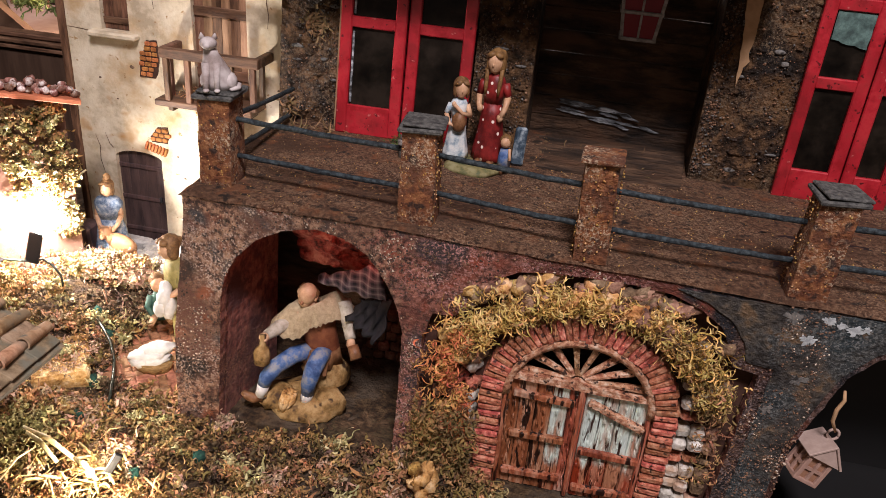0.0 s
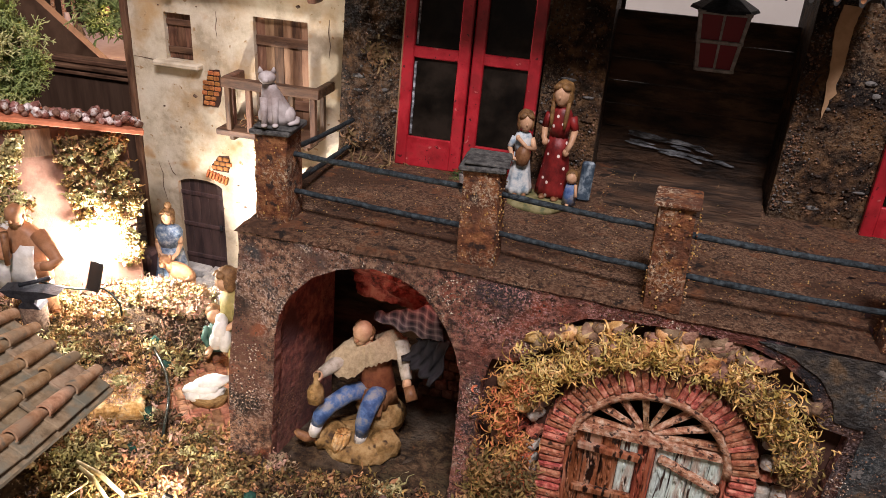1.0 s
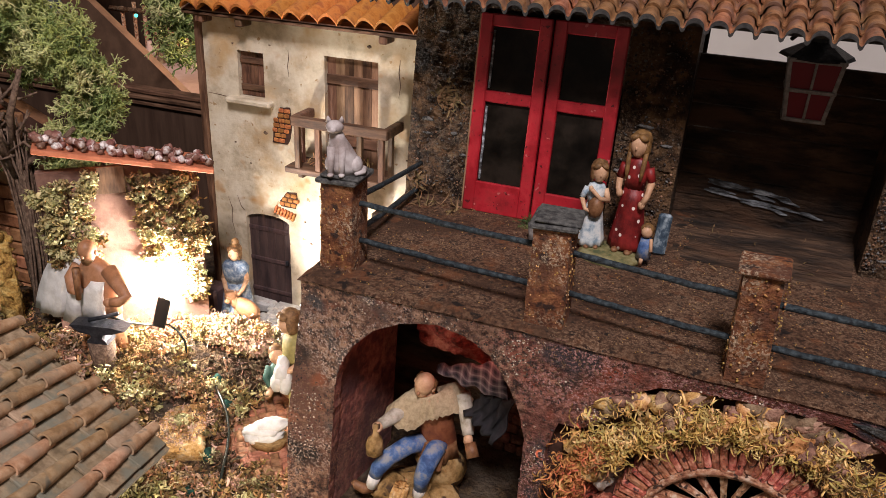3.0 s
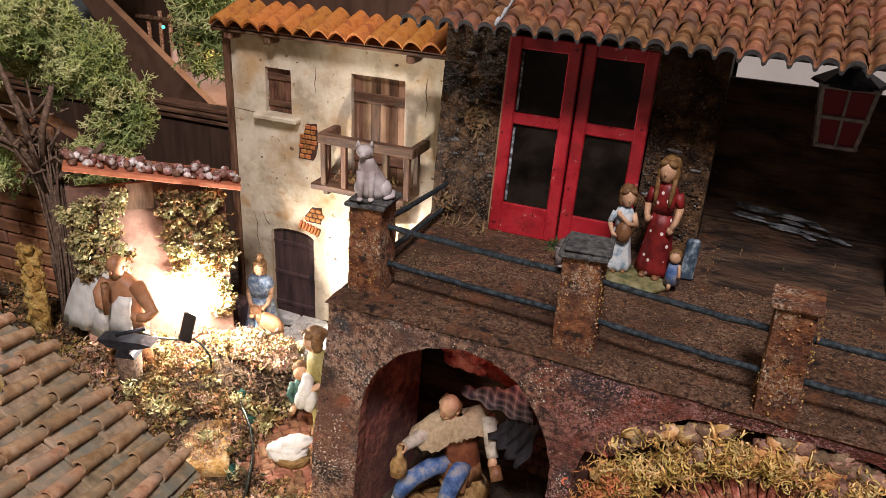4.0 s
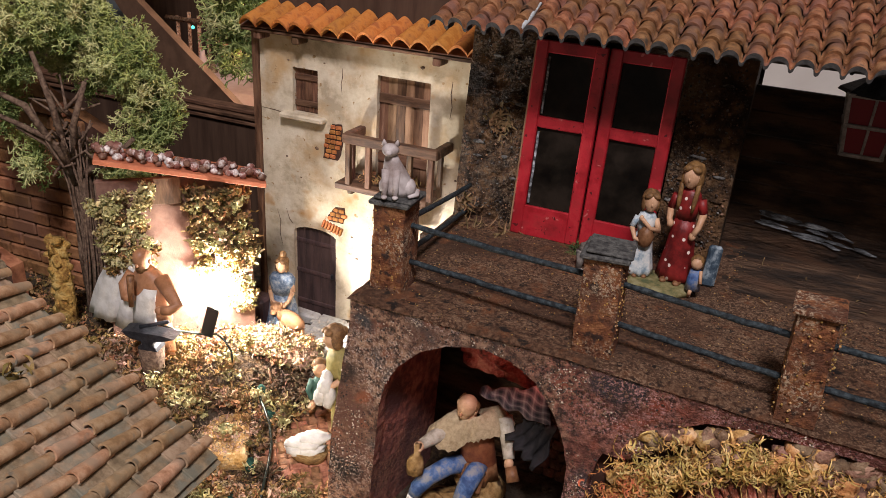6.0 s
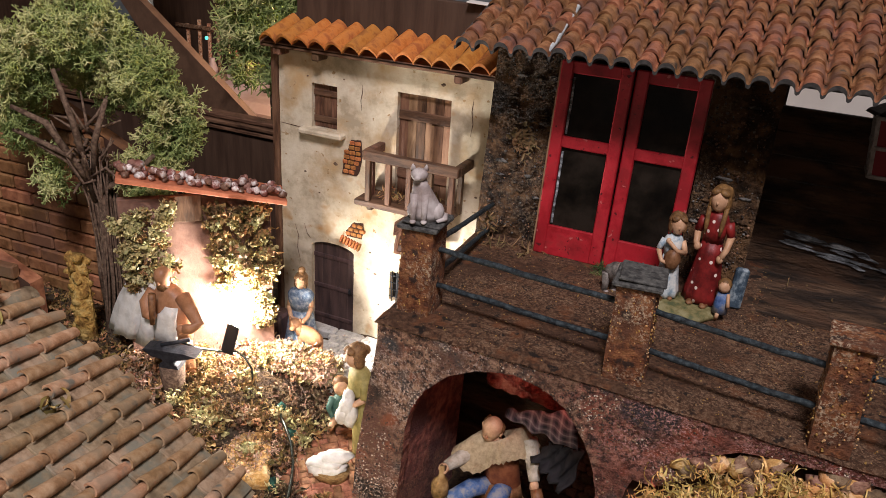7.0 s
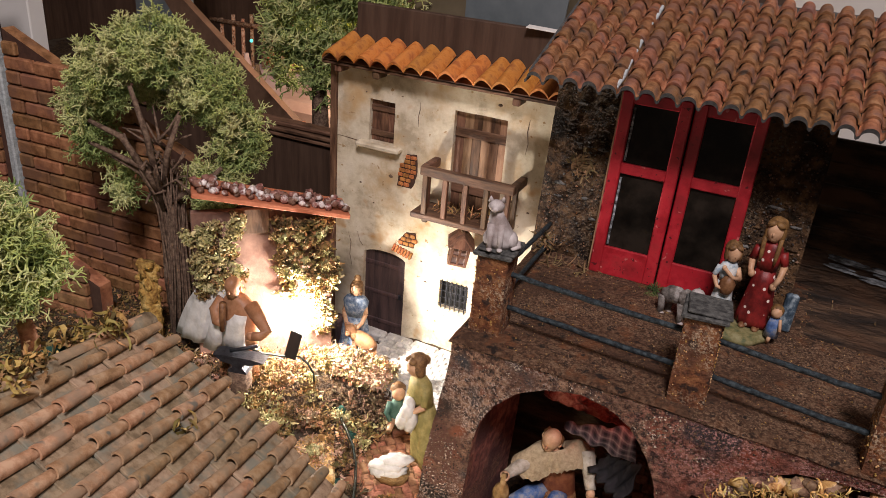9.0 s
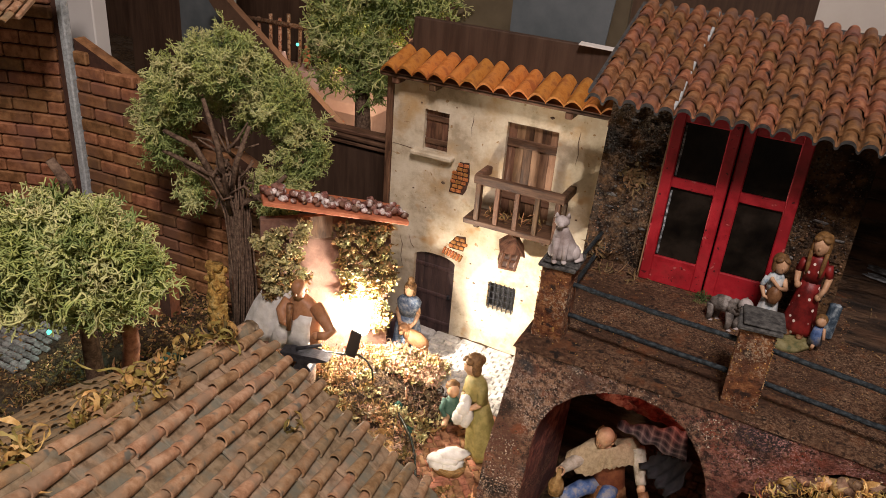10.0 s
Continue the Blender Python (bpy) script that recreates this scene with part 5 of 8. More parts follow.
for k in range(8):
    a = radians(24 + 132 * k / 7)
    tip = Vector((CX + (RI - 0.004) * math.cos(a), 0.4955, CZ + (RI - 0.004) * math.sin(a)))
    root = Vector((HX, 0.4945, HZ)).lerp(tip, 0.13)
    m = Mesh(SPOKE)
    m.tube([root, root.lerp(tip, 0.5), tip], [0.0026, 0.003, 0.004], SPOKE, 6, False, 0.8)
    m.build("spoke", gate)
hub = Mesh(SPOKE)
hub.prism(rag([(CX - 0.062, CZ + 0.017), (CX + 0.063, CZ + 0.015), (CX + 0.0615, CZ + 0.02), (HX + 0.012, CZ + 0.0225), (HX, CZ + 0.027), (HX - 0.012, CZ + 0.0235), (CX - 0.061, CZ + 0.023)], 0.006, 0.001), 0.4885, 0.499)
hub.build("cross_beam", gate)
for i in range(9):
    x = CX - 0.0585 + i * 0.0146
    pale = i >= 5 or i == 3
    pk = Mesh(ODOOR_P if pale else ODOOR)
    pk.box((x, 0.497 + rnd.uniform(-0.001, 0.001), CZ - 0.045), (0.0141, 0.006, 0.127), b=0.0009)
    for _ in range(30):
        z, ln = CZ - 0.105 + rnd.uniform(0, 0.105), rnd.uniform(0.006, 0.02)
        xx = x + rnd.uniform(-0.005, 0.005)
        pk.tube([(xx, 0.4942, z), (xx + rnd.uniform(-0.0008, 0.0008), 0.4932, z + ln / 2), (xx + rnd.uniform(-0.001, 0.001), 0.4942, z + ln)], [0.0003, rnd.uniform(0.0007, 0.0012), 0.0003], None, 5)
    pk.build("gate_plank", gate)
for x in (CX - 0.0645, CX + 0.003, CX + 0.0635):
    Mesh(ODOOR).box((x, 0.4925, CZ - 0.045), (0.0042, 0.007, 0.127), b=0.001).build("gate_stile", gate)
for x, z, w, t in ((-0.03, 0.0, 0.056, 2), (-0.032, -0.045, 0.052, -1), (-0.032, -0.09, 0.056, -2), (0.036, -0.006, 0.056, 22), (0.036, -0.052, 0.056, 1), (0.036, -0.095, 0.056, -2)):
    Mesh(SPOKE if t == 22 else ODOOR).box((CX + x, 0.4915, CZ + z), (w, 0.006, 0.0075), b=0.0014, turn=(0, t, 0)).build("gate_batten", gate)

# stones set round the gate
def stone(x, y, z, w, h, mat, d=0.014, turn=0.0):
    m = Mesh(mat)
    m.ball((0, 0, 0), (w / 2, d / 2, h / 2), mat, 10, lump=0.85)
    ob = m.build("stone", gate)
    ob.matrix_basis = Matrix.Translation((x, y, z)) @ pose(0, 0, 0, rnd.uniform(-8, 8), turn, rnd.uniform(-8, 8))


# white light on the right-hand stones is put into their pale colour
for k in range(9):
    for j in range(3):
        z = 0.118 - k * 0.0155 + rnd.uniform(-0.002, 0.002)
        x = CX + RO + 0.0065 + j * 0.0125 + rnd.uniform(-0.002, 0.002)
        if x < 0.188:
            Mesh((STONE if k not in (2, 5) else RBRICK) if j < 2 else DSTONE).box((x, 0.501 + rnd.uniform(-0.002, 0.001), z), (rnd.uniform(0.0115, 0.014), 0.014, rnd.uniform(0.010, 0.0135) if k not in (2, 5) else 0.0055), b=0.0028, turn=(rnd.uniform(-6, 6), rnd.uniform(-7, 7), rnd.uniform(-5, 5))).build("stone", gate)
for k in range(10):
    for j in range(3):
        x = CX - RO - 0.008 - j * 0.014 + rnd.uniform(-0.002, 0.002)
        if x > -0.094:
            stone(x, 0.504, 0.125 - k * 0.0155 + rnd.uniform(-0.003, 0.003), rnd.uniform(0.012, 0.017), rnd.uniform(0.011, 0.016), rnd.choice((DSTONE, RBRICK, OSTONE)) if j else rnd.choice((STONE, RBRICK, PINKPALE)))
for k in range(26):
    a = radians(14 + 6 * k)
    r = RO + 0.013 + rnd.uniform(0, 0.006)
    stone(CX + r * math.cos(a) * 1.08, 0.492 + rnd.uniform(-0.003, 0.002), CZ + 0.004 + r * math.sin(a), rnd.uniform(0.016, 0.026), rnd.uniform(0.012, 0.019), rnd.choice((OSTONE, OSTONE, DSTONE, DSTONE)) if a > 0.9 else rnd.choice((STONE, DSTONE)), 0.016, rnd.uniform(-25, 25))
for k in range(30):
    x = rnd.uniform(-0.05, 0.185)
    stone(x, 0.497, 0.209 - 0.05 * abs((x - 0.05) / 0.13) ** 2.2 - rnd.uniform(0, 0.012), rnd.uniform(0.016, 0.028), rnd.uniform(0.012, 0.018), rnd.choice((DSTONE, DSTONE, OSTONE)) if x < 0.13 else DSTONE, 0.015, rnd.uniform(-20, 20))


# ---- figurines: plain painted shapes, one mesh each ----
def person(m, at, h, dress, skin, hair, girth=1.0, folds=7, bun=False, sleeve=None, arms=(), tilt=0.0, long_hair=False, head=1.0):
    """A standing figure in a long dress, h tall, facing -y; arms are lists of points in tenths of the height."""
    k = h / 10.0

    def T(p):
        return at @ Vector((p[0] * k, p[1] * k, p[2] * k))

    g = girth
    m.stack([(0, 0, 0.25 * k, 1.45 * k * g, 1.15 * k * g), (0, 0, 0.9 * k, 1.4 * k * g, 1.1 * k * g), (0, 0, 2.6 * k, 1.15 * k * g, 0.95 * k * g), (0, 0, 4.3 * k, 0.95 * k * g, 0.82 * k * g), (0, 0, 5.5 * k, 0.78 * k * g, 0.66 * k * g)], dress, 28, at, folds, 0.1)
    m.stack([(0, 0, 5.4 * k, 0.8 * k * g, 0.66 * k * g), (0, -0.05 * k, 6.5 * k, 0.92 * k * g, 0.74 * k * g), (0, 0, 7.3 * k, 1.0 * k * g, 0.66 * k * g), (0, 0, 7.8 * k, 0.78 * k * g, 0.5 * k * g), (0, 0, 8.05 * k, 0.4 * k, 0.36 * k)], sleeve or dress, 16, at)
    m.tube([T((0, 0, 7.8)), T((0, -0.05, 8.5))], 0.33 * k, skin, 8)
    hk = k * head
    hz = 8.1 * k + 0.85 * hk
    m.ball((tilt * k, -0.2 * hk, hz), (0.62 * hk, 0.68 * hk, 0.86 * hk), skin, 14, at)
    m.ball((tilt * k, -0.28 * hk, hz - 0.36 * hk), (0.46 * hk, 0.5 * hk, 0.5 * hk), skin, 12, at)
    m.ball((tilt * k, 0.14 * hk, hz + 0.3 * hk), (0.76 * hk, 0.82 * hk, 0.78 * hk), hair, 18, at, 0.1)
    m.ball((tilt * k, -0.86 * hk, hz - 0.1 * hk), (0.09 * hk, 0.1 * hk, 0.15 * hk), skin, 7, at)
    for e in (-1, 1):
        m.ball((tilt * k + e * 0.56 * hk, 0.0, hz - 0.2 * hk), (0.22 * hk, 0.5 * hk, 0.72 * hk), hair, 10, at, 0.15)
        m.ball((tilt * k + e * 0.3 * hk, -0.42 * hk, hz + 0.62 * hk), (0.4 * hk, 0.42 * hk, 0.26 * hk), hair, 10, at, 0.1, (0, e * 28, 0))
    if bun:
        m.ball((tilt * k, 0.8 * hk, hz + 0.25 * hk), (0.42 * hk, 0.4 * hk, 0.42 * hk), hair, 10, at)
    if long_hair:
        for s in (-1, 1):
            m.tube([T((s * 0.62 + tilt, -0.15, 8.9)), T((s * 0.66 + tilt, -0.4, 8.0)), T((s * 0.6, -0.72, 7.0)), T((s * 0.58, -0.78, 6.3))], [0.2 * k, 0.2 * k, 0.19 * k, 0.1 * k], hair, 7)
    for pts, cover in arms:
        m.tube([T(p) for p in pts[:2]], [0.4 * k, 0.33 * k], cover, 8)
        m.tube([T(p) for p in pts[1:]], [0.3 * k] + [0.25 * k] * (len(pts) - 2), skin, 8)
        m.ball(tuple(pts[-1][i] * k for i in range(3)), (0.3 * k, 0.26 * k, 0.36 * k), skin, 8, at)
    for s in (-1, 1):
        m.ball((s * 0.55 * k, -0.9 * k, 0.2 * k), (0.36 * k, 0.7 * k, 0.24 * k), LEATHER, 8, at)


# two girls with a doll on one green base
DZ = 0.2275
g = Mesh(GREENBASE)
g.stack([(-0.0855, 0.656, DZ, 0.030, 0.026), (-0.0855, 0.656, DZ + 0.004, 0.029, 0.025), (-0.0855, 0.657, DZ + 0.0068, 0.025, 0.021)], GREENBASE, 22, None, 5, 0.06)
person(g, pose(-0.0725, 0.669, DZ + 0.006, 0, 0, -10), 0.1125, REDCLOTH, SKIN, BLOND, 1.02, 11, False, None,
       [([(-0.95, 0, 7.3), (-1.3, 0.0, 6.1), (-1.15, -0.5, 5.3), (-0.95, -0.7, 5.0)], REDCLOTH), ([(0.95, 0, 7.3), (1.35, -0.1, 6.2), (1.3, -0.6, 5.2), (1.0, -0.85, 4.4)], REDCLOTH)], -0.05, True, 1.12)
person(g, pose(-0.1055, 0.663, DZ + 0.006, 0, 0, 18), 0.079, BLUEWHITE, SKIN, HAIR, 1.12, 8, False, BLUEWHITE,
       [([(-1.0, 0, 7.3), (-1.6, -0.3, 6.1), (-1.2, -1.0, 4.9), (-0.3, -1.3, 4.7)], BLUEWHITE), ([(1.0, 0, 7.2), (1.45, -0.5, 5.9), (0.3, -1.3, 6.4), (-0.8, -1.1, 7.5)], SKIN)], 0.12, False, 1.36)
g.ball((-0.103, 0.6545, DZ + 0.047), (0.0075, 0.0058, 0.0105), LEATHER, 10, None, 0.2)
g.stack([(-0.0535, 0.651, DZ + 0.008, 0.0068, 0.0055), (-0.0535, 0.651, DZ + 0.018, 0.0062, 0.005), (-0.0535, 0.652, DZ + 0.028, 0.0045, 0.004)], BLUECLOTH, 12)
g.ball((-0.05355, 0.650, DZ + 0.0345), (0.0055, 0.0055, 0.006), SKIN, 10).ball((-0.0535, 0.652, DZ + 0.036), (0.0064, 0.006, 0.0062), BLOND, 10)
g.tube([(-0.049, 0.650, DZ + 0.028), (-0.047, 0.644, DZ + 0.018)], 0.0016, SKIN, 6).tube([(-0.0545, 0.645, DZ + 0.009), (-0.055, 0.648, DZ + 0.002)], 0.0018, SKIN, 6)
single(g, "girl_figurine_pair", "painted figurine of two girls, red flowered and pale dresses", "figurine")

# grey dog behind the pillar
d = Mesh(GREYFUR)
dt = Matrix.Translation((-0.143, 0.648, 0.2275)) @ pose(0, 0, 0, 0, 0, -28)
d.ball((-0.006, 0, 0.0245), (0.0145, 0.0085, 0.0095), GREYFUR, 14, dt, 0.25, (0, -8, 0)).ball((0.008, 0, 0.027), (0.009, 0.008, 0.0095), GREYFUR, 12, dt, 0.2)
d.tube([dt @ Vector((0.011, 0, 0.028)), dt @ Vector((0.018, -0.001, 0.0345))], [0.0068, 0.0055], GREYFUR, 9)
d.ball((0.02, -0.001, 0.037), (0.0074, 0.0066, 0.0064), CATFUR, 12, dt).ball((0.0265, -0.0025, 0.035), (0.0045, 0.0036, 0.0033), CATFUR, 9, dt)
for dx, dy in ((-0.016, -0.005), (-0.014, 0.005), (0.008, -0.0055), (0.01, 0.005)):
    d.tube([dt @ Vector((dx, dy, 0.022)), dt @ Vector((dx + 0.001, dy, 0.01)), dt @ Vector((dx, dy, 0.0))], [0.0046, 0.0034, 0.003], GREYFUR, 8)
    d.ball((dx + 0.002, dy, 0.0016), (0.0042, 0.0032, 0.002), CATFUR, 8, dt)
for s in (-1, 1):
    d.ball((0.0165, s * 0.006, 0.0375), (0.003, 0.0018, 0.005), GREYFUR, 7, dt, turn=(s * 20, 0, 0))
single(d, "dog_figurine", "small grey shaggy dog figurine on the deck", "figurine")

# seated cat on the pillar
c = Mesh(CATFUR)
ct = pose(-0.2945, 0.527, 0.3165, 0, 0, 22)
c.stack([(0, 0.001, 0.0, 0.0115, 0.0095), (0, 0.001, 0.006, 0.0122, 0.0105), (-0.001, 0.001, 0.015, 0.0105, 0.0095), (-0.003, 0, 0.024, 0.008, 0.0075), (-0.0045, -0.001, 0.031, 0.0058, 0.0056), (-0.005, -0.001, 0.035, 0.0048, 0.005)], CATFUR, 16, ct)
c.ball((-0.0058, -0.003, 0.0405), (0.0064, 0.0062, 0.0056), CATFUR, 14, ct).ball((-0.0068, -0.0088, 0.0393), (0.003, 0.0025, 0.0024), CATFUR, 8, ct)
for s in (-1, 1):
    c.stack([(-0.0058 + s * 0.0042, -0.002, 0.044, 0.0026, 0.0014), (-0.0058 + s * 0.0048, -0.0018, 0.0475, 0.0012, 0.0008), (-0.0058 + s * 0.0049, -0.0018, 0.0492, 0.0003, 0.0003)], CATFUR, 8, ct)
    c.tube([ct @ Vector((-0.0045 + s * 0.0038, -0.0055, 0.024)), ct @ Vector((-0.0045 + s * 0.004, -0.0085, 0.010)), ct @ Vector((-0.0045 + s * 0.004, -0.0095, 0.001))], [0.0034, 0.0025, 0.0024], CATFUR, 8)
    c.ball((-0.0045 + s * 0.004, -0.0115, 0.0014), (0.0025, 0.0034, 0.0016), CATFUR, 8, ct).ball((s * 0.0085, 0.0, 0.007), (0.0055, 0.0085, 0.0078), CATFUR, 10, ct)
c.tube([ct @ Vector(p) for p in ((0.009, 0.007, 0.0025), (0.0145, 0.003, 0.0022), (0.0145, -0.004, 0.002), (0.009, -0.0095, 0.002))], [0.0026, 0.0026, 0.0023, 0.0014], CATFUR, 8)
base_ = ct.translation
c.v = [(base_.x + (x - base_.x) * 1.14, base_.y + (y - base_.y) * 1.14, base_.z + (z - base_.z) * 0.97) for x, y, z in c.v]
single(c, "cat_figurine", "pale grey seated cat figurine on a slate pillar cap", "figurine")

# old drinker seated on a rock in the niche
o = Mesh(ROCK)
for x, y, z, rx, ry, rz in ((-0.222, 0.545, -0.018, 0.043, 0.034, 0.017), (-0.208, 0.565, 0.005, 0.024, 0.021, 0.026), (-0.25, 0.535, -0.012, 0.02, 0.018, 0.015), (-0.195, 0.54, -0.012, 0.018, 0.016, 0.016)):
    o.ball((x, y, z), (rx, ry, rz), ROCK, 16, lump=0.28)
for k_ in range(9):
    o.tube([(-0.238 + 0.0028 * math.cos(0.7 * k_), 0.5185 + 0.0028 * math.sin(0.7 * k_), -0.014), (-0.2345 + 0.0065 * math.cos(0.7 * k_), 0.5215 + 0.0065 * math.sin(0.7 * k_), -0.004), (-0.2325 + 0.0055 * math.cos(0.7 * k_), 0.524 + 0.0055 * math.sin(0.7 * k_), 0.006)], 0.0026, OSTONE, 6)
o.stack([(-0.213, 0.571, 0.022, 0.018, 0.015), (-0.213, 0.568, 0.04, 0.0185, 0.0145), (-0.215, 0.566, 0.06, 0.0175, 0.0135), (-0.217, 0.565, 0.084, 0.017, 0.012)], BROWNCLOTH, 18)
o.stack([(-0.214, 0.565, 0.024, 0.0225, 0.0195), (-0.2135, 0.565, 0.036, 0.0205, 0.0175), (-0.213, 0.566, 0.041, 0.019, 0.0155)], LEATHER, 22, None, 7, 0.12)


def cape(m, neck, radius, hem, mat, rise, n=60):
    """A ragged cape from a neck ring to a closed hem; rise lifts the shoulders."""
    c = Vector(neck)
    pts = [Vector(p) for p in hem]
    k = len(pts)
    rings = []
    for q in (0.0, 0.12, 0.28, 0.48, 0.7, 0.87, 1.0):
        ring_ = []
        for i in range(n):
            u = i * k / n
            j, f = int(u), u - int(u)
            p0, p1, p2, p3 = (pts[(j + e) % k] for e in (-1, 0, 1, 2))
            h = 0.5 * (2 * p1 + (p2 - p0) * f + (2 * p0 - 5 * p1 + 4 * p2 - p3) * f * f + (3 * p1 - p0 - 3 * p2 + p3) * f ** 3)
            a = math.atan2(h.y - c.y, h.x - c.x)
            start = c + Vector((radius * math.cos(a), radius * math.sin(a), 0))
            p = start.lerp(h, q)
            p.z += rise(p.x) * math.sin(math.pi * q ** 0.8)
            w = 0.0011 * math.sin(a * 9 + 3 * q) * q + 0.0014 * noise.noise(p * 160)
            if q == 1.0:
                p.z += 0.0022 * noise.noise((a * 6, 3, 1)) + 0.0012 * math.sin(a * 27)
            ring_.append(p + Vector((math.cos(a), math.sin(a), 0)) * w)
        rings.append(ring_)
    m.loft(rings, mat, True, False)


cape(o, (-0.221, 0.558, 0.0955), 0.0085,
     [(-0.218, 0.5435, 0.074), (-0.228, 0.540, 0.063), (-0.243, 0.537, 0.062), (-0.2575, 0.539, 0.068), (-0.259, 0.552, 0.073), (-0.248, 0.572, 0.07), (-0.222, 0.583, 0.06), (-0.196, 0.584, 0.076),
      (-0.1805, 0.573, 0.091), (-0.183, 0.561, 0.0855), (-0.197, 0.5505, 0.0825), (-0.2095, 0.5445, 0.078)], CREAMCLOTH, lambda x: 0.008 + 0.01 * min(1, max(0, (x + 0.225) / 0.03)))
o.box((-0.2105, 0.5475, 0.031), (0.022, 0.006, 0.026), LEATHER, b=0.002, turn=(-24, 4, 0))
o.tube([(-0.2215, 0.56, 0.088), (-0.2235, 0.556, 0.1)], 0.0068, SKIN, 10)
ht = pose(-0.2245, 0.5535, 0.1075, 16, 14, -6)
o.ball((0, 0, 0.0015), (0.0096, 0.0105, 0.0125), SKIN, 18, ht).ball((0, -0.0022, -0.006), (0.0074, 0.008, 0.0078), SKIN, 14, ht)
o.ball((0, -0.0105, -0.002), (0.0018, 0.0026, 0.0028), TANSKIN, 8, ht)
for s in (-1, 1):
    o.ball((s * 0.0097, 0.0005, -0.001), (0.0017, 0.0026, 0.0036), SKIN, 8, ht).ball((s * 0.0078, 0.0035, 0.001), (0.0032, 0.0062, 0.006), HAIR, 10, ht, 0.3)
o.ball((0, 0.005, 0.001), (0.0092, 0.0065, 0.0075), HAIR, 12, ht, 0.2)
o.tube([(-0.243, 0.549, 0.075), (-0.254, 0.536, 0.069), (-0.2585, 0.528, 0.0675)], [0.0082, 0.0066, 0.0052], SLEEVE, 12)
o.ball((-0.2595, 0.525, 0.067), (0.0056, 0.0052, 0.0048), SKIN, 10).ball((-0.2565, 0.5215, 0.0665), (0.0022, 0.003, 0.002), SKIN, 7)
o.tube([(-0.191, 0.566, 0.1), (-0.1845, 0.561, 0.086), (-0.179, 0.553, 0.0725), (-0.1765, 0.549, 0.067)], [0.0082, 0.0074, 0.0062, 0.0054], SLEEVE, 12)
o.ball((-0.1755, 0.5465, 0.0635), (0.0048, 0.0048, 0.0068), SKIN, 10).ball((-0.172, 0.543, 0.0605), (0.002, 0.0024, 0.0042), SKIN, 7)
o.tube([(-0.173, 0.5445, 0.0625), (-0.1665, 0.537, 0.0525)], [0.0054, 0.0062], LEATHER, 14)
o.stack([(-0.26, 0.5195, 0.0375, 0.0045, 0.0045), (-0.26, 0.5195, 0.0405, 0.0082, 0.0082), (-0.26, 0.5195, 0.05, 0.0088, 0.0088), (-0.2597, 0.52, 0.0565, 0.0068, 0.0068), (-0.2595, 0.521, 0.0605, 0.0032, 0.0032), (-0.259, 0.522, 0.0715, 0.0034, 0.0034)], ROCK, 16, None, 10, 0.05)
o.tube([(-0.222, 0.563, 0.035), (-0.237, 0.547, 0.036), (-0.25, 0.532, 0.029), (-0.2575, 0.523, 0.0195), (-0.26, 0.5215, 0.011)], [0.0098, 0.0092, 0.0086, 0.0078, 0.0066], BLUECLOTH, 14)
o.tube([(-0.208, 0.562, 0.036), (-0.2085, 0.545, 0.04), (-0.2105, 0.5315, 0.033), (-0.2145, 0.53, 0.016), (-0.2165, 0.5325, 0.0015)], [0.0098, 0.0094, 0.009, 0.008, 0.0066], BLUECLOTH, 14)
o.tube([(-0.2595, 0.522, 0.013), (-0.263, 0.5185, -0.002)], [0.0066, 0.0056], WHITECLOTH, 12).tube([(-0.216, 0.5325, 0.004), (-0.2185, 0.5305, -0.008)], [0.0066, 0.006], WHITECLOTH, 12)
o.tube([(-0.2625, 0.52, -0.004), (-0.269, 0.5145, -0.0035), (-0.2755, 0.5125, 0.0005), (-0.279, 0.512, 0.0045)], [0.0056, 0.0054, 0.0044, 0.0026], LEATHER, 10).tube([(-0.2185, 0.5315, -0.01), (-0.22, 0.527, -0.016), (-0.222, 0.521, -0.021)], [0.006, 0.0058, 0.0046], LEATHER, 10)
single(o, "old_man_figurine", "painted figurine of a bald drinker in a ragged cream shawl", "figurine")

# checked cloth hung behind him
PLAID = bpy.data.materials.new("purple_plaid_cloth")
PLAID.use_nodes = True
nt = PLAID.node_tree
geo = nt.nodes.new("ShaderNodeNewGeometry")
cols = None
for axis, sc in (("X", 62), ("Z", 74)):
    w = nt.nodes.new("ShaderNodeTexWave")
    w.wave_type, w.bands_direction = "BANDS", axis
    w.inputs["Scale"].default_value, w.inputs["Distortion"].default_value = sc / 2, 0.6
    nt.links.new(geo.outputs["Position"], w.inputs["Vector"])
    r = ramp(nt, w.outputs["Fac"], [(0.12, (0.014, 0.012, 0.022)), (0.3, (0.08, 0.055, 0.08)), (0.72, (0.13, 0.085, 0.11)), (0.86, (0.15, 0.095, 0.12)), (0.95, (0.3, 0.24, 0.26))])
    cols = r if cols is None else mixed(nt, 0.5, cols, r)
nt.links.new(cols, nt.nodes["Principled BSDF"].inputs["Base Color"])
nt.nodes["Principled BSDF"].inputs["Roughness"].default_value = 0.9
cl = Mesh(PLAID)
rows = []
for i in range(21):
    u = i / 20
    x = -0.216 + 0.072 * u
    ztop = 0.127 + 0.038 * u
    drop = 0.007 + 0.032 * u ** 0.85
    rows.append([(x + 0.005 * u * j / 8, 0.562 - 0.026 * u - 0.004 * math.sin(3.1 * j / 8) + 0.0028 * math.sin(i * 0.9 + j * 0.5), ztop - drop * j / 8 + 0.0012 * math.sin(i * 1.3)) for j in range(9)])
cl.loft(rows, PLAID, True, False, False)
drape = []
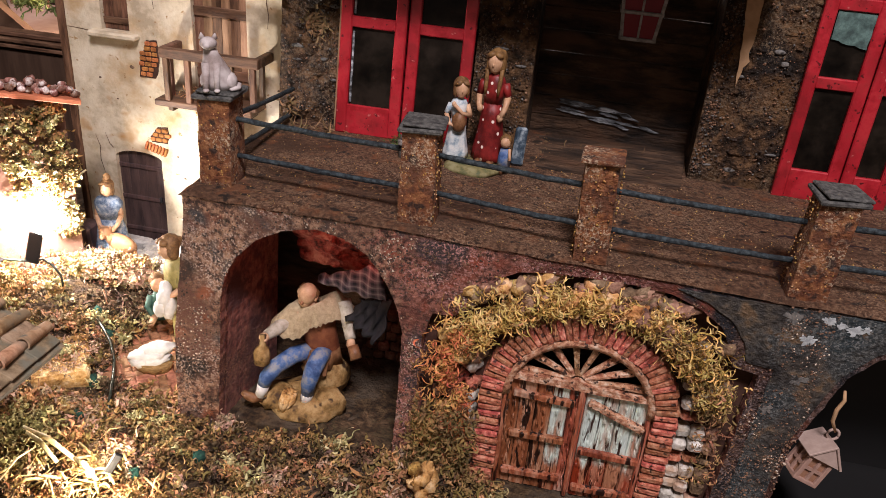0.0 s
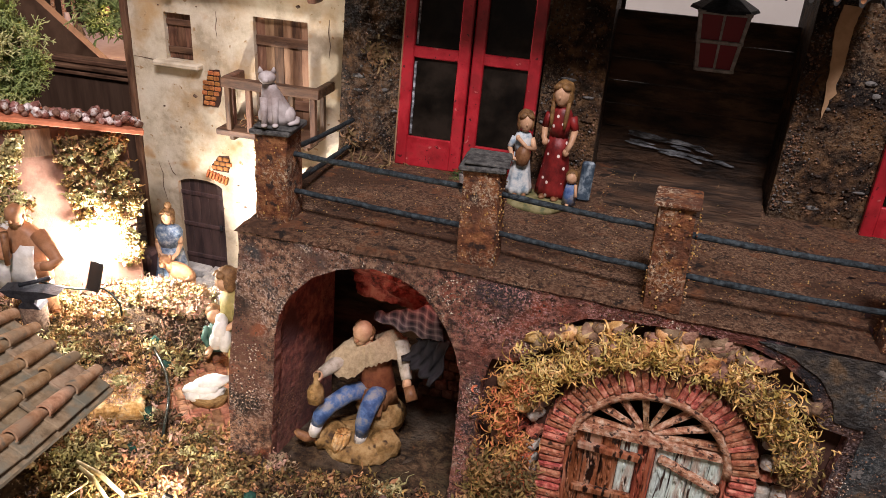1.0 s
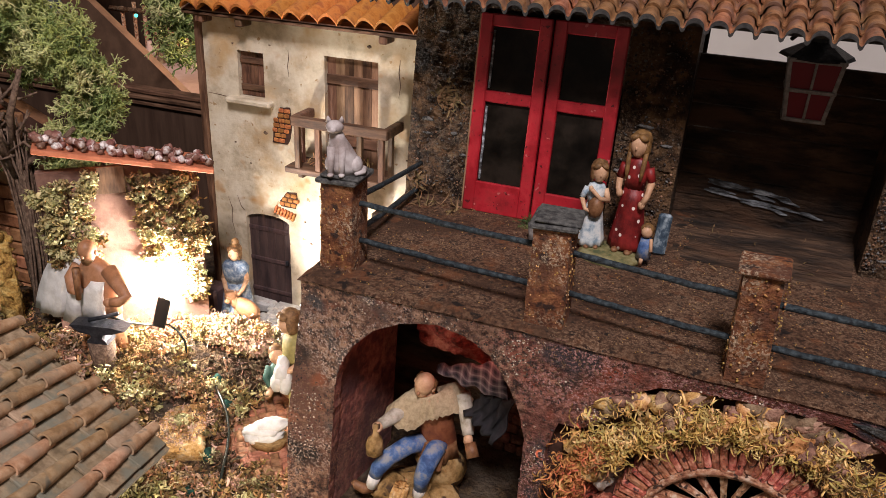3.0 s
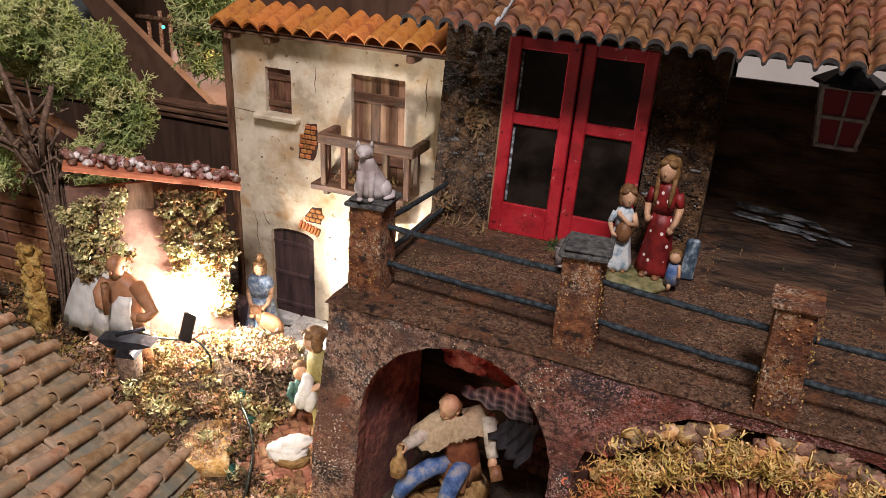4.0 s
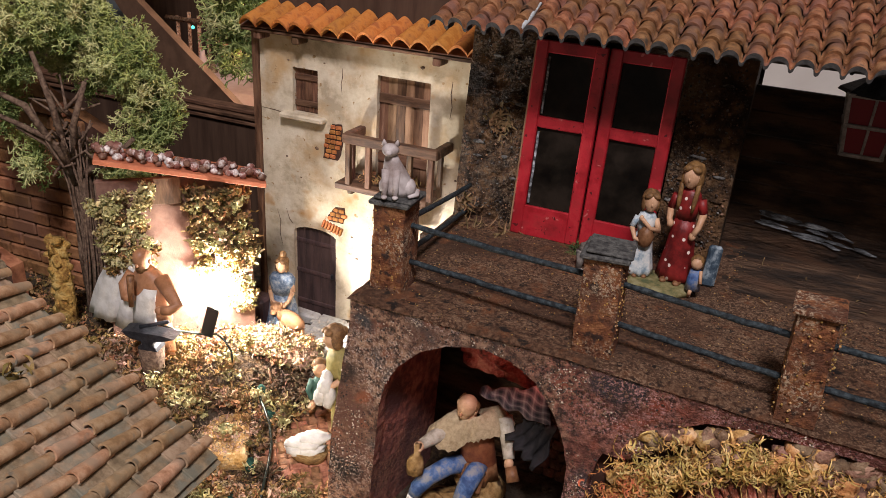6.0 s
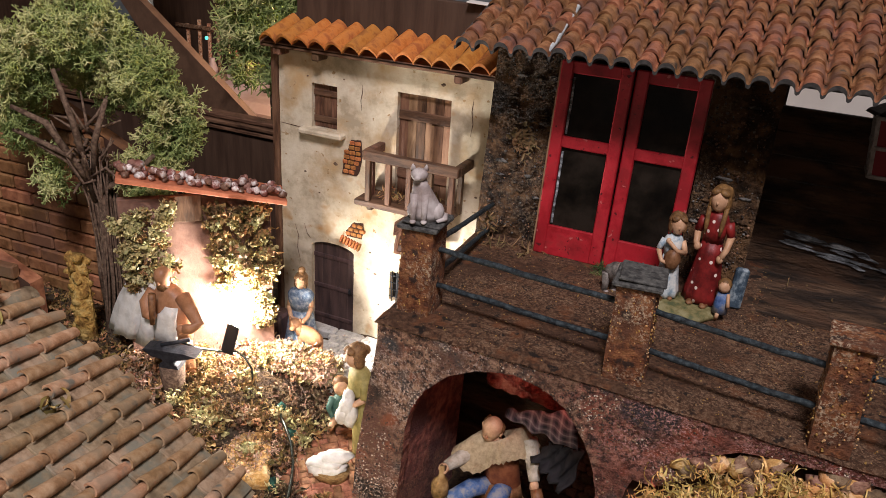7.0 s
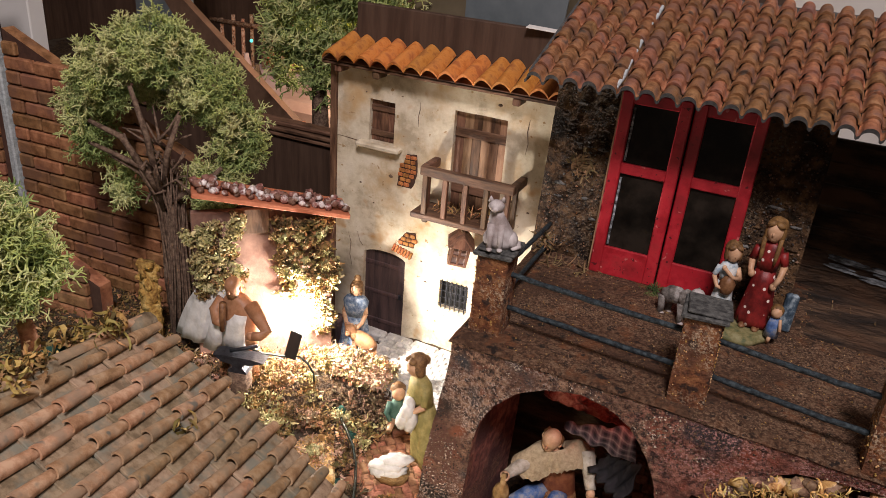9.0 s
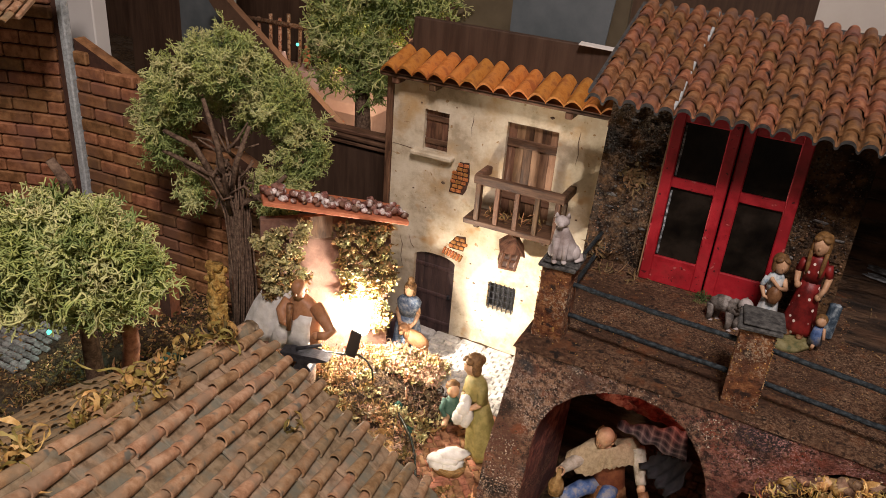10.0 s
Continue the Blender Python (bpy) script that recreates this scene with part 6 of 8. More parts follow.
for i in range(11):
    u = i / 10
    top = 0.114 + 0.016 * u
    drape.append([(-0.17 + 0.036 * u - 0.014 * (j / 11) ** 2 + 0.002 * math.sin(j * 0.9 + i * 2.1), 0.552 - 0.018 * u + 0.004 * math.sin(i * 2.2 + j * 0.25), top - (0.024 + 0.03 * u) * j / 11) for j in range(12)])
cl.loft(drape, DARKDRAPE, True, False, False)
clo = single(cl, "checked_cloth", "purple checked cloth hung inside the arched niche", "cloth", fix=False)
th = clo.modifiers.new("thick", "SOLIDIFY")
th.thickness = 0.0012

# olive-dressed woman, child, laundry basket
w = Mesh(OLIVECLOTH)
person(w, pose(-0.377, 0.603, -0.021, 0, -11, 0) @ pose(0, 0, 0, 0, 0, -38), 0.143, OLIVECLOTH, SKIN, HAIR, 1.32, 7, True, OLIVECLOTH,
       [([(-0.95, 0, 7.3), (-1.25, -0.5, 5.9), (-0.7, -1.2, 5.5), (-0.1, -1.35, 5.7)], OLIVECLOTH), ([(0.95, 0, 7.3), (1.25, -0.4, 5.9), (0.8, -1.15, 5.5), (0.2, -1.4, 5.6)], OLIVECLOTH)], -0.1)
for x, y, z, rx, ry, rz, q in ((-0.402, 0.584, 0.05, 0.010, 0.009, 0.018, 20), (-0.407, 0.583, 0.039, 0.009, 0.008, 0.015, 28), (-0.397, 0.584, 0.041, 0.0085, 0.008, 0.018, 10), (-0.401, 0.586, 0.062, 0.008, 0.007, 0.01, 0)):
    w.ball((x, y, z), (rx, ry, rz), WHITECLOTH, 14, lump=0.2, turn=(0, q, -38))
single(w, "woman_figurine", "painted figurine of a woman in an olive dress holding washing", "figurine")
k = Mesh(GREENCLOTH)
kt = pose(-0.436, 0.627, -0.004, 0, 0, 32)
k.stack([(0, 0, 0, 0.014, 0.012), (0, 0, 0.012, 0.011, 0.009), (0, 0, 0.026, 0.0095, 0.0075), (0, 0, 0.034, 0.005, 0.0045)], GREENCLOTH, 14, kt, 5, 0.08)
k.ball((0, -0.002, 0.044), (0.0085, 0.0088, 0.01), SKIN, 12, kt).ball((0, 0.002, 0.047), (0.0098, 0.0092, 0.0095), HAIR, 12, kt, 0.15)
for s in (-1, 1):
    k.tube([kt @ Vector((s * 0.009, 0, 0.029)), kt @ Vector((s * 0.0135, -0.005, 0.017)), kt @ Vector((s * 0.009, -0.013, 0.010))], [0.0042, 0.0038, 0.0028], GREENCLOTH, 8)
    k.tube([kt @ Vector((s * 0.006, -0.006, 0.006)), kt @ Vector((s * 0.010, -0.019, 0.004)), kt @ Vector((s * 0.012, -0.026, 0.0035))], [0.005, 0.004, 0.003], SKIN, 8)
single(k, "child_figurine", "seated child figurine in dark green clothes", "figurine")
bk = thing("laundry_basket", "small wicker basket heaped with white cloth", "basket", (-0.402, 0.549, -0.02))
WICKER = surf("wicker", [(0.16, 0.09, 0.03), (0.32, 0.2, 0.08)], 260, 0.8, 0.8, stretch=(1, 1, 3))
Mesh(WICKER).stack([(0, 0, 0, 0.019, 0.013), (0, 0, 0.008, 0.0225, 0.0155), (0, 0, 0.014, 0.024, 0.017)], WICKER, 20).build("basket", bk)
linen = Mesh(WHITECLOTH)
for x, y, z, rx, ry, rz, a in ((-0.004, -0.003, 0.019, 0.021, 0.010, 0.007, 10), (0.004, 0.005, 0.025, 0.019, 0.010, 0.0075, 18), (-0.002, 0.0, 0.0145, 0.0225, 0.0145, 0.006, 0), (-0.01, -0.009, 0.013, 0.012, 0.008, 0.006, -10)):
    linen.ball((x, y, z), (rx, ry, rz), WHITECLOTH, 18, lump=0.32, turn=(0, -6, a))
linen.build("linen", bk)

# seated woman with a fawn lamb
s = Mesh(PALEBLUE)
st = pose(-0.559, 0.73, -0.002, 0, 0, 10)
person(s, st, 0.114, PALEBLUE, SKIN, HAIR, 1.6, 8, False, PALEBLUE,
       [([(-0.95, 0, 7.2), (-1.3, -0.5, 5.8), (-0.7, -1.3, 4.8), (0.1, -1.5, 4.6)], SKIN), ([(0.95, 0, 7.2), (1.4, -0.4, 5.9), (1.2, -1.1, 5.0), (0.8, -1.5, 4.6)], SKIN)])
s.ball((0, 0.003, 0.1155), (0.005, 0.005, 0.0055), HAIR, 10, st)
s.ball((0.02, -0.02, 0.035), (0.021, 0.0095, 0.012), FAWN, 12, st, turn=(0, 25, 0)).ball((0.001, -0.022, 0.05), (0.0085, 0.0075, 0.0075), FAWN, 10, st)
s.ball((0.0, -0.0285, 0.047), (0.0045, 0.005, 0.004), FAWN, 8, st).tube([st @ Vector((0.01, -0.021, 0.038)), st @ Vector((0.002, -0.022, 0.049))], [0.0075, 0.006], FAWN, 8)
for q in (-0.0065, 0.0075):
    s.ball((q, -0.02, 0.0545), (0.0022, 0.0018, 0.0042), FAWN, 7, st)
for dx in (0.006, 0.028, 0.034):
    s.tube([st @ Vector((dx, -0.018, 0.03)), st @ Vector((dx + 0.002, -0.02, 0.0))], [0.0038, 0.0026], FAWN, 7)
single(s, "seated_woman_figurine", "painted figurine of a woman in blue with a fawn lamb", "figurine")
single(Mesh(DOORWOOD).box((-0.592, 0.722, 0.02), (0.03, 0.03, 0.06), b=0.003), "forge_crate", "dark wooden block beside the seated figurine", "block")

# hunched blacksmith with a white bag over the shoulder
b = Mesh(TANSKIN)
b.stack([(-0.630, 0.577, -0.005, 0.022, 0.018), (-0.630, 0.577, 0.04, 0.021, 0.017), (-0.628, 0.574, 0.082, 0.02, 0.015)], LEATHER, 16, None, 6, 0.1)
b.stack([(-0.626, 0.574, 0.078, 0.021, 0.0145), (-0.625, 0.572, 0.096, 0.0225, 0.0155), (-0.626, 0.572, 0.115, 0.0255, 0.016), (-0.628, 0.573, 0.13, 0.025, 0.014), (-0.631, 0.573, 0.1385, 0.0155, 0.0105), (-0.632, 0.571, 0.144, 0.0075, 0.0075)], TANSKIN, 20)
bh = pose(-0.633, 0.568, 0.1545, 16, 0, 10)
b.ball((0, 0, 0.0015), (0.0098, 0.0108, 0.0122), TANSKIN, 18, bh).ball((0, -0.003, -0.006), (0.0078, 0.0076, 0.0078), TANSKIN, 12, bh)
b.ball((0, -0.0058, -0.0085), (0.0072, 0.0058, 0.0062), HAIR, 12, bh, 0.3).ball((0, -0.0112, -0.0005), (0.0018, 0.0022, 0.0028), TANSKIN, 8, bh)
for s in (-1, 1):
    b.ball((s * 0.0098, 0, -0.001), (0.0016, 0.0026, 0.0034), TANSKIN, 8, bh)
b.tube([(-0.611, 0.572, 0.133), (-0.594, 0.566, 0.124), (-0.5785, 0.559, 0.1135), (-0.584, 0.552, 0.11), (-0.592, 0.549, 0.109)], [0.0094, 0.0084, 0.0072, 0.006, 0.005], TANSKIN, 12)
b.ball((-0.594, 0.548, 0.109), (0.0058, 0.0052, 0.0052), TANSKIN, 10)
b.tube([(-0.649, 0.569, 0.132), (-0.6545, 0.56, 0.12), (-0.646, 0.552, 0.111), (-0.635, 0.549, 0.113)], [0.009, 0.0078, 0.0064, 0.0052], TANSKIN, 12)
b.tube([(-0.6345, 0.547, 0.104), (-0.6325, 0.548, 0.142)], [0.003, 0.0044], LEATHER, 8)
b.stack([(-0.632, 0.561, 0.07, 0.018, 0.0062), (-0.629, 0.5585, 0.09, 0.0165, 0.0058), (-0.624, 0.558, 0.11, 0.0135, 0.0052), (-0.617, 0.56, 0.124, 0.009, 0.004)], WHITECLOTH, 18, None, 6, 0.14)
b.stack([(-0.697, 0.574, 0.06, 0.031, 0.012), (-0.691, 0.573, 0.074, 0.032, 0.0125), (-0.686, 0.574, 0.092, 0.0305, 0.0125), (-0.68, 0.576, 0.112, 0.028, 0.0115), (-0.674, 0.578, 0.13, 0.0235, 0.0095), (-0.669, 0.578, 0.1405, 0.0165, 0.0065), (-0.667, 0.578, 0.144, 0.008, 0.003)], WHITECLOTH, 30, None, 9, 0.16)
b.stack([(-0.664, 0.561, 0.062, 0.013, 0.006), (-0.655, 0.56, 0.085, 0.0125, 0.0066), (-0.65, 0.562, 0.11, 0.011, 0.006)], WHITECLOTH, 16, None, 5, 0.14)
single(b, "blacksmith_figurine", "bare-chested bald blacksmith figurine with a white cloth", "figurine")
av = thing("anvil", "black iron anvil on a rough wooden stump", "anvil", (-0.6085, 0.545, 0.0), turn=14)
Mesh(BARK).stack([(0, 0, 0.0, 0.0145, 0.0145), (0, 0, 0.03, 0.0125, 0.0125), (0, 0, 0.060, 0.0145, 0.0145)], BARK, 14, None, 7, 0.12).build("stump", av)
an = Mesh(IRON)
an.prism([(-0.012, 0.06), (0.012, 0.06), (0.010, 0.064), (0.006, 0.067), (0.008, 0.072), (0.018, 0.074), (0.034, 0.0795), (0.019, 0.082), (-0.02, 0.082), (-0.03, 0.0805), (-0.02, 0.073), (-0.007, 0.071), (-0.006, 0.067), (-0.011, 0.064)], -0.0095, 0.0095)
an.build("iron_block", av)
tg = Mesh(IRON)
tg.tube([(-0.012, 0.0, 0.084), (0.002, 0.003, 0.087), (0.02, 0.007, 0.092)], 0.0024, IRON, 6)
tg.build("tongs", av)

# ---- forge shelter ----
sh = thing("forge_shelter", "pink-walled forge shelter with a stone-weighted board roof", "shelter", kind="structure")
A, B = Vector((-0.684, 0.572, 0)), Vector((-0.558, 0.688, 0))
dirn = (B - A).normalized()
nrm = Vector((dirn.y, -dirn.x, 0))
turn = math.degrees(math.atan2(dirn.y, dirn.x))
mid = (A + B) / 2
wm = A + dirn * 0.076
Mesh(PINK).box((wm.x - nrm.x * 0.006, wm.y - nrm.y * 0.006, 0.115), (0.168, 0.010, 0.24), PINK, b=0.001, turn=(0, 0, turn)).build("back_wall", sh)
bo = Mesh(BOARD)
bm_ = Matrix.Translation(mid + Vector((0.004, -0.004, 0.247))) @ Euler((0, 0, radians(turn))).to_matrix().to_4x4() @ Euler((0, radians(11.5), 0)).to_matrix().to_4x4()
bo.box((0, 0.012, 0), (0.186, 0.055, 0.0058), BOARD, bm_, b=0.0008)
bo.build("roof_plank", sh)
sign = Mesh(WOOD)
sp = A + dirn * 0.06
sign.box((sp.x + nrm.x * 0.002, sp.y + nrm.y * 0.002, 0.222), (0.045, 0.003, 0.032), WOOD, b=0.0006, turn=(0, 0, turn))
sign.build("lintel_plate", sh)
rnd = random.Random(17)
for i in range(72):
    u, v = (i % 24) / 23 * 0.176 - 0.088 + rnd.uniform(-0.004, 0.004), (i // 24) * 0.011 - 0.007 + rnd.uniform(-0.002, 0.002)
    r = rnd.uniform(0.0042, 0.0072)
    m = Mesh(STONES)
    m.ball((0, 0, 0), (r, r * 0.85, r * 0.72), STONES, 9, lump=0.4)
    ob = m.build("roof_stone", sh)
    ob.matrix_basis = bm_ @ Matrix.Translation((u, v, 0.0029 + r * 0.6 + (0.005 if rnd.random() < 0.3 else 0))) @ pose(0, 0, 0, rnd.uniform(-30, 30), rnd.uniform(-30, 30), rnd.uniform(0, 180))
# hanging moss on the wall, two ragged masses with the warm wall between
for u0, u1, z0, z1, n, mats, deep in ((-0.018, 0.056, 0.12, 0.232, 60, (MOSS_P, MOSS_P, MOSS_P, MOSS_G), 0.011), (0.083, 0.162, 0.112, 0.23, 74, (MOSS_G, MOSS_G, MOSS_P), 0.013)):
    m = Mesh(*set(mats))
    cs = []
    while len(cs) < n:
        u, z = rnd.uniform(u0, u1), rnd.uniform(z0, z1)
        v, w = (u - u0) / (u1 - u0), (z - z0) / (z1 - z0)
        edge = abs(v - 0.5) * 2 + 0.35 * noise.noise((u * 50, z * 50, n))
        if edge > 0.78 + 0.1 * w or w < 0.3 * noise.noise((u * 70, 4, n)) + 0.45 * max(0, edge - 0.35):
            continue
        p = A + dirn * u + nrm * (0.002 + deep * (1 - min(1, edge) ** 2) * rnd.random())
        cs.append((p.x, p.y, z, nrm.x, nrm.y, -0.2))
    if u0 > 0:
        for _ in range(16):
            u, z = rnd.uniform(0.136, 0.163), rnd.uniform(0.068, 0.13)
            p = A + dirn * u + nrm * rnd.uniform(0.002, 0.008)
            cs.append((p.x, p.y, z, nrm.x, nrm.y, -0.2))
    clumps(m, cs, mats, n, 0.0075, 24, 0.013, 0.0017, 2.3)
    single(m, "hanging_moss", "curled yellow-green moss hanging on the shelter wall", "moss", kind="stuff", fix=False)
single(Mesh(BULB).ball((-0.569, 0.618, 0.092), (0.0095, 0.0095, 0.0105), BULB, 10), "forge_bulb", "glowing white bulb of the forge fire", "bulb")
shd = Mesh(BLACK)
shd.box((-0.5735, 0.604, 0.073), (0.0155, 0.003, 0.036), BLACK, b=0.001, turn=(-18, 9, 12))
single(shd, "bulb_shield", "black plastic shield in front of the forge bulb", "shield")
cb = Mesh(CABLE)
cb.tube([(-0.604, 0.556, 0.085), (-0.596, 0.574, 0.07), (-0.586, 0.592, 0.06), (-0.576, 0.6, 0.0575), (-0.563, 0.602, 0.061), (-0.55, 0.6, 0.057), (-0.541, 0.6, 0.045), (-0.538, 0.598, 0.02)], 0.0013, CABLE, 6)
single(cb, "bulb_cable", "thin black cable of the forge bulb", "cable")

# ---- trees ----
def leafy(name, label, lobes, trunk, twigs, seed, dark=0.35, size=0.023, thick=0.0011, deep=4, hollow=None):
    tr = thing(name, label, "tree")
    tk = Mesh(BARK)
    for pts, radii in trunk:
        tk.tube(pts, radii, BARK, 8)
    tk.build("trunk", tr)
    rnd = random.Random(seed)
    cr, cd = Mesh(LICHEN), Mesh(LICHEN_SHADE)
    for (cx, cy, cz, rx, ry, rz, n) in lobes:
        sp, sd = [], []
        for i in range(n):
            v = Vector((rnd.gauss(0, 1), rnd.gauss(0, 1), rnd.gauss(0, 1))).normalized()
            # inner and underside sprigs get the darker green, crown shade set in colour
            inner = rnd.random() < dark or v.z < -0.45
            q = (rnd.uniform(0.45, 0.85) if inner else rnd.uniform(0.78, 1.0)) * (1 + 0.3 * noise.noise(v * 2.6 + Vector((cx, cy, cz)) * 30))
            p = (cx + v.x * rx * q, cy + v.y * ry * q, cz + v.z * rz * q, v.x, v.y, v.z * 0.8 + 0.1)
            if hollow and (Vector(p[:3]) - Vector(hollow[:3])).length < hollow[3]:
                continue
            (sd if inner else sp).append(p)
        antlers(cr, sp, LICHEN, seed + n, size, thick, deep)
        antlers(cd, sd, LICHEN_SHADE, seed + n + 1, size, thick, deep)
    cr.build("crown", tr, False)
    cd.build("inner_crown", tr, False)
    return tr


rnd = random.Random(2)
stems = []
for i in range(70):
    a = rnd.uniform(0, 6.28)
    r0, r1 = rnd.uniform(0, 0.024), rnd.uniform(0.004, 0.018)
    bx, by = -0.752 + r0 * math.cos(a), 0.612 + r0 * math.sin(a)
    tx, ty = -0.778 + r1 * math.cos(a + 1), 0.628 + r1 * math.sin(a + 1)
    stems.append(([(bx, by, 0.0), ((bx + tx) / 2 + rnd.uniform(-0.006, 0.006), (by + ty) / 2, 0.1), (tx, ty, 0.2), (tx - 0.01 + rnd.uniform(-0.02, 0.02), ty + rnd.uniform(-0.01, 0.01), 0.26)], [0.0015, 0.0014, 0.0012, 0.0008]))
for _ in range(22):
    a, z = rnd.uniform(0, 6.28), rnd.uniform(0.22, 0.3)
    x, y = -0.785 + rnd.uniform(-0.012, 0.012), 0.615 + rnd.uniform(-0.01, 0.01)
    stems.append(([(x, y, z), (x + 0.022 * math.cos(a), y + 0.012 * math.sin(a), z + rnd.uniform(-0.005, 0.02)), (x + 0.048 * math.cos(a), y + 0.024 * math.sin(a), z + rnd.uniform(-0.01, 0.04))], [0.0022, 0.0018, 0.001]))
for pts in ([(-0.78, 0.622, 0.2), (-0.80, 0.605, 0.25), (-0.83, 0.59, 0.27)], [(-0.785, 0.618, 0.22), (-0.79, 0.6, 0.26), (-0.855, 0.58, 0.285)], [(-0.78, 0.622, 0.22), (-0.76, 0.61, 0.28), (-0.745, 0.62, 0.33)], [(-0.782, 0.62, 0.2), (-0.785, 0.605, 0.30), (-0.80, 0.6, 0.36)],
            [(-0.79, 0.61, 0.24), (-0.805, 0.585, 0.3), (-0.845, 0.575, 0.315)], [(-0.775, 0.62, 0.21), (-0.735, 0.64, 0.235), (-0.715, 0.655, 0.26)]):
    stems.append((pts, [0.005, 0.004, 0.0026]))
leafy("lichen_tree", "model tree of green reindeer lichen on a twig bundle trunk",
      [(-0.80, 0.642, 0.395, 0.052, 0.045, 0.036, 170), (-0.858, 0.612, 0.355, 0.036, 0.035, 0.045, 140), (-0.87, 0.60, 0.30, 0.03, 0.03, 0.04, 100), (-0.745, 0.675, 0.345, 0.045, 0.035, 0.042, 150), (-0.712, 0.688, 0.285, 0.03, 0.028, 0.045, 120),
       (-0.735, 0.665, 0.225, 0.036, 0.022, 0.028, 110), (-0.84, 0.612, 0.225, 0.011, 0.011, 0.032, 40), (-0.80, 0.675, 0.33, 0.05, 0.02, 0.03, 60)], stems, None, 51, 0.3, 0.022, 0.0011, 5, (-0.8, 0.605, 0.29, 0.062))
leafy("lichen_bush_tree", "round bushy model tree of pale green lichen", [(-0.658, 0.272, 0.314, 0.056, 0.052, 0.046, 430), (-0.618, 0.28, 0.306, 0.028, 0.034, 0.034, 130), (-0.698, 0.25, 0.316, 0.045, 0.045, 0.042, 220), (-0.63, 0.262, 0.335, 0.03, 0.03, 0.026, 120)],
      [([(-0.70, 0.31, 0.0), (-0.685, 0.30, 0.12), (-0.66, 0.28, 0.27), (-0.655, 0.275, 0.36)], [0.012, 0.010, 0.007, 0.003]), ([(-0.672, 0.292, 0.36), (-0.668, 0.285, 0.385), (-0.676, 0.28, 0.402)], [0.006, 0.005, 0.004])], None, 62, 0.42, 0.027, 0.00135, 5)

# ---- near roof ----
nr = thing("stable_roof", "faded clay tile stable roof with straw on its ridge", "roof", kind="structure")
nr.matrix_world = Matrix(((0.9888, -0.1468, -0.0253, -0.482), (0.149, 0.9743, 0.168, 0.295), (0.0, -0.1699, 0.9855, 0.299), (0, 0, 0, 1)))
WR, WL, LEN = 0.178, 0.20, 0.38
ar, al = math.atan(0.588), math.atan(0.6)
MR = pose(0, 0, 0, 0, math.degrees(ar), 0)
ML = pose(0, 0, 0, 0, -math.degrees(al), 0)
Mesh(NPAN).box((WR / math.cos(ar) / 2, -LEN / 2, -0.006), (WR / math.cos(ar), LEN - 0.006, 0.006), NPAN, MR).box((-WL / math.cos(al) / 2, -LEN / 2, -0.006), (WL / math.cos(al), LEN - 0.006, 0.006), NPAN, ML).build("roof_board", nr)


def barrel(name, r, length, mat):
    m = Mesh(mat)
    rings = []
    for y, q, dz in ((0, 0.92, 0.0), (-length, 1.2, 0.0036)):
        rings.append([(r * q * math.cos(a), y, 0.85 * r * q * math.sin(a) + dz) for a in [math.pi * k / 8 for k in range(9)]])
    m.loft(rings, mat, True, False, False)
    inner = [[(x * 0.8, y, z - 0.0012) for x, y, z in ring_] for ring_ in rings]
    m.add(rings[1] + inner[1], [(i, i + 1, i + 10, i + 9) for i in range(8)], mat)
    m.add(rings[0] + inner[0], [(i, i + 9, i + 10, i + 1) for i in range(8)], mat)
    ob = m.build(name)
    data = ob.data
    bpy.data.objects.remove(ob)
    return data


CP, RP = 0.0164, 0.0303
bar_d = barrel("barrel_tile", 0.0042, RP * 1.16, NTILE)
pan = Mesh(NPAN)
pan.box((0, -RP / 2, 0), (0.0112, RP * 1.04, 0.0022), NPAN, b=0.0004, turn=(-3, 0, 0))
po = pan.build("pan_tile")
pan_d = po.data
bpy.data.objects.remove(po)
rnd = random.Random(14)
leftover = []
for side_, M0, width in ((1, MR, WR / math.cos(ar)), (-1, ML, WL / math.cos(al))):
    cols_n = int(width / CP)
    for cidx in range(cols_n):
        for r in range(16):
            x = side_ * (CP * (cidx + 0.55))
            y = -r * RP + 0.003 * math.sin(cidx * 1.9) + rnd.uniform(-0.0015, 0.0015)
            if y < -LEN:
                continue
            m1 = M0 @ Matrix.Translation((x, y, 0.0)) @ pose(0, 0, 0, rnd.uniform(-1.5, 1.5), rnd.uniform(-3, 3), rnd.uniform(-2.5, 2.5))
            m2 = M0 @ Matrix.Translation((x + side_ * CP / 2, y - 0.006, -0.001)) @ pose(0, 0, 0, 0, rnd.uniform(-3, 3), rnd.uniform(-2, 2))
            if side_ > 0:
                piece("barrel_tile", bar_d, nr, m1)
                piece("pan_tile", pan_d, nr, m2)
            else:
                leftover += [(bar_d, m1 @ Matrix.Diagonal((1.1, 1.06, 0.72, 1)), NTILE), (pan_d, Matrix.Translation((0, 0, 0.0014)) @ m2, NPAN)]
far = Mesh(NTILE, NPAN)
for data, m, mat in leftover:
    far.add([m @ v.co for v in data.vertices], [tuple(p.vertices) for p in data.polygons], mat, True)
tagged(far.build("back_slope_tiles", nr), kind="stuff")
for r in range(9):
    piece("ridge_tile", bar_d, nr, Matrix.Translation((0.002 * math.sin(r * 2), -0.004 - r * 0.04, 0.0015)) @ Matrix.Diagonal((1.05, 1.6, 0.9, 1)))
rmr = Mesh(NPAN)
rmr.tube([(0.001 * math.sin(i * 1.7), -0.002 - i * 0.0178, -0.0035) for i in range(21)], [0.0085 + 0.0008 * math.sin(i * 2.3) for i in range(21)], NPAN, 10)
rmr.build("ridge_mortar", nr)
wallb = Mesh(PINK)
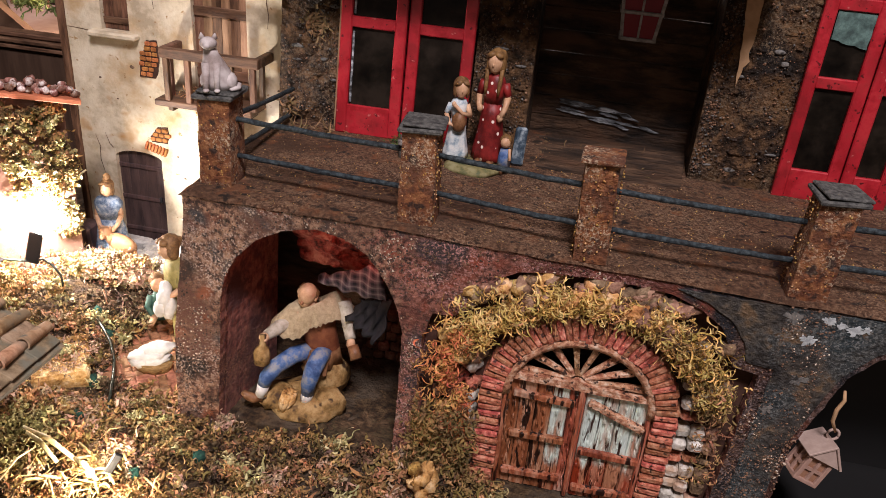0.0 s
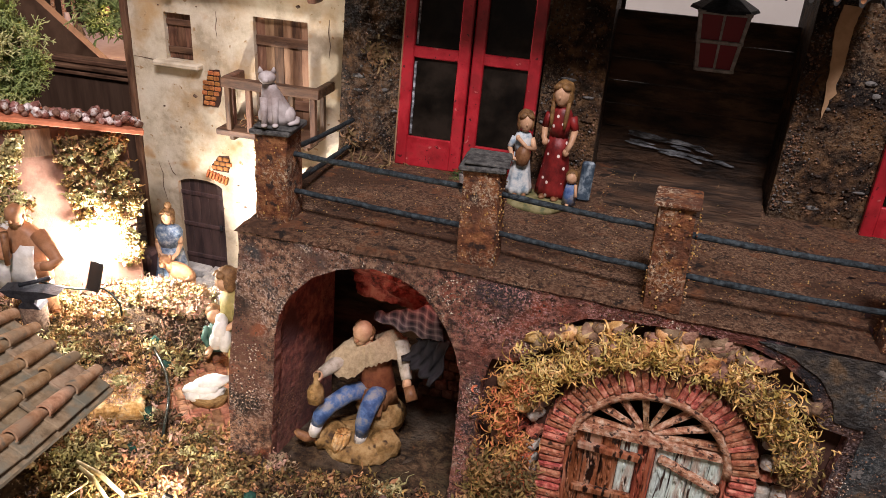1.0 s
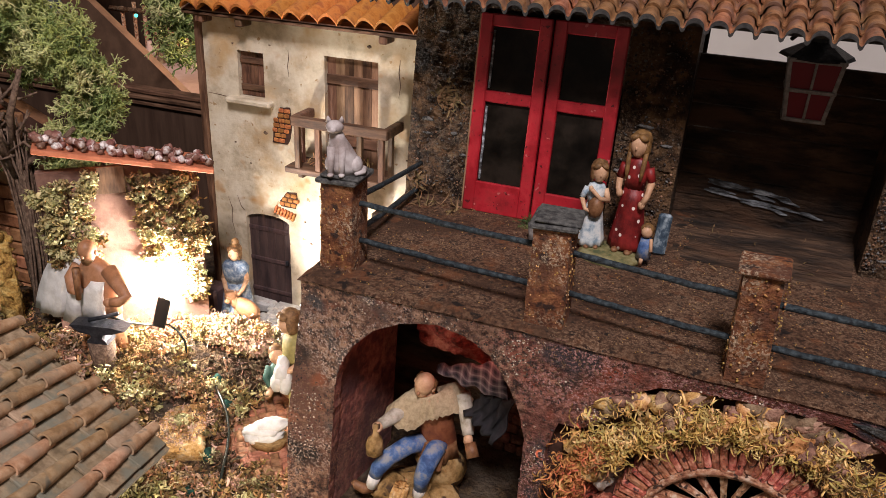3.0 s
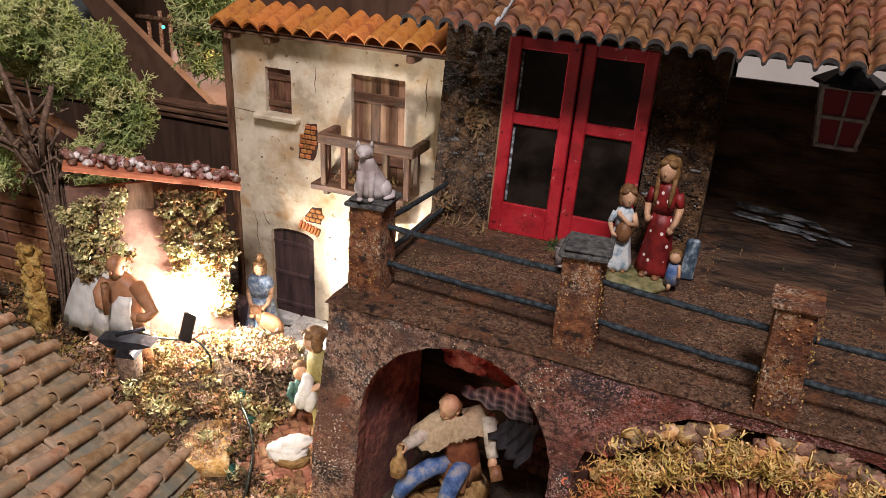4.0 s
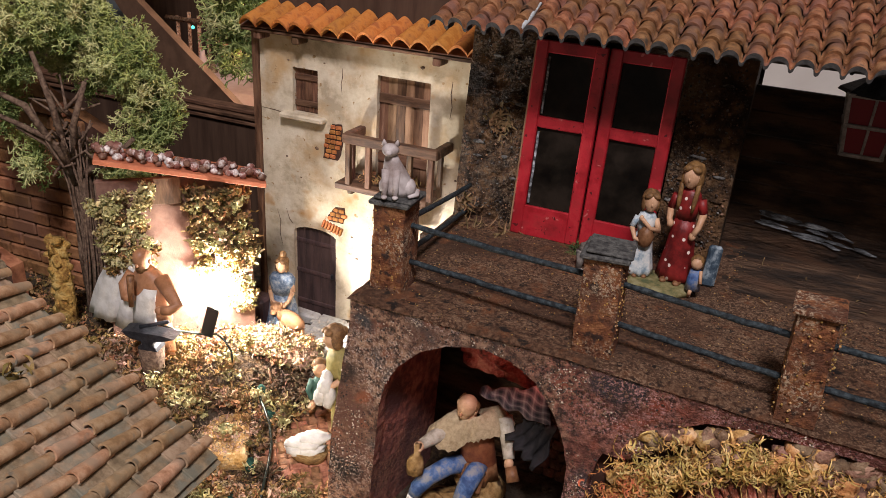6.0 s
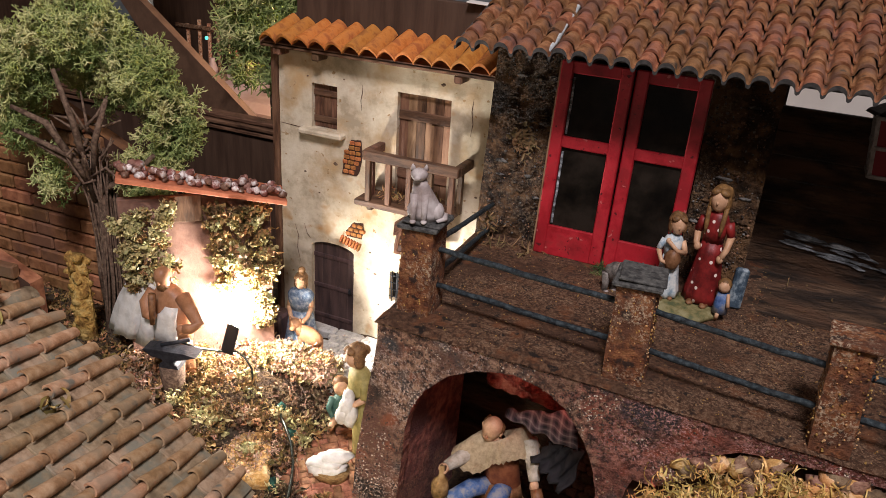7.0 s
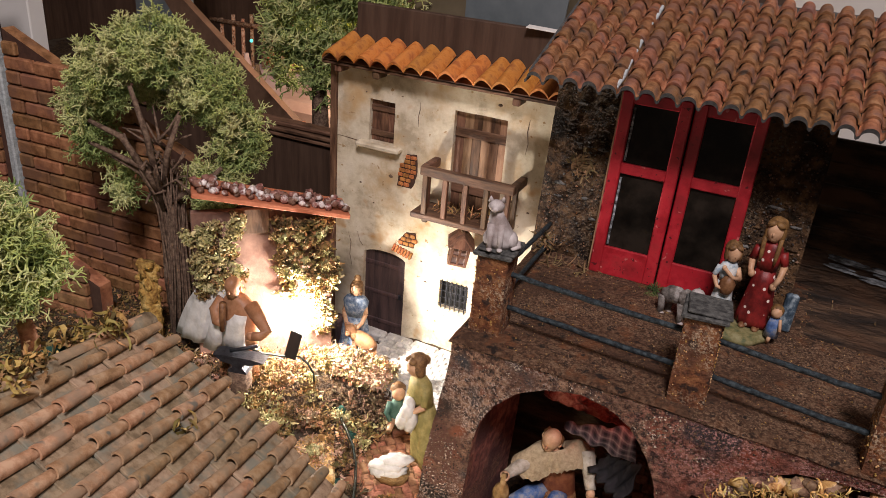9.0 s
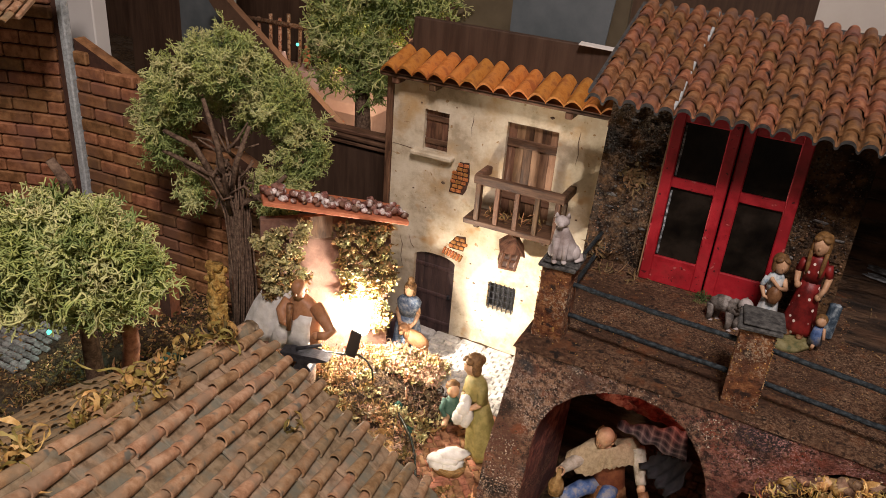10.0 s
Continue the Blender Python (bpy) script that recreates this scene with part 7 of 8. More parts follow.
wallb.box((-0.015, -LEN / 2 - 0.01, -0.23), (0.2, LEN - 0.04, 0.2), DSTONE, b=0.003)
wallb.build("stable_wall", nr)
sm = Mesh(STRAW)
rnd = random.Random(19)
spots = []
for cx, cy, n, rr in ((0.0, -0.045, 22, 0.009), (-0.012, -0.065, 14, 0.008), (-0.002, -0.115, 26, 0.01), (-0.008, -0.14, 40, 0.011), (-0.012, -0.17, 36, 0.012), (-0.02, -0.225, 26, 0.012), (-0.03, -0.25, 12, 0.01), (0.079, -0.071, 2, 0.002)):
    for _ in range(n):
        x, y = cx + rnd.gauss(0, rr * 0.4), cy + rnd.gauss(0, rr * 0.5)
        z = (-0.588 * x if x > 0 else 0.6 * x) + 0.006 + rnd.uniform(0, 0.006)
        spots.append((x, y, z, 0, 0, 1))
curls(sm, spots, RAFFIA, 5, 12, 0.036, 0.0013, 0.03, 1.5)
curls(sm, spots, MOSS_G, 6, 12, 0.03, 0.0011, 0.03, 1.8)
so = sm.build("ridge_straw", nr, False)
tagged(so, "curled yellow straw lying on the ridge", kind="stuff")
gl = Mesh(GREENWIRE)
for x, y in ((-0.02, -0.073), (-0.026, -0.08), (-0.03, -0.24)):
    gl.ball((x, y, 0.6 * x + 0.008), (0.009, 0.006, 0.004), GREENWIRE, 10, lump=0.5)
gl.build("green_felt", nr)


# ---- ground cover ----
def keep(x, y):
    if x > -0.335 and y > 0.489:
        return -0.29 < x < -0.11 and y < 0.54 and abs(x + 0.22) > 0.045
    if -0.448 < x < -0.34 and 0.515 < y < 0.66:
        return False
    if -0.53 < x < -0.33 and y > 0.66:
        return False
    if y > 0.76:
        return False
    if -0.555 < x < -0.45 and 0.595 < y < 0.645:
        return False
    u, v = (x + 0.4905) * 0.566 - (y - 0.517) * 0.824, (x + 0.4905) * 0.824 + (y - 0.517) * 0.566
    if abs(u) < 0.043 and abs(v) < 0.032:
        return False
    return True


def cover(x0, x1, y0, y1, n, seed, mats, length=0.014, width=0.0008, heap=0.01):
    rnd = random.Random(seed)
    for i, mat in enumerate(mats):
        sp = []
        for _ in range(n):
            x, y = rnd.uniform(x0, x1), rnd.uniform(y0, y1)
            q = noise.noise((x * 18 + i * 9, y * 18, seed))
            if not keep(x, y) or q < -0.12:
                continue
            sp.append((x, y, stand(x, y) + heap * max(0, q + 0.1) * rnd.random(), 0, 0, 1))
        m = Mesh(mat)
        curls(m, sp, mat, seed + i, 8, length, width, 0.45, 2.7)
        single(m, "moss_cover", "curled dry " + ("olive" if mat is MOSS_G else "yellow-brown") + " moss covering the ground", "moss", kind="stuff", fix=False)


cover(-0.70, -0.33, 0.40, 0.70, 3600, 3, (MOSS, MOSS_G, MOSS_T), 0.017, 0.0011, 0.014)
cover(-0.50, 0.0, 0.27, 0.50, 4600, 9, (MOSS, MOSS_G), 0.018, 0.0011, 0.014)
cover(-1.15, -0.68, 0.30, 0.66, 4200, 15, (MOSS, MOSS_G), 0.016, 0.0011)
# larger crumpled tufts on top
rnd = random.Random(55)
tufts = {"tan": ((MOSS_T, MOSS), []), "olive": ((MOSS_G, MOSS_P), []), "brown": ((MOSS, MOSS_D), [])}
for _ in range(1500):
    x, y = rnd.uniform(-0.68, 0.0), rnd.uniform(0.30, 0.69)
    if keep(x, y) and not (x > -0.34 and y > 0.487) and not (x < -0.48 and y < 0.42):
        q = noise.noise((x * 14, y * 14, 31))
        key = "tan" if q > 0.08 else ("brown" if q > -0.14 else "olive")
        if noise.noise((x * 34, y * 34, 12)) > -0.12:
            tufts[key][1].append((x, y, stand(x, y) + 0.004 + 0.012 * max(0, noise.noise((x * 34, y * 34, 12))), 0, 0, 1))
for key, (mats, cs) in tufts.items():
    m = Mesh(*mats)
    clumps(m, cs, mats, 8, 0.0085, 22, 0.021, 0.0011, 2.9)
    single(m, "moss_tufts", "crumpled dry " + key + " sphagnum tufts over the ground", "moss", kind="stuff", fix=False)
# heaped moss bank in front of the forge; dark curls carry the hollow's shade under it
bank = Mesh(MOSS_P)
rnd = random.Random(27)
bank_spots = []
for _ in range(330):
    x, y = rnd.uniform(-0.59, -0.472), rnd.uniform(0.645, 0.69)
    bank_spots.append((x, y, 0.022 + 0.006 * noise.noise((x * 60, y * 60, 2)) + rnd.uniform(-0.004, 0.004), 0, -0.3, 1))
clumps(bank, bank_spots, (MOSS_T, MOSS_T, MOSS_P, MOSS), 4, 0.006, 18, 0.014, 0.0014, 2.4)
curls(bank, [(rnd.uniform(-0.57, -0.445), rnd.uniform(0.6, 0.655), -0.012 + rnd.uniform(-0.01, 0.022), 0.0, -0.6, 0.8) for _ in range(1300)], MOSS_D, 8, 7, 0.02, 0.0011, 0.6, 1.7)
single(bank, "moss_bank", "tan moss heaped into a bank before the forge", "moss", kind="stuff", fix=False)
slabm = Mesh(OSTONE)
slabm.box((-0.4905, 0.517, -0.012), (0.078, 0.056, 0.024), OSTONE, b=0.003, turn=(0, 0, -55.5))
single(slabm, "sandy_block", "flat sandy block half covered with moss", "block")
bkc = Mesh(MOSS_P)
for _ in range(14):
    u, v = rnd.uniform(-0.034, 0.02), rnd.uniform(-0.024, 0.024)
    if u + 2 * v > 0.04:
        continue
    x, y = -0.4905 + u * 0.566 + v * 0.824, 0.517 - u * 0.824 + v * 0.566
    clumps(bkc, [(x, y, 0.001, 0, 0, 1)], (MOSS_P, MOSS_T, MOSS), 12 + u, 0.006, 20, 0.012, 0.001, 2.2)
curls(bkc, [(-0.4905 + rnd.uniform(-0.03, 0.03), 0.517 + rnd.uniform(-0.03, 0.03), 0.0005, 0, 0, 1) for _ in range(500)], MOSS_T, 12, 4, 0.006, 0.0007, 0.3, 1.6)
single(bkc, "block_moss", "pale moss lying on the sandy block", "moss", kind="stuff", fix=False)
# moss round the barrel gate; red light at its left is put into the moss colour
MOSS_Y = surf("golden_stringy_moss", [(0.32, 0.19, 0.045), (0.64, 0.43, 0.12), (0.8, 0.62, 0.26)], 60, 0.8, 0, island=0.4)
for n, mat, seed, arc0, arc1 in ((800, MOSS_Y, 71, 62, 150), (800, MOSS_REDLIT, 73, 145, 215), (420, MOSS_Y, 75, 14, 55), (700, MOSS_G, 77, 10, 62), (600, MOSS, 79, 20, 160), (900, MOSS_Y, 85, 88, 152), (420, MOSS_Y, 87, 30, 70)):
    m = Mesh(mat)
    rnd = random.Random(seed)
    sp = []
    for _ in range(n):
        a = radians(rnd.uniform(arc0, arc1))
        r = RO + 0.004 + abs(rnd.gauss(0, 0.019 if seed > 80 else 0.012)) + (0.01 if mat is MOSS_REDLIT else 0.001)
        x, z = CX + r * math.cos(a) * 1.12, CZ + 0.002 + r * math.sin(a)
        if a > math.pi:
            x, z = CX - RO - 0.008 - abs(rnd.gauss(0, 0.018)), CZ - rnd.uniform(0, 0.1)
        if z < 0.203 and x > -0.1 and (mat is MOSS_REDLIT or noise.noise((x * 45, z * 45, seed)) > -0.12):
            sp.append((x, 0.486 + rnd.uniform(-0.006, 0.006), z, 0, -1, 0.1))
    curls(m, sp, mat, seed + 1, 8, 0.021 if seed > 80 else 0.017, 0.0006, 0.4, 1.6)
    single(m, "gate_moss", ("red-lit" if mat is MOSS_REDLIT else "yellow-green") + " curled moss round the gate stones", "moss", kind="stuff", fix=False)
m = Mesh(MOSS_G)
rnd = random.Random(81)
curls(m, [(rnd.uniform(-0.095, -0.035), 0.478 + rnd.uniform(-0.012, 0.012), rnd.uniform(-0.02, 0.06) , 0, -1, 0.4) for _ in range(1000)], MOSS_G, 83, 6, 0.015, 0.0008, 0.5, 1.8)
curls(m, [(rnd.uniform(0.158, 0.188), 0.492 + rnd.uniform(-0.006, 0.003), rnd.uniform(0.02, 0.11), 0, -1, 0.2) for _ in range(120)], MOSS, 84, 6, 0.012, 0.0006, 0.5, 1.6)
single(m, "gate_moss", "olive curled moss at the foot of the gate", "moss", kind="stuff", fix=False)
post = Mesh(OSTONE)
rnd = random.Random(62)
for i in range(13):
    a = 2.4 * i
    post.ball((-0.074 + 0.0085 * math.cos(a), 0.452 + 0.006 * math.sin(a), -0.022 + 0.0024 * i), (0.006, 0.005, rnd.uniform(0.006, 0.011)), OSTONE if i % 3 else CORK, 9, lump=0.9, turn=(rnd.uniform(-20, 20), rnd.uniform(-20, 20), i * 40))
single(post, "bark_post", "short ochre bark post at the foot of the wall", "post")

# loose straw by the lower bulb and bent stalks
st_ = Mesh(STRAW)
rnd = random.Random(33)
for i in range(70):
    x, y = -0.375 + rnd.gauss(0, 0.035), 0.37 + rnd.gauss(0, 0.022)
    a = rnd.uniform(0, 6.28)
    ln = rnd.uniform(0.012, 0.032)
    z = stand(x, y) + rnd.uniform(0.008, 0.022)
    st_.tube([(x, y, z), (x + ln * 0.5 * math.cos(a), y + ln * 0.5 * math.sin(a), z + rnd.uniform(-0.002, 0.006)), (x + ln * math.cos(a), y + ln * math.sin(a), z - 0.003)], [0.0012, 0.0015, 0.0006], STRAW, 4, True, 0.4)
for (xa, ya), (xb, yb) in (((-0.447, 0.401), (-0.376, 0.377)), ((-0.421, 0.336), (-0.42, 0.381)), ((-0.379, 0.378), (-0.345, 0.36)), ((-0.44, 0.396), (-0.39, 0.37))):
    st_.tube([(xa, ya, 0.006), ((xa + xb) / 2, (ya + yb) / 2, 0.011), (xb, yb, 0.005)], [0.0016, 0.0026, 0.0018], PALESTRAW, 6, True, 0.4)
single(st_, "loose_straw", "loose golden straw stalks over the ground", "straw", kind="stuff")
single(Mesh(BULB).ball((-0.35, 0.36, 0.012), (0.0035, 0.0035, 0.0045), BULB, 10), "straw_bulb", "small glowing bulb half hidden in straw", "bulb")
single(Mesh(BLACK).box((-0.338, 0.376, 0.012), (0.008, 0.003, 0.024), b=0.001, turn=(0, 30, 20)), "bulb_socket", "dark plastic socket beside the straw bulb", "socket")
cbl = Mesh(CABLE)
cbl.tube([(-0.504, 0.604, 0.005), (-0.489, 0.583, 0.006), (-0.475, 0.572, 0.004), (-0.456, 0.555, 0.002), (-0.44, 0.536, -0.006), (-0.4285, 0.516, -0.009), (-0.417, 0.493, -0.01), (-0.404, 0.466, -0.016)], 0.0017, CABLE, 8)
single(cbl, "ground_cable", "dark green cable running over the mossy ground", "cable")
gf = Mesh(GREENWIRE)
for x, y in ((-0.47, 0.575), (-0.447, 0.505), (-0.50, 0.6), (-0.43, 0.455), (-0.335, 0.40), (-0.29, 0.435)):
    gf.ball((x, y, stand(x, y) + 0.006), (0.007, 0.006, 0.007), GREENWIRE, 9, lump=0.6)
single(gf, "green_felt_tufts", "dark green felt tufts among the moss", "felt", kind="stuff")
twig = Mesh(SPOKE)
twig.tube([(-0.492, 0.612, -0.005), (-0.494, 0.611, 0.014), (-0.4955, 0.609, 0.03)], [0.0018, 0.0015, 0.001], SPOKE, 5)
single(twig, "upright_twig", "short pale twig stuck upright in the moss", "twig")

# herringbone pavers under the laundry
pave = thing("herringbone_path", "terracotta herringbone path in front of the terrace corner", "path", kind="structure")
pm = Mesh(PAVER)
pm.box((0, 0, 0), (0.0195, 0.0092, 0.006), PAVER, b=0.0012)
po = pm.build("paver")
pv = po.data
bpy.data.objects.remove(po)
rnd = random.Random(41)
for i in range(-8, 9):
    for j in range(-8, 9):
        for k_, (dx, dy, a) in enumerate(((0, 0, 0), (0.0052, 0.0152, 90))):
            lx, ly = i * 0.0101 + j * 0.0202 + dx, i * 0.0101 + dy + 0.0
            lx, ly = i * 0.0101 + dx + (j * 0.0202), i * -0.0101 + dy + j * 0.0202 * 0
            x, y = -0.4 + lx * 0.74 - ly * 0.67, 0.575 + lx * 0.67 + ly * 0.74
            if -0.452 < x < -0.338 and 0.512 < y < 0.665:
                piece("paver", pv, pave, Matrix.Translation((x, y, -0.0215 + 0.016 * min(1, max(0, (y - 0.58) / 0.12)) + rnd.uniform(-0.0006, 0.0006))) @ pose(0, 0, 0, rnd.uniform(-2, 2), rnd.uniform(-2, 2), 42 + a + rnd.uniform(-2, 2)))
# pale cobbles of the street
street = thing("cobbled_street", "pale grey cobbles in front of the cream house", "street", kind="structure")
pm = Mesh(COBBLE)
pm.box((0, 0, 0), (0.0127, 0.009, 0.006), COBBLE, b=0.0011)
po = pm.build("cobble")
pv = po.data
bpy.data.objects.remove(po)
for j in range(14):
    for i in range(16):
        x, y = -0.54 + i * 0.0132 + (0.0066 if j % 2 else 0), 0.665 + j * 0.0094
        if x < -0.335:
            piece("cobble", pv, street, Matrix.Translation((x, y, -0.0035 + rnd.uniform(-0.0003, 0.0003))) @ pose(0, 0, 0, rnd.uniform(-1.5, 1.5), rnd.uniform(-1.5, 1.5), rnd.uniform(-4, 4)))
pm = Mesh(COBBLE_D)
pm.box((0, 0, 0), (0.0125, 0.0088, 0.006), COBBLE_D, b=0.0018)
po = pm.build("cobble")
pv = po.data
bpy.data.objects.remove(po)
for j in range(14):
    for i in range(12):
        x, y = -1.12 + i * 0.0132 + (0.0066 if j % 2 else 0), 0.40 + j * 0.0094
        piece("cobble", pv, street, Matrix.Translation((x, y, stand(x, y) + 0.004)) @ pose(0, 0, 0, rnd.uniform(-3, 3), rnd.uniform(-3, 3), rnd.uniform(-4, 4)))
single(Mesh(TEALBULB).ball((-0.93, 0.43, 0.06), (0.0035, 0.0035, 0.004), TEALBULB, 8), "teal_bulb", "small teal-white glowing bulb beside the bush", "bulb")

# grit, dry sprigs and grass on the deck
gr = Mesh(STONE)
rnd = random.Random(44)
for _ in range(3600):
    x, y = rnd.uniform(-0.31, 0.40), rnd.uniform(0.495, 0.80)
    if y > 0.70 and not -0.03 < x < 0.14:
        continue
    r = rnd.uniform(0.0003, 0.001)
    a = rnd.uniform(0, 6)
    z = deck(x)
    gr.add([(x + r * math.cos(a), y + r * math.sin(a), z), (x + r * math.cos(a + 2.1), y + r * math.sin(a + 2.1), z), (x + r * math.cos(a + 4.2), y + r * math.sin(a + 4.2), z), (x, y, z + r * 1.3)], [(0, 1, 3), (1, 2, 3), (2, 0, 3)], rnd.choice((OSTONE, DSTONE, DSTONE, CORK)))
single(gr, "deck_grit", "coarse sand grains scattered on the terrace deck", "grit", kind="stuff")
pg = Mesh(STONE)
for px, py, h in ((-0.297, 0.530, 0.078), (-0.109, 0.518, 0.08), (0.041, 0.507, 0.083), (0.213, 0.512, 0.08)):
    for _ in range(230):
        s_ = rnd.choice((0, 1, 2))
        u, z = rnd.uniform(-0.014, 0.014), deck(px) + rnd.uniform(0.002, h)
        q = 0.0155 - 0.0007 * (z - deck(px)) / h
        x, y = (px + u, py - q) if s_ == 0 else ((px + q, py + u) if s_ == 1 else (px - q, py + u))
        r = rnd.uniform(0.0004, 0.001)
        pg.ball((x, y, z), r, rnd.choice((OSTONE, CORK, RUST)), 4)
single(pg, "pillar_grit", "sand grains stuck to the terrace pillars", "grit", kind="stuff")
DULLSTRAW = surf("dull_dry_stalk", [(0.11, 0.065, 0.025), (0.2, 0.125, 0.055), (0.28, 0.19, 0.09)], 60, 0.8, 0, island=0.35)
sp = Mesh(DULLSTRAW)
curls(sp, [(rnd.uniform(-0.30, -0.24), 0.70 + rnd.uniform(-0.02, 0.008), 0.231, 0, -0.3, 1) for _ in range(46)], DULLSTRAW, 61, 4, 0.016, 0.0006, 0.4)
curls(sp, [(rnd.uniform(-0.15, 0.12), rnd.uniform(0.66, 0.80), 0.2285, 0, 0, 1) for _ in range(40)], DULLSTRAW, 62, 3, 0.008, 0.0004, 0.2)
curls(sp, [(-0.278 + rnd.gauss(0, 0.007), 0.729, 0.338 + rnd.gauss(0, 0.009), 0, -1, 0) for _ in range(70)], DULLSTRAW, 63, 4, 0.012, 0.0011, 0.4)
curls(sp, [(-0.306 + rnd.gauss(0, 0.004), 0.712, 0.246 + rnd.gauss(0, 0.006), 0, -1, 0.3) for _ in range(26)], DULLSTRAW, 64, 4, 0.016, 0.0009, 0.4)
single(sp, "dry_sprigs", "dry straw-coloured sprigs on the deck and wall", "straw", kind="stuff", fix=False)
gg = Mesh(GRASS)
antlers(gg, [(-0.172 + rnd.gauss(0, 0.007), 0.688 + rnd.gauss(0, 0.005), 0.229, 0, -0.4, 0.8) for _ in range(26)], GRASS, 66, 0.013, 0.0004, 3)
single(gg, "grass_tuft", "small green tuft by the red door", "grass", kind="stuff", fix=False)
blue = Mesh(PALEBLUE)
blue.box((-0.0425, 0.686, 0.2475), (0.0125, 0.008, 0.04), surf("blue_marbled_box", [(0.012, 0.022, 0.036), (0.05, 0.08, 0.11), (0.3, 0.36, 0.39)], 90, 0.5, 0.5, stretch=(1, 1, 0.6)), b=0.002, turn=(-6, 3, 10))
single(blue, "blue_box", "small blue-white marbled block against the wall", "block")
# glossy dabs of dark mortar on the house wall
for n, (x0, x1, z0, z1) in enumerate(((-0.305, -0.258, 0.26, 0.41), (-0.10, -0.05, 0.25, 0.42), (0.15, 0.22, 0.23, 0.42))):
    dm = Mesh(DARKWALL)
    for _ in range(26):
        x, z = rnd.uniform(x0, x1), rnd.uniform(z0, z1)
        dm.ball((x, 0.721 + LEAN * (z - 0.226) if n < 2 else 0.735, z), (rnd.uniform(0.003, 0.007), 0.0012, rnd.uniform(0.0012, 0.0026)), DARKWALL if rnd.random() < 0.7 else PATCH_D, 8, lump=0.6)
    dm.build("mortar_dabs", house)

# ---- brick walls and cork at the back of the village ----
bmesh_ = Mesh(BRICK)
bmesh_.box((0, 0, 0), (0.054, 0.012, 0.0182), BRICK, b=0.002)
po = bmesh_.build("brick")
bd_ = po.data
bpy.data.objects.remove(po)
hmesh = Mesh(BRICK)
hmesh.box((0, 0, 0), (0.0255, 0.012, 0.0182), BRICK, b=0.002)
po = hmesh.build("brick")
hd_ = po.data
bpy.data.objects.remove(po)


def brick_wall(name, label, start, turn, length, topline, z0=-0.03, lay=0.0205, seed=1):
    t = thing(name, label, "wall", (start[0], start[1], 0), kind="structure", turn=turn)
    rnd = random.Random(seed)
    outline_ = [(0, z0)] + [(length * i / 20, topline(length * i / 20)) for i in range(21)] + [(length, z0)]
    Mesh(MORTAR).prism(outline_, 0.0, 0.02, MORTAR, BRICK).build("mortar_bed", t)
    r = 0
    while z0 + lay * (r + 0.5) < max(topline(length * i / 20) for i in range(21)):
        z = z0 + lay * (r + 0.5)
        x = 0.0 if r % 2 else -0.028
        while x < length:
            c = x + 0.028
            if c + 0.027 > length > x + 0.02 and z + lay * 0.4 < topline(length) + 0.004:
                piece("brick", hd_, t, Matrix.Translation((min(length - 0.012, x + 0.014), -0.001, z)))
            elif x < 0 and z + lay * 0.4 < topline(0) + 0.004:
                piece("brick", hd_, t, Matrix.Translation((0.0135, -0.001, z)))
            elif c > 0.02 and c + 0.027 <= length and z + lay * 0.4 < topline(min(length, c)) + 0.004:
                half = x < 0
                piece("brick", hd_ if half else bd_, t, Matrix.Translation((c + (0.014 if half else 0), -0.001 + rnd.uniform(-0.0012, 0.0012), z)) @ pose(0, 0, 0, rnd.uniform(-1.5, 1.5), rnd.uniform(-1, 1), rnd.uniform(-1, 1)))
            x += 0.0565
        r += 1
    return t


brick_wall("brick_wall_long", "dark brown model brick wall with a sloping broken top", (-1.105, 0.672), 2, 0.46, lambda x: max(0.16, 0.375 - 0.42 * x), seed=3)
brick_wall("brick_wall_tall", "tall brown model brick wall beside a white post", (-1.555, 0.515), 19.0, 0.46, lambda x: 0.47, seed=4)
brick_wall("brick_ruin", "low stepped orange-brown brick ruin", (-1.12, 0.545), 4, 0.27, lambda x: 0.17 - 0.42 * max(0, x - 0.08), seed=5)
wp = Mesh(ROOMCEIL)
wp.box((-1.225, 0.80, 0.2), (0.07, 0.03, 0.5), b=0.002)
single(Mesh(PATCH).box((-1.1135, 0.667, 0.21), (0.013, 0.013, 0.5), PATCH, b=0.002), "grey_strip", "pale grey upright strip at the end of the brick wall", "strip")
single(wp, "white_post", "white painted post behind the brick walls", "post")
EX, EY, EZ = -1.135, 0.56, 0.447
eav = thing("small_tiled_eave", "small tan tiled eave on the tall brick wall", "roof")
Mesh(NTILE).box((EX, EY, EZ), (0.16, 0.09, 0.008), b=0.002, turn=(24, 0, 19)).build("eave_board", eav)
for i in range(10):
    for j in range(4):
        m = Matrix.Translation((EX, EY, EZ + 0.006)) @ pose(0, 0, 0, 24, 0, 19) @ Matrix.Translation((-0.072 + i * 0.016, 0.03 - j * 0.022, 0)) @ Matrix.Diagonal((1.15, 1, 1, 1))
        piece("eave_tile", bar_d, eav, m)
ck = Mesh(CORK)
ck.stack([(-0.765, 0.568, 0.0, 0.012, 0.01), (-0.766, 0.568, 0.08, 0.014, 0.011), (-0.768, 0.569, 0.148, 0.012, 0.009)], CORK, 14, None, 5, 0.16)
rnd = random.Random(70)
for i in range(40):
    a, z = 2.4 * i, 0.008 + 0.0036 * i
    ck.ball((-0.767 + 0.011 * math.cos(a), 0.568 + 0.009 * math.sin(a), z), (0.006, 0.005, rnd.uniform(0.004, 0.007)), CORK, 7, lump=0.9, turn=(rnd.uniform(-30, 30), rnd.uniform(-30, 30), 0))
single(ck, "cork_post", "knobbly yellow cork bark post", "post")
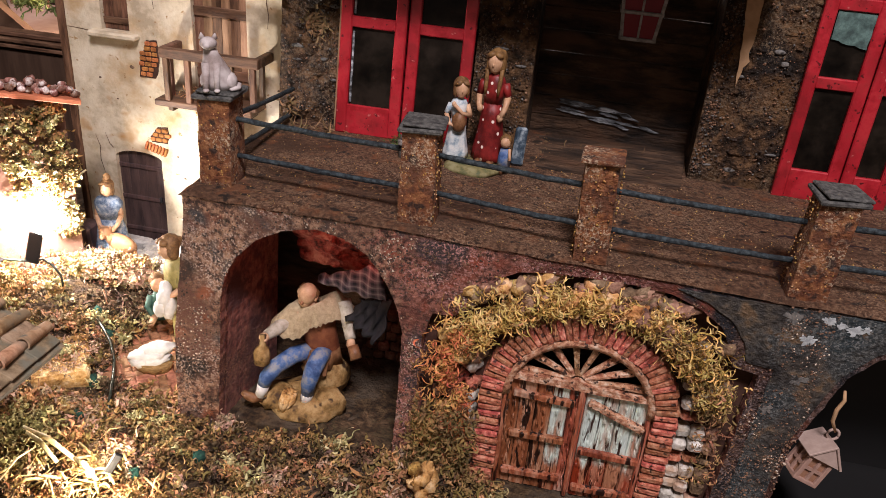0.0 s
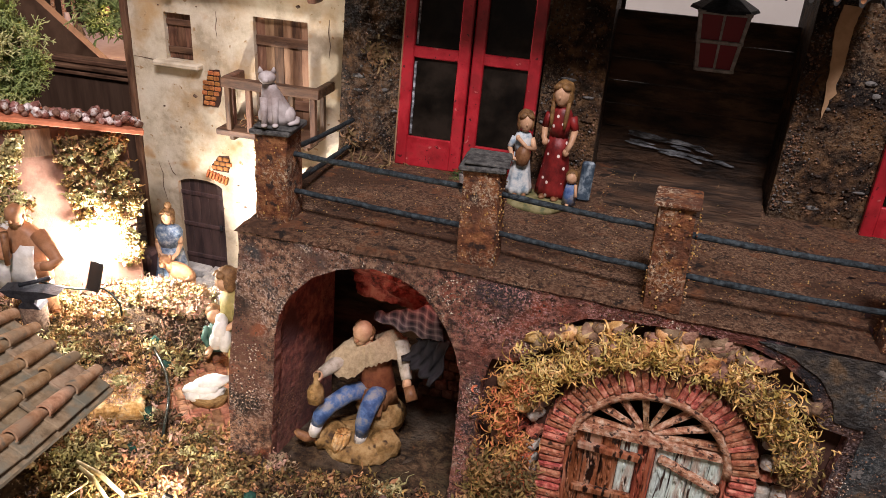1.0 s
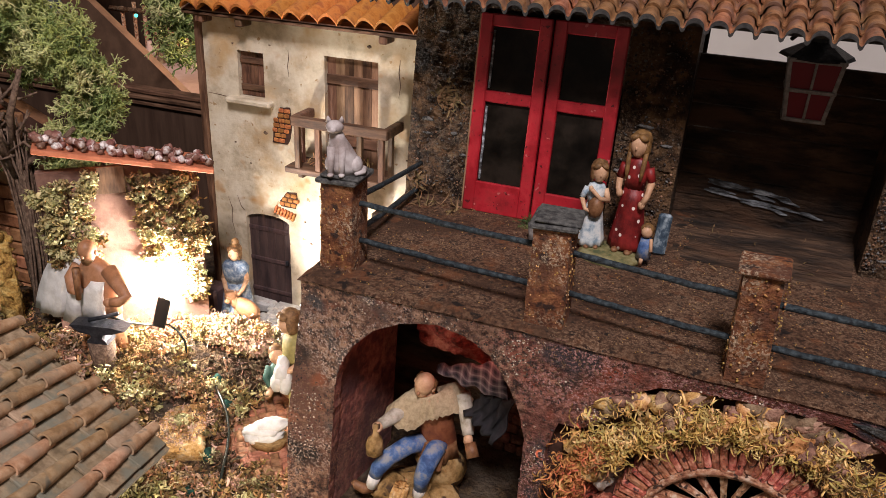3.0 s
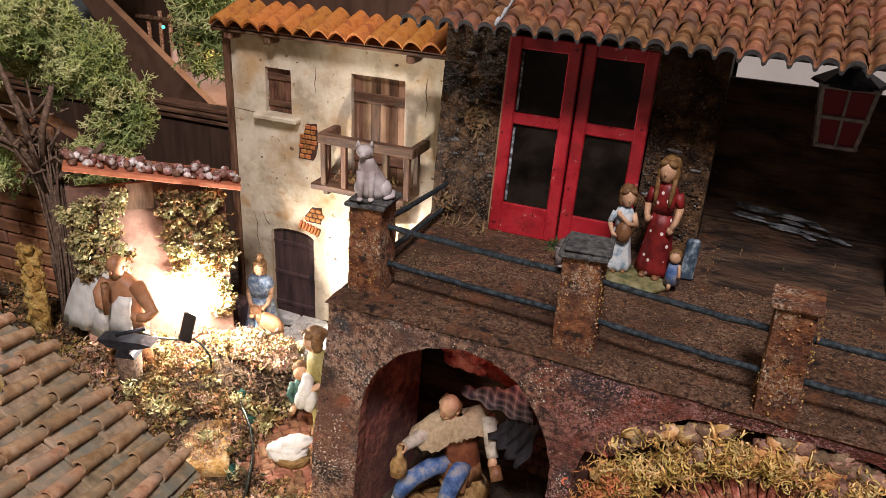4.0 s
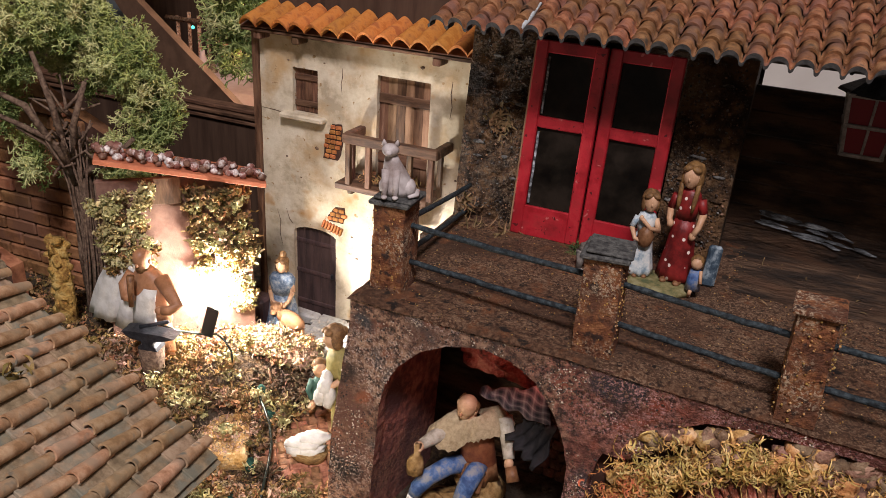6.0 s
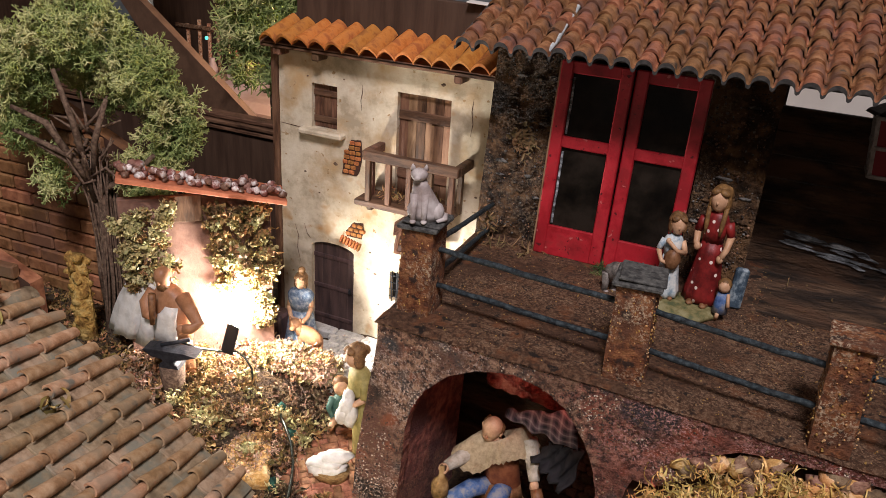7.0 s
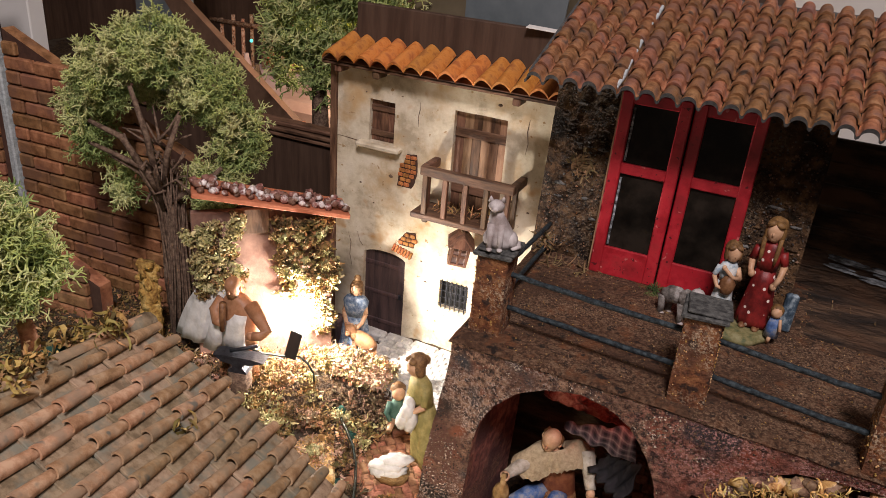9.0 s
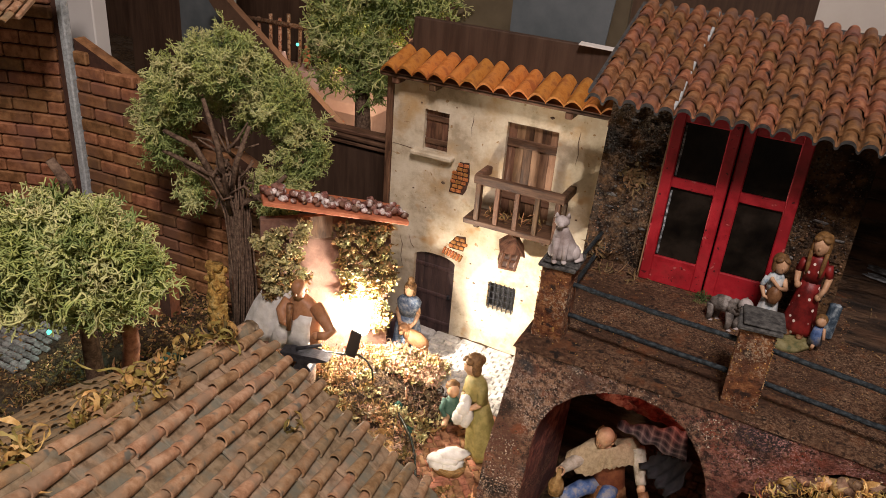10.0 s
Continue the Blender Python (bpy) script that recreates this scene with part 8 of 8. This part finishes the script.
stk = Mesh(SPOKE)
stk.tube([(-0.645, 0.307, 0.18), (-0.627, 0.298, 0.225), (-0.618, 0.29, 0.25)], [0.008, 0.0075, 0.007], PAVER, 8)
single(stk, "clay_pipe", "round terracotta chimney stick beside the bush", "pipe")

# ---- the room beyond ----
led = thing("dark_ledge", "dark brown moulded board behind the village", "board", kind="structure")
Mesh(ROOMDARK).box((-0.98, 1.01, 0.075), (0.72, 0.02, 0.22)).build("panel", led)
for z, q in ((0.196, 0.036), (0.186, 0.03), (0.205, 0.026)):
    Mesh(WOOD_H).box((-0.98, 1.008, z), (0.72, q, 0.008), b=0.002).build("moulding", led)
dg = Mesh(TAN)
BROWNCARD = surf("brown_card", [(0.1, 0.055, 0.032), (0.15, 0.085, 0.05)], 30, 0.8, 0.2)
dg.prism([(-1.42, 0.345), (-1.37, 0.345), (-0.99, 0.06), (-0.99, -0.03), (-1.1, -0.03)], 1.29, 1.31, BROWNCARD)
single(dg, "sloping_board", "brown sloping board of another display", "board")
FARPINK = surf("pink_lit_cloth", [(0.6, 0.4, 0.34), (0.7, 0.52, 0.45)], 20, 0.9, 0.2)
single(Mesh(FARPINK).box((-1.35, 1.66, 0.02), (0.5, 0.3, 0.1), b=0.02), "pink_cloth", "pinkish cloth on the far display", "cloth")
FARORANGE = surf("orange_lit_cloth", [(0.6, 0.2, 0.1), (0.75, 0.3, 0.16)], 20, 0.9, 0.2)
single(Mesh(FARORANGE).box((-1.345, 1.52, 0.02), (0.07, 0.04, 0.16), b=0.012), "orange_cloth", "orange cloth hanging in the far display", "cloth")
ORB = surf("orange_paint", [(0.4, 0.14, 0.06), (0.5, 0.2, 0.09)], 40, 0.6, 0.1)
for i, (x, y, z, m_) in enumerate(((-1.22, 1.5, 0.02, ORB), (-1.18, 1.47, 0.02, FARPINK), (-1.27, 1.5, 0.045, FARPINK), (-1.14, 1.45, 0.03, ORB), (-1.5, 1.7, 0.1, FARPINK), (-1.45, 1.68, 0.08, DSTONE), (-1.42, 1.7, 0.13, ORB), (-1.1, 1.43, 0.03, ORB))):
    pm = Mesh(m_)
    pm.stack([(x, y, z - 0.03, 0.012, 0.011), (x, y, z - 0.01, 0.014, 0.012), (x, y, z + 0.01, 0.007, 0.007), (x, y, z + 0.02, 0.006, 0.006)], m_, 10)
    single(pm, "far_ornament", "small coloured ornament on the far display", "ornament", "far ornaments")
lamp("far_display_light", "POINT", (-0.98, 1.4, 0.3), 6.0, (1.0, 0.72, 0.52), 0.02)
single(Mesh(BULB).ball((-0.98, 1.4, 0.3), 0.0015, BULB, 8), "far_bulb", "glowing bulb of the far display", "bulb")
fence = thing("twig_fence", "rough twig fence of the far display", "fence")
rnd = random.Random(90)
for i in range(16):
    x = -1.62 + i * 0.034
    Mesh(SPOKE).tube([(x, 1.75, 0.02), (x + rnd.uniform(-0.01, 0.01), 1.75, 0.2 + rnd.uniform(-0.01, 0.02))], 0.006, SPOKE, 5).build("post", fence)
Mesh(SPOKE).tube([(-1.66, 1.745, 0.185), (-1.05, 1.745, 0.19)], 0.008, SPOKE, 6).build("rail", fence)
leafy("far_lichen_tree", "dark green lichen tree of the far display", [(-0.99, 1.26, 0.33, 0.1, 0.07, 0.09, 420), (-0.93, 1.25, 0.25, 0.06, 0.05, 0.07, 200), (-0.9, 1.26, 0.4, 0.14, 0.06, 0.06, 360), (-1.05, 1.26, 0.24, 0.03, 0.03, 0.06, 80)],
      [([(-0.955, 1.25, 0.0), (-0.96, 1.25, 0.15), (-0.97, 1.25, 0.3)], [0.02, 0.017, 0.01])], None, 91, 0.6, 0.045, 0.0018, 3)
single(Mesh(TEALBULB).ball((-1.09, 1.2, 0.285), 0.0035, TEALBULB, 8), "tree_light", "tiny teal bulb hanging in the far tree", "bulb")
GREYBLUE = surf("grey_blue_panel", [(0.1, 0.12, 0.125), (0.15, 0.17, 0.175)], 10, 0.6, 0.1)
single(Mesh(GREYBLUE).box((-1.52, 1.42, 0.3), (0.17, 0.02, 0.7), b=0.003), "grey_screen", "tall grey-blue panel behind the tree", "panel")
single(Mesh(PALEBLUE).prism([(-1.43, 0.15), (-1.39, 0.14), (-1.40, 0.3), (-1.44, 0.34)], 1.38, 1.385, surf("pale_blue_sheet", [(0.3, 0.42, 0.46), (0.4, 0.52, 0.55)], 10, 0.5, 0.2)), "blue_sheet", "pale blue sheet hanging at the panel edge", "sheet")
single(Mesh(WOOD).box((-1.75, 1.55, 0.4), (0.32, 0.04, 0.95), ROOMDARK, b=0.004), "dark_cabinet", "very dark brown wooden cabinet side", "cabinet")
BROWNGREEN = surf("olive_brown_sheet", [(0.11, 0.085, 0.05), (0.16, 0.125, 0.075)], 6, 0.7, 0.2)
single(Mesh(BROWNGREEN).box((-0.62, 1.32, 0.3), (0.34, 0.02, 0.7), b=0.003), "olive_screen", "olive-brown panel standing behind the cream house", "panel")
single(Mesh(GREYBLUE).prism([(-0.6, 0.34), (-0.44, 0.36), (-0.42, 0.6), (-0.6, 0.52)], 1.12, 1.124), "foil_sheet", "grey-blue sheet behind the house roof", "sheet")
single(Mesh(ROOMCEIL).box((-0.374, 0.842, 0.4545), (0.048, 0.02, 0.0015), b=0.0004, turn=(0, 3, 8)), "paper_slip", "white paper slip on the roof board", "paper")

# dry leaves and crumbs over the moss
dl = Mesh(DSTONE)
LEAF_M = surf("mauve_dry_leaf", [(0.2, 0.12, 0.1), (0.34, 0.22, 0.19)], 90, 0.8, 0.2, island=0.3)
LEAF_B = surf("tan_dry_leaf", [(0.3, 0.18, 0.07), (0.46, 0.3, 0.14)], 90, 0.8, 0.2, island=0.3)
rnd = random.Random(101)
for i in range(60):
    x, y = rnd.uniform(-0.6, -0.05), rnd.uniform(0.33, 0.6)
    if not keep(x, y) or (y > 0.5 and x > -0.36):
        continue
    a, r = rnd.uniform(0, 6.28), rnd.uniform(0.003, 0.007)
    z = stand(x, y) + rnd.uniform(0.005, 0.011)
    t = Matrix.Translation((x, y, z)) @ pose(0, 0, 0, rnd.uniform(-35, 35), rnd.uniform(-35, 35), math.degrees(a))
    vs = [(0, 0, 0)] + [(r * (1 + 0.25 * rnd.uniform(-1, 1)) * math.cos(q), 0.7 * r * (1 + 0.25 * rnd.uniform(-1, 1)) * math.sin(q), r * 0.25 * rnd.uniform(-1, 1.2)) for q in [2 * math.pi * k / 9 for k in range(9)]]
    dl.add(vs, [(0, k + 1, (k + 1) % 9 + 1) for k in range(9)], rnd.choice((LEAF_M, LEAF_B, LEAF_B)), True, t)
single(dl, "dry_leaves", "small dry brown and mauve leaves on the moss", "leaves", kind="stuff", fix=False)

# the lamps behind the lights: a tiny red bulb under the niche vault and the round lamp of the room
REDBULB = plain("red_bulb", (1.0, 0.3, 0.2), 0.3, emit=3)
single(Mesh(REDBULB).ball((-0.165, 0.522, 0.2035), (0.0022, 0.0022, 0.0028), REDBULB, 8), "niche_bulb", "tiny red glowing bulb under the niche vault", "bulb")
room_lamp = thing("room_lamp", "round white ceiling lamp hanging over the display", "lamp", (0.25, -0.8, 2.42))
Mesh(ROOMCEIL).stack([(0, 0, 0.0, 0.27, 0.27), (0, 0, 0.03, 0.26, 0.26), (0, 0, 0.05, 0.1, 0.1)], ROOMCEIL, 28).build("shade", room_lamp)
Mesh(BLACK).tube([(0, 0, 0.05), (0, 0, 0.275)], 0.006, BLACK, 8).build("rod", room_lamp)
